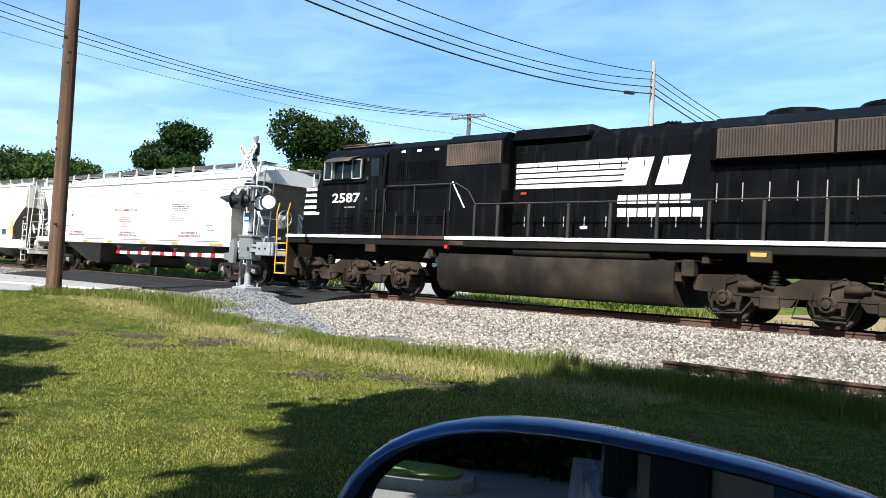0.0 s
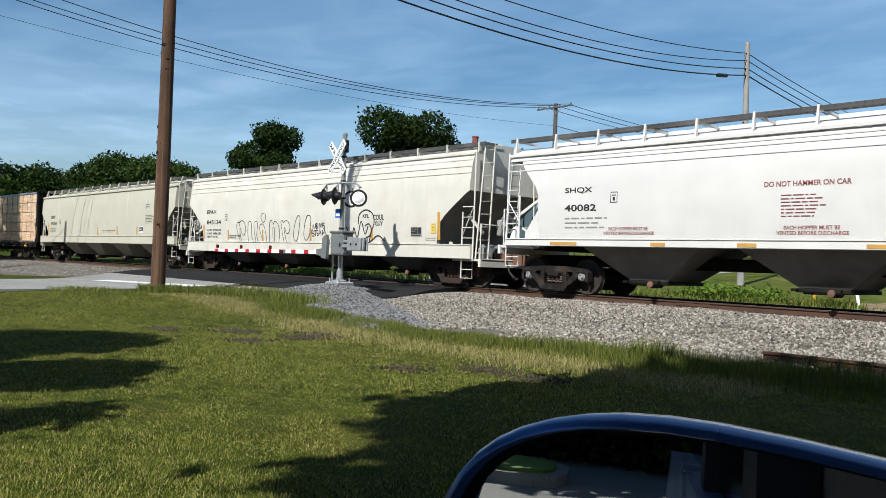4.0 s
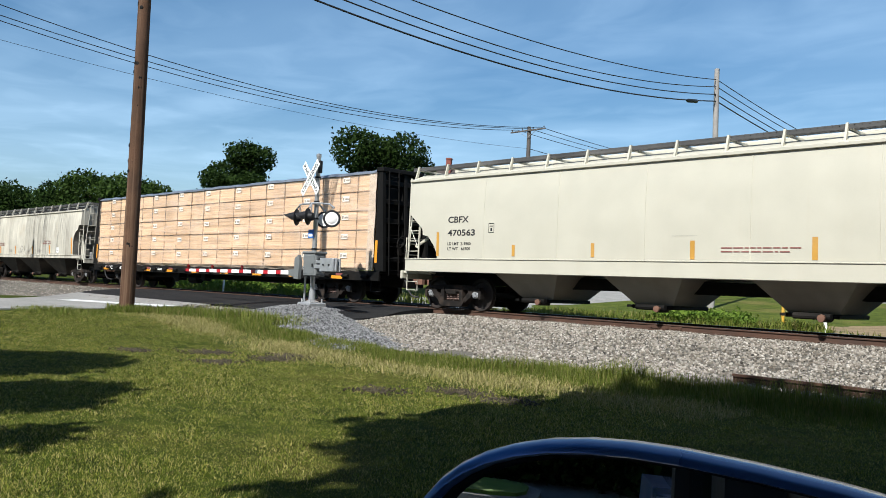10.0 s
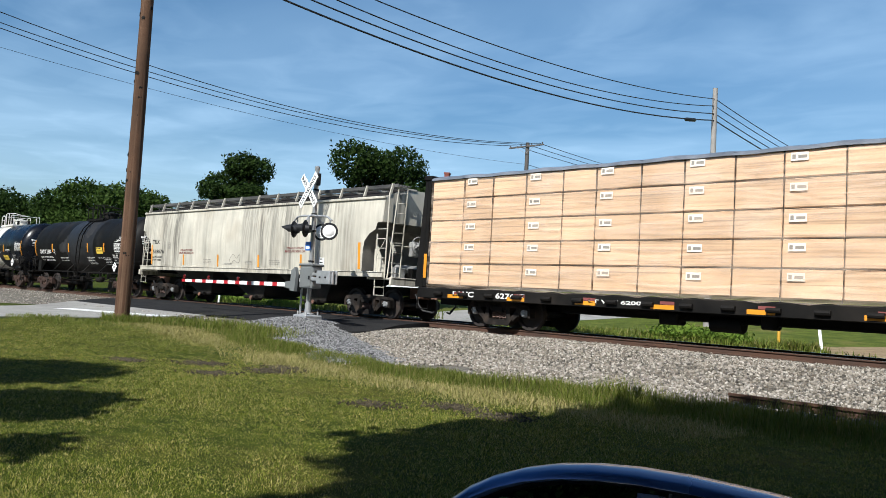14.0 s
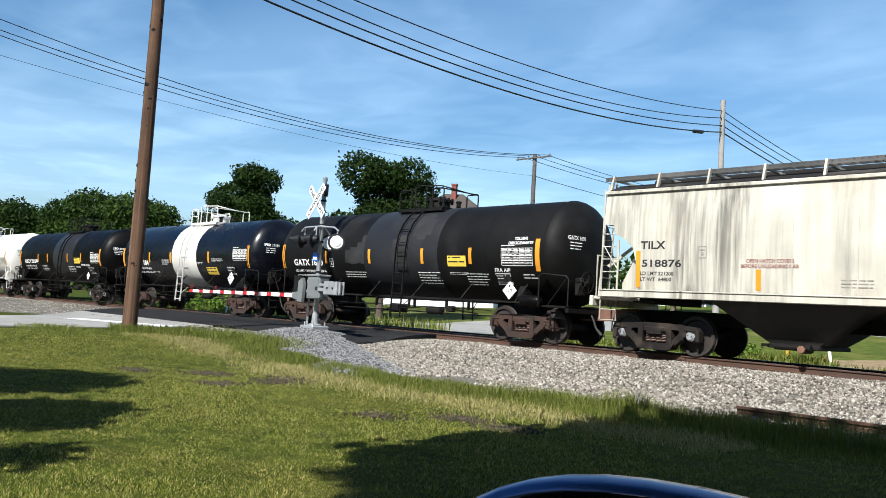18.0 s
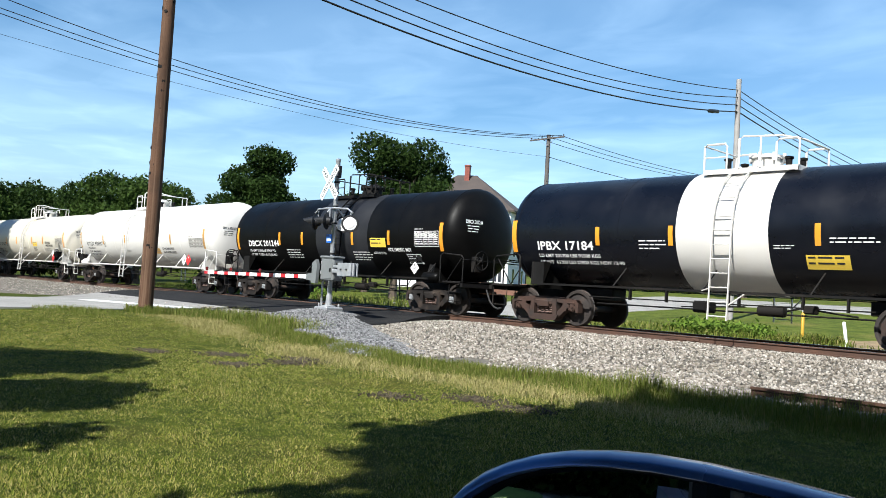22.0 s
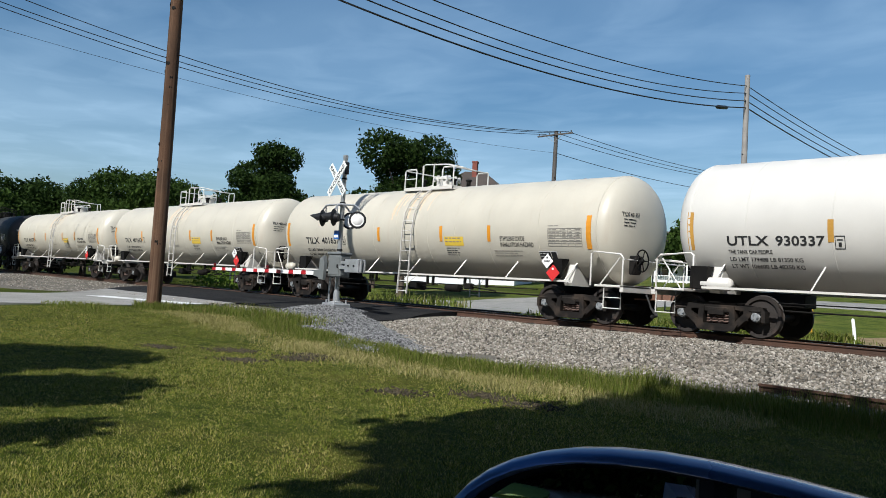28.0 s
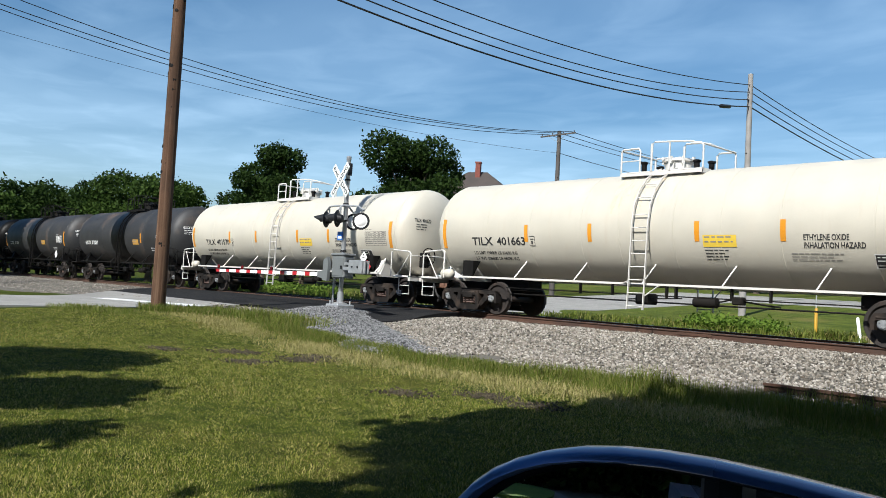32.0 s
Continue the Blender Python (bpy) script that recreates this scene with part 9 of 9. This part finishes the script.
tree(9.5, 8.5, 14.0, 6.6, 3.4, SHADE, 34, 20000, 0.34, 0, 0.34, group=NEAR)
tree(17.0, 4.0, 15.0, 7.0, 3.4, SHADE, 35, 18000, 0.38, 0, 0.36, group=NEAR)
# a smaller tree whose three boughs shade the lawn
tree(-8.5, -5.2, 8.0, 2.7, 3.4, "smaller shade tree on the lawn", 28, 34000, 0.13, 0, 0.18, group=NEAR, layers=((6.5, 1.75, -1.4, 1.9), (6.6, 2.2, -1.6, -0.2), (6.0, 1.2, 1.55, 1.7), (6.1, 1.5, 1.3, 0.0), (5.5, 0.5, 3.7, 1.2), (5.4, 0.55, 3.7, 0.3)))
# unseen tree added to shade the rear of the parked car
tree(4.4, -8.8, 9.5, 4.2, 3.0, SHADE, 37, 20000, 0.22, 0, 0.24, group=NEAR)
# the wood behind the parking lot
for i, (x, y, h) in enumerate(((-15, -17, 7), (-9, -16, 6.5), (-3.5, -16.5, 7), (0.8, -16, 6.6), (5.0, -16.5, 7), (10.5, -16, 7), (16, -17, 7), (-21, -19, 8), (-27, -21, 9), (22, -19, 8), (-6, -24, 11), (3, -24, 11), (12, -24, 11), (-16, -25, 11))):
    tree(x, y, h, 4.2, 0.4, "dense green tree behind the parking lot", 60 + i, 5200, 0.34, 1, group="trees behind the parking lot")


def far_woods():
    """A belt of woodland that closes the view along the ridge."""
    rnd = random.Random(5)
    lobes = []
    for i in range(120):
        a = radians(-40 + 150 * i / 119 + rnd.uniform(-0.5, 0.5))
        d = rnd.uniform(150, 185)
        x, y = -math.sin(a) * d, math.cos(a) * d
        h = rnd.uniform(5, 9)
        z = ground_z(x, y)
        lobes.append((x, y, z + h * 0.45, rnd.uniform(4, 7), rnd.uniform(4, 7), h * 0.55))
    me = leaf_cloud("far_woods", lobes, 22000, 0.8, LEAVES[1], None, 31)
    return tagged(me, "distant belt of green woodland", "woods", "", "stuff")


far_woods()


# hedge bushes and weeds beyond the track
WEED = leaf_material("bright_weed_leaves", ((0.06, 0.11, 0.015), (0.12, 0.19, 0.03), (0.17, 0.24, 0.04), (0.09, 0.15, 0.02)), 0.35)


def bush(x, y, r, h, seed, mt=None, label="low rounded green bush", group="bushes beyond the track", n=1500):
    b = thing("bush", label, "bush", pose(x, y, ground_z(x, y)), group)
    part("stems", Geo().tube([(0, 0, -0.1), (0.05, 0, h * 0.5)], 0.05, 6), BARK, b)
    leaf_cloud("foliage", [(0, 0, h * 0.45, r, r, h * 0.5), (r * 0.5, 0.1, h * 0.35, r * 0.6, r * 0.6, h * 0.35)], n, 0.1, mt or WEED, b, seed)


for i, (x, y, r, h) in enumerate(((-38.5, 23.5, 1.6, 1.0), (-42.5, 23.2, 2.0, 1.2), (-34.8, 24.0, 1.2, 0.8), (-15.6, 28.0, 1.3, 0.6), (-14.2, 28.4, 1.1, 0.5), (-47.0, 108.0, 2.0, 1.6), (-41.0, 108.5, 1.6, 1.5))):
    bush(x, y, r, h, 40 + i)
for i in range(11):
    bush(-8.2 + 1.5 * i, -12.3 + 0.3 * math.sin(i * 2.1), 1.25, 1.9, 80 + i, LEAVES[0], "dark dense shrub behind the parking lot", "shrubs behind the parking lot", 4200)


# ---- houses on the slope ----
SIDING = surface("white_clapboard", (0.74, 0.75, 0.77), 0.6, var=0.05, scale=0.5)
ROOF = surface("grey_asphalt_shingles", (0.13, 0.125, 0.125), 0.9, var=0.25, scale=1.0, fine=8)
ROOF_B = surface("brown_asphalt_shingles", (0.059, 0.047, 0.041), 0.9, var=0.25, scale=1.0, fine=8)
BRICK = surface("red_chimney_brick", (0.2, 0.055, 0.038), 0.85, var=0.3, scale=6)
PANE = surface("dark_house_window", (0.03, 0.035, 0.045), 0.1, var=0.2, bump=0, coat=0.3)


def house(x, y, turn, w, d, h, roof_h, wall_m, roof_m, label, storeys=2, cols=4, chimney=None, porch=False, hip=0.0):
    z = ground_z(x, y)
    k = thing("house", label, "house", pose(x, y, z - 0.2, 0, 0, turn), "houses beyond the railway")
    part("wall", Geo().box((-w / 2, -d / 2, -0.5), (w / 2, d / 2, h), 0.02).prism([(-d / 2 + 0.01, h), (d / 2 - 0.01, h), (0, h + roof_h - 0.1)], "x", -w / 2 + 0.02 + hip, w / 2 - 0.02 - hip), wall_m, k)
    e = 0.45
    g = Geo()
    for s in (-1, 1):
        rows = [[(-w / 2 - e, s * (d / 2 + e), h - 0.25), (w / 2 + e, s * (d / 2 + e), h - 0.25)], [(-w / 2 - e + hip, 0, h + roof_h), (w / 2 + e - hip, 0, h + roof_h)]]
        top = [p for r in (rows[0], rows[1][::-1]) for p in r]
        g.rings([top, [(p[0], p[1], p[2] - 0.16) for p in top]])
    if hip:
        for s in (-1, 1):
            tri = [(s * (w / 2 + e), -d / 2 - e, h - 0.25), (s * (w / 2 + e), d / 2 + e, h - 0.25), (s * (w / 2 + e - hip), 0, h + roof_h)]
            g.rings([tri, [(p[0], p[1], p[2] - 0.16) for p in tri]])
    r = part("roof", g, roof_m, k, smooth=0)
    if chimney:
        cx, cy, top = chimney
        g = Geo()
        g.box((cx - 0.28, cy - 0.3, h), (cx + 0.28, cy + 0.3, top), 0.02)
        g.box((cx - 0.33, cy - 0.35, top - 0.2), (cx + 0.33, cy + 0.35, top), 0.02)
        part("chimney", g, BRICK, r, "red brick chimney")
    for fl in range(storeys):
        for i in range(cols):
            wx = -w / 2 + w * (i + 0.5) / cols
            wz = 0.9 + fl * 2.9
            win = part("window", Geo().box((wx - 0.55, -d / 2 - 0.06, wz - 0.08), (wx + 0.55, -d / 2 + 0.02, wz + 1.68), 0.01), M["sign_white"], k)
            part("pane", Geo().box((wx - 0.44, -d / 2 - 0.075, wz), (wx + 0.44, -d / 2 - 0.05, wz + 0.78)).box((wx - 0.44, -d / 2 - 0.075, wz + 0.83), (wx + 0.44, -d / 2 - 0.05, wz + 1.6)), PANE, win)
            for s in (-1, 1):
                part("shutter", Geo().box((wx + s * 0.6, -d / 2 - 0.05, wz), (wx + s * 0.92, -d / 2, wz + 1.6), 0.01), PANE, win)
        for i in range(2):
            wy = -d / 2 + d * (i + 0.5) / 2
            win = part("window", Geo().box((w / 2 - 0.02, wy - 0.5, 0.82 + fl * 2.9), (w / 2 + 0.06, wy + 0.5, 2.5 + fl * 2.9), 0.01), M["sign_white"], k)
            part("pane", Geo().box((w / 2 + 0.05, wy - 0.4, 0.9 + fl * 2.9), (w / 2 + 0.075, wy + 0.4, 2.42 + fl * 2.9)), PANE, win)
    if porch:
        part("porch_roof", Geo().prism([(-d / 2 - 2.4, 2.5), (-d / 2 - 2.4, 2.65), (-d / 2, 3.3), (-d / 2, 3.15)], "x", -w / 2 + 0.3, w / 2 - 0.3), roof_m, k)
        for i in range(5):
            px = -w / 2 + 0.5 + (w - 1.0) * i / 4
            part("porch_post", Geo().box((px - 0.09, -d / 2 - 2.25, -0.3), (px + 0.09, -d / 2 - 2.07, 2.55), 0.01), M["sign_white"], k)
        g = Geo()
        g.box((-w / 2 + 0.5, -d / 2 - 2.2, 0.75), (w / 2 - 0.5, -d / 2 - 2.14, 0.83))
        for i in range(40):
            px = -w / 2 + 0.5 + (w - 1.0) * i / 39
            g.box((px - 0.02, -d / 2 - 2.19, 0.0), (px + 0.02, -d / 2 - 2.15, 0.76))
        part("porch_rail", g, M["sign_white"], k)
    return k


house(-44.5, 110.0, 20, 11.0, 8.0, 5.9, 2.4, SIDING, ROOF, "white two-storey clapboard house with grey shingle roof", chimney=(-1, 1.5, 9.2))
house(-36.0, 116.0, 15, 14.0, 8.0, 6.0, 2.2, SIDING, ROOF, "long white two-storey house with dark shutters", cols=6)
house(-60.5, 104.0, 20, 10.0, 8.0, 4.6, 2.6, SIDING, ROOF_B, "white house with a brown roof and a railed porch", 1, 3, (2.0, 1.0, 8.4), True)
house(-68.2, 67.5, 30, 13.0, 10.0, 8.9, 4.2, SIDING, ROOF_B, "older house with a steep brown roof and brick chimney", 3, 4, (0.2, -0.6, 14.2), False, 5.8)


def stop_sign():
    x, y = -19.2, 45.0
    s = thing("stop_sign", "red octagonal stop sign on a steel post", "stop sign", pose(x, y, ground_z(x, y), 0, 0, 25))
    part("post", Geo().box((-0.03, -0.02, -0.2), (0.03, 0.02, 2.9), 0.005), M["galv"], s)
    oct_ = lambda r: [(r * math.cos(radians(22.5 + 45 * i)), 2.45 + r * math.sin(radians(22.5 + 45 * i))) for i in range(8)]
    f = part("sign_face", Geo().prism(oct_(0.42), "y", -0.035, -0.025), M["sign_white"], s, smooth=0)
    part("sign_red", Geo().prism(oct_(0.39), "y", -0.04, -0.034), M["sign_red"], f, smooth=0)
    words("lettering", "STOP", -0.27, 0.27, 2.33, 2.57, lambda a, b, rise=0.0: (a, -0.043, b), M["sign_white"], f)


stop_sign()
for i, (x, y, tilt, mt, h) in enumerate(((-11.3, 26.5, 0, "safety_yellow", 0.82), (-9.93, 26.5, -8, "sign_white", 0.62), (-37.6, 21.6, 4, "sign_white", 0.8))):
    p = thing("marker_post", ("yellow" if mt == "safety_yellow" else "leaning white") + " marker post beside the track", "marker post", pose(x, y, max(ground_z(x, y), ballast_z(x, y) - 0.25), 0, tilt, 0), "marker posts")
    part("post", Geo().lathe([(-0.1, 0.05), (h + 0.2, 0.05), (h + 0.23, 0.03), (h + 0.24, 0.005)], "z", n=10), M[mt], p)


# ---- the parked car from whose window the scene is seen ----
def parked_car():
    F = Vector((math.sin(radians(-3)), math.cos(radians(-3)), 0))
    at = Matrix(((F.x, -F.y, 0, 0), (F.y, F.x, 0, 0), (0, 0, 1, 0), (0, 0, 0, 1)))
    car = thing("parked_car", "dark blue parked car seen past its door mirror", "car", at)
    BODY = surface("dark_blue_car_paint", (0.09, 0.16, 0.35), 0.3, metal=0.45, var=0.1, bump=0, coat=0.35)
    TRIM = surface("black_car_plastic", (0.01, 0.01, 0.011), 0.6, var=0.15, spec=0.15)
    DARKGLASS = surface("tinted_car_glass", (0.006, 0.007, 0.007), 0.08, spec=0.06, var=0.05, bump=0)
    BEIGE = surface("beige_cabin_trim", (0.14, 0.1, 0.075), 0.8, var=0.1)
    # x ahead, y to the car's left, eye at the origin; the side wall stands at y = 0.08
    W0 = 0.08
    side = [(-2.9, 0.45), (-2.95, 0.8), (-2.7, 0.97), (-1.9, 1.0), (1.0, 0.97), (1.3, 0.93), (2.3, 0.82), (2.45, 0.6), (2.35, 0.35), (1.95, 0.3), (1.85, 0.55), (1.6, 0.66), (1.3, 0.62), (1.1, 0.4), (1.02, 0.28), (-1.55, 0.28), (-1.65, 0.5), (-1.9, 0.66), (-2.2, 0.6), (-2.4, 0.35)]
    part("side_body", Geo().prism([(a, b) for a, b in side], "y", W0 - 0.1, W0), BODY, car)
    part("side_body", Geo().prism([(a, b) for a, b in side], "y", -1.5, -1.4), BODY, car)
    part("rear_window", Geo().prism([(-0.5, 1.0), (-0.56, 1.46), (-1.7, 1.44), (-2.3, 1.0)], "y", W0 - 0.07, W0 - 0.05), DARKGLASS, car)
    for x0, x1 in ((-0.36, -0.5), (-1.2, -1.3)):
        part("pillar", Geo().prism([(x0, 0.98), (x0 - 0.06, 1.47), (x1 - 0.06, 1.47), (x1, 0.98)], "y", W0 - 0.09, W0 - 0.02), TRIM, car)
    part("pillar_trim", Geo().prism([(-0.3, 0.9), (-0.34, 1.47), (-0.5, 1.47), (-0.46, 0.9)], "y", W0 - 0.15, W0 - 0.095), BEIGE, car)
    part("roof", Geo().box((-1.7, -1.4, 1.47), (0.9, W0 - 0.04, 1.53), 0.02), BODY, car)
    part("windscreen_pillar", Geo().prism([(0.8, 1.46), (0.92, 1.46), (1.3, 0.98), (1.17, 0.98)], "y", W0 - 0.1, W0 - 0.03), BODY, car)
    part("bonnet", Geo().prism([(0.95, 0.95), (1.3, 0.93), (2.3, 0.82), (2.3, 0.7), (0.95, 0.8)], "y", -1.4, W0 - 0.1), BODY, car)
    part("boot", Geo().prism([(-1.75, 0.98), (-2.7, 0.97), (-2.9, 0.8), (-2.9, 0.5), (-1.75, 0.5)], "y", -1.4, W0 - 0.1), BODY, car)
    part("floor_pan", Geo().box((-2.3, -1.4, 0.25), (1.9, W0 - 0.1, 0.4), 0.02), TRIM, car)
    for x in (1.48, -2.02):
        for y in (W0 - 0.12, -1.38):
            w = part("wheel", Geo().lathe([(-0.1, 0.2), (-0.11, 0.3), (-0.08, 0.33), (0.08, 0.33), (0.11, 0.3), (0.1, 0.2)], "y", (x, y, 0.33), 24), M["rubber"], car)
            part("rim", Geo().lathe([(0.08, 0.2), (0.105, 0.19), (0.09, 0.05), (0.1, 0.02)], "y", (x, y, 0.33), 18), M["alu"], w)
    # door mirror
    C, n = MIRROR_AT, MIRROR_FACE
    inv = at.inverted()
    e1 = Vector((0, 0, 1)).cross(n).normalized()
    e2 = n.cross(e1).normalized()
    tw = radians(MIRROR_LEAN)
    e1, e2 = e1 * math.cos(tw) - e2 * math.sin(tw), e2 * math.cos(tw) + e1 * math.sin(tw)

    def outline(a, b, k, depth):
        out = []
        for i in range(48):
            t = 2 * math.pi * i / 48
            c, s = math.cos(t), math.sin(t)
            u = a * (abs(c) ** (2 / k)) * (1 if c > 0 else -1)
            v = b * (abs(s) ** (2 / k)) * (1 if s > 0 else -1)
            v *= 1 - 0.13 * (u / a)
            out.append(inv @ (C + e1 * u + e2 * v + n * depth))
        return out
    A, B = MIRROR_SIZE
    rows = [outline(A * 0.955, B * 0.92, 2.5, -0.01), outline(A * 0.957, B * 0.924, 2.5, -0.002), outline(A * 0.965, B * 0.935, 2.5, 0.002), outline(A * 0.985, B * 0.965, 2.5, 0.001), outline(A, B, 2.5, -0.008), outline(A * 1.0, B * 1.0, 2.5, -0.02), outline(A * 0.93, B * 0.92, 2.4, -0.045), outline(A * 0.75, B * 0.72, 2.3, -0.065), outline(A * 0.4, B * 0.4, 2.2, -0.075), outline(A * 0.02, B * 0.02, 2.0, -0.077)]
    m = part("mirror_housing", Geo().rings(rows, True, False), BODY, car, "glossy dark blue door mirror housing", smooth=60)
    part("mirror_bezel", Geo().rings([outline(A * 0.955, B * 0.918, 2.5, -0.006), outline(A * 0.945, B * 0.905, 2.5, -0.0125), outline(A * 0.935, B * 0.89, 2.5, -0.014)], True, False), TRIM, m, smooth=60)
    gm = bpy.data.materials.new("silvered_mirror_glass")
    gm.use_nodes = True
    b = gm.node_tree.nodes["Principled BSDF"]
    b.inputs["Base Color"].default_value, b.inputs["Metallic"].default_value, b.inputs["Roughness"].default_value = (0.75, 0.77, 0.78, 1), 1.0, 0.01
    part("mirror_glass", Geo().rings([outline(A * 0.945, B * 0.9, 2.5, -0.0145), outline(0.001, 0.001, 2.5, -0.0145)], True, False), gm, m, "silvered mirror glass", smooth=0)
    arm = inv @ (C + e1 * A * 0.8 - n * 0.05)
    part("mirror_arm", Geo().tube([arm, arm.lerp(Vector((0.42, W0 - 0.02, 0.97)), 0.5), Vector((0.42, W0 - 0.02, 0.97))], [0.035, 0.04, 0.05], 10), BODY, m)
    return car


MIRROR_AT = Vector((-0.148, 0.309, 1.105))
MIRROR_FACE = Vector((0.31, -0.95, 0.071)).normalized()
MIRROR_SIZE, MIRROR_LEAN = (0.154, 0.0757), 1.8
parked_car()


# parking lot behind the car, with its kerbed grass island
def lot():
    p = tagged(new("parking_lot"), "pale pavement of a parking lot behind the car", "pavement", "", "structure")
    part("pavement", Geo().box((-7.5, -14.6, -0.3), (9, -1.2, 0.035), 0.02), G_LOT, p)
    part("pavement", Geo().box((-0.9, -1.2, -0.3), (6, 3.2, 0.035), 0.02), G_LOT, p)
    bright = surface("bright_lawn", (0.12, 0.2, 0.025), 0.95, var=0.3, scale=2, bump=0.5)
    for x, y, w, d in ((-2.6, -9.4, 2.1, 0.9),):
        isl = thing("kerb_island", "kerbed island of bright mown grass in the parking lot", "kerb island", pose(x, y, 0.03, 0, 0, 0), "kerb islands")
        poly = [(-w, -d * 0.6), (-w + 0.2, -d), (w - 0.35, -d), (w - 0.1, -d * 0.8), (w, -d * 0.4), (w, d * 0.4), (w - 0.1, d * 0.8), (w - 0.35, d), (-w + 0.2, d), (-w, d * 0.6)]
        part("kerb", Geo().prism(poly, "z", -0.1, 0.13), G_CONCRETE, isl, "pale concrete kerb")
        part("island_lawn", Geo().prism([(a * (1 - 0.15 / w), b * (1 - 0.15 / d)) for a, b in poly], "z", 0.1, 0.17), bright, isl)


lot()


# ---- high thin cloud ----
def cloud_sheet():
    m = bpy.data.materials.new("thin_high_cloud")
    m.use_nodes = True
    n, l = m.node_tree.nodes, m.node_tree.links
    n.remove(n["Principled BSDF"])
    tc, mp = n.new("ShaderNodeTexCoord"), n.new("ShaderNodeMapping")
    mp.inputs["Scale"].default_value = (0.002, 0.0027, 0.002)
    mp.inputs["Rotation"].default_value = (0, 0, radians(28))
    l.new(tc.outputs["Object"], mp.inputs["Vector"])
    facs = []
    for sc, lo, hi, top in ((0.6, 0.42, 1.0, 0.3), (2.2, 0.45, 0.95, 0.14)):
        t = n.new("ShaderNodeTexNoise")
        t.inputs["Scale"].default_value, t.inputs["Detail"].default_value, t.inputs["Roughness"].default_value = sc, 5.0, 0.5
        t.inputs["Distortion"].default_value = 0.7
        l.new(mp.outputs[0], t.inputs["Vector"])
        r = n.new("ShaderNodeMapRange")
        r.inputs["From Min"].default_value, r.inputs["From Max"].default_value, r.inputs["To Max"].default_value = lo, hi, top
        l.new(t.outputs["Fac"], r.inputs["Value"])
        facs.append(r.outputs[0])
    add = n.new("ShaderNodeMath")
    add.operation, add.use_clamp = "ADD", True
    l.new(facs[0], add.inputs[0])
    l.new(facs[1], add.inputs[1])
    far = n.new("ShaderNodeVectorMath")
    far.operation = "LENGTH"
    l.new(tc.outputs["Object"], far.inputs[0])
    fade = n.new("ShaderNodeMapRange")
    fade.inputs["From Min"].default_value, fade.inputs["From Max"].default_value = 3200.0, 5900.0
    fade.inputs["To Min"].default_value, fade.inputs["To Max"].default_value = 1.0, 0.0
    l.new(far.outputs["Value"], fade.inputs["Value"])
    thin = n.new("ShaderNodeMath")
    thin.operation = "MULTIPLY"
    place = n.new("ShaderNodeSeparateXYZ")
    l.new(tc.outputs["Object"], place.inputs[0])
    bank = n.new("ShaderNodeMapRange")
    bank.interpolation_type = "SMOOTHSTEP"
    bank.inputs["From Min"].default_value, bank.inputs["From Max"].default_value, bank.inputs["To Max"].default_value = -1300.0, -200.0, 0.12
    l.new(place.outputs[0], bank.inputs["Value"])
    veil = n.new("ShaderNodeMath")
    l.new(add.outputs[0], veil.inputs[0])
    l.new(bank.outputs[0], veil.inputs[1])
    haze = n.new("ShaderNodeMapRange")
    haze.inputs["From Min"].default_value, haze.inputs["From Max"].default_value, haze.inputs["To Max"].default_value = 1000.0, 3000.0, 0.24
    l.new(far.outputs["Value"], haze.inputs["Value"])
    milk = n.new("ShaderNodeMath")
    l.new(veil.outputs[0], milk.inputs[0])
    l.new(haze.outputs[0], milk.inputs[1])
    l.new(milk.outputs[0], thin.inputs[0])
    l.new(fade.outputs[0], thin.inputs[1])
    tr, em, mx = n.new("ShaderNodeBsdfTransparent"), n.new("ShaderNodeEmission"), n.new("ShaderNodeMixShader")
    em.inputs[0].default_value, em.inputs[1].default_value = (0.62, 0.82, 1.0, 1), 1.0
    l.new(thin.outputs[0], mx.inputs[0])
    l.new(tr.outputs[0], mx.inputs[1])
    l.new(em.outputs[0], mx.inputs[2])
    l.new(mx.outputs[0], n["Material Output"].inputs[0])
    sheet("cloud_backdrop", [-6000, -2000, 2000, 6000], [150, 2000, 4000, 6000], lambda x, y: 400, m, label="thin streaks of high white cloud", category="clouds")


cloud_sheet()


# ---- motion ----
SPEED = [(0, 5.98), (3, 6.023), (7, 6.006), (11, 5.903), (15, 6.101), (19, 5.948), (23, 6.111), (27, 6.067), (32, 6.234)]


def travel(t):
    s = 0.0
    for (a, va), (b, vb) in zip(SPEED, SPEED[1:]):
        if t <= a:
            break
        e = min(t, b)
        ve = va + (vb - va) * (e - a) / (b - a)
        s += (va + ve) / 2 * (e - a)
    return s


def motions():
    ahead = [(t / 2, travel(t / 2)) for t in range(65)]
    for car, c in CARS:
        walk(car, [(t, pose(c + s, YC, RAIL_Z)) for t, s in ahead])
    spin = [(t / 10, travel(t / 10)) for t in range(321)]
    for w, dx, z, r in WHEELS:
        walk(w, [(t, pose(dx, 0, z, 0, math.degrees(s / r) % 360.0, 0)) for t, s in spin])


motions()
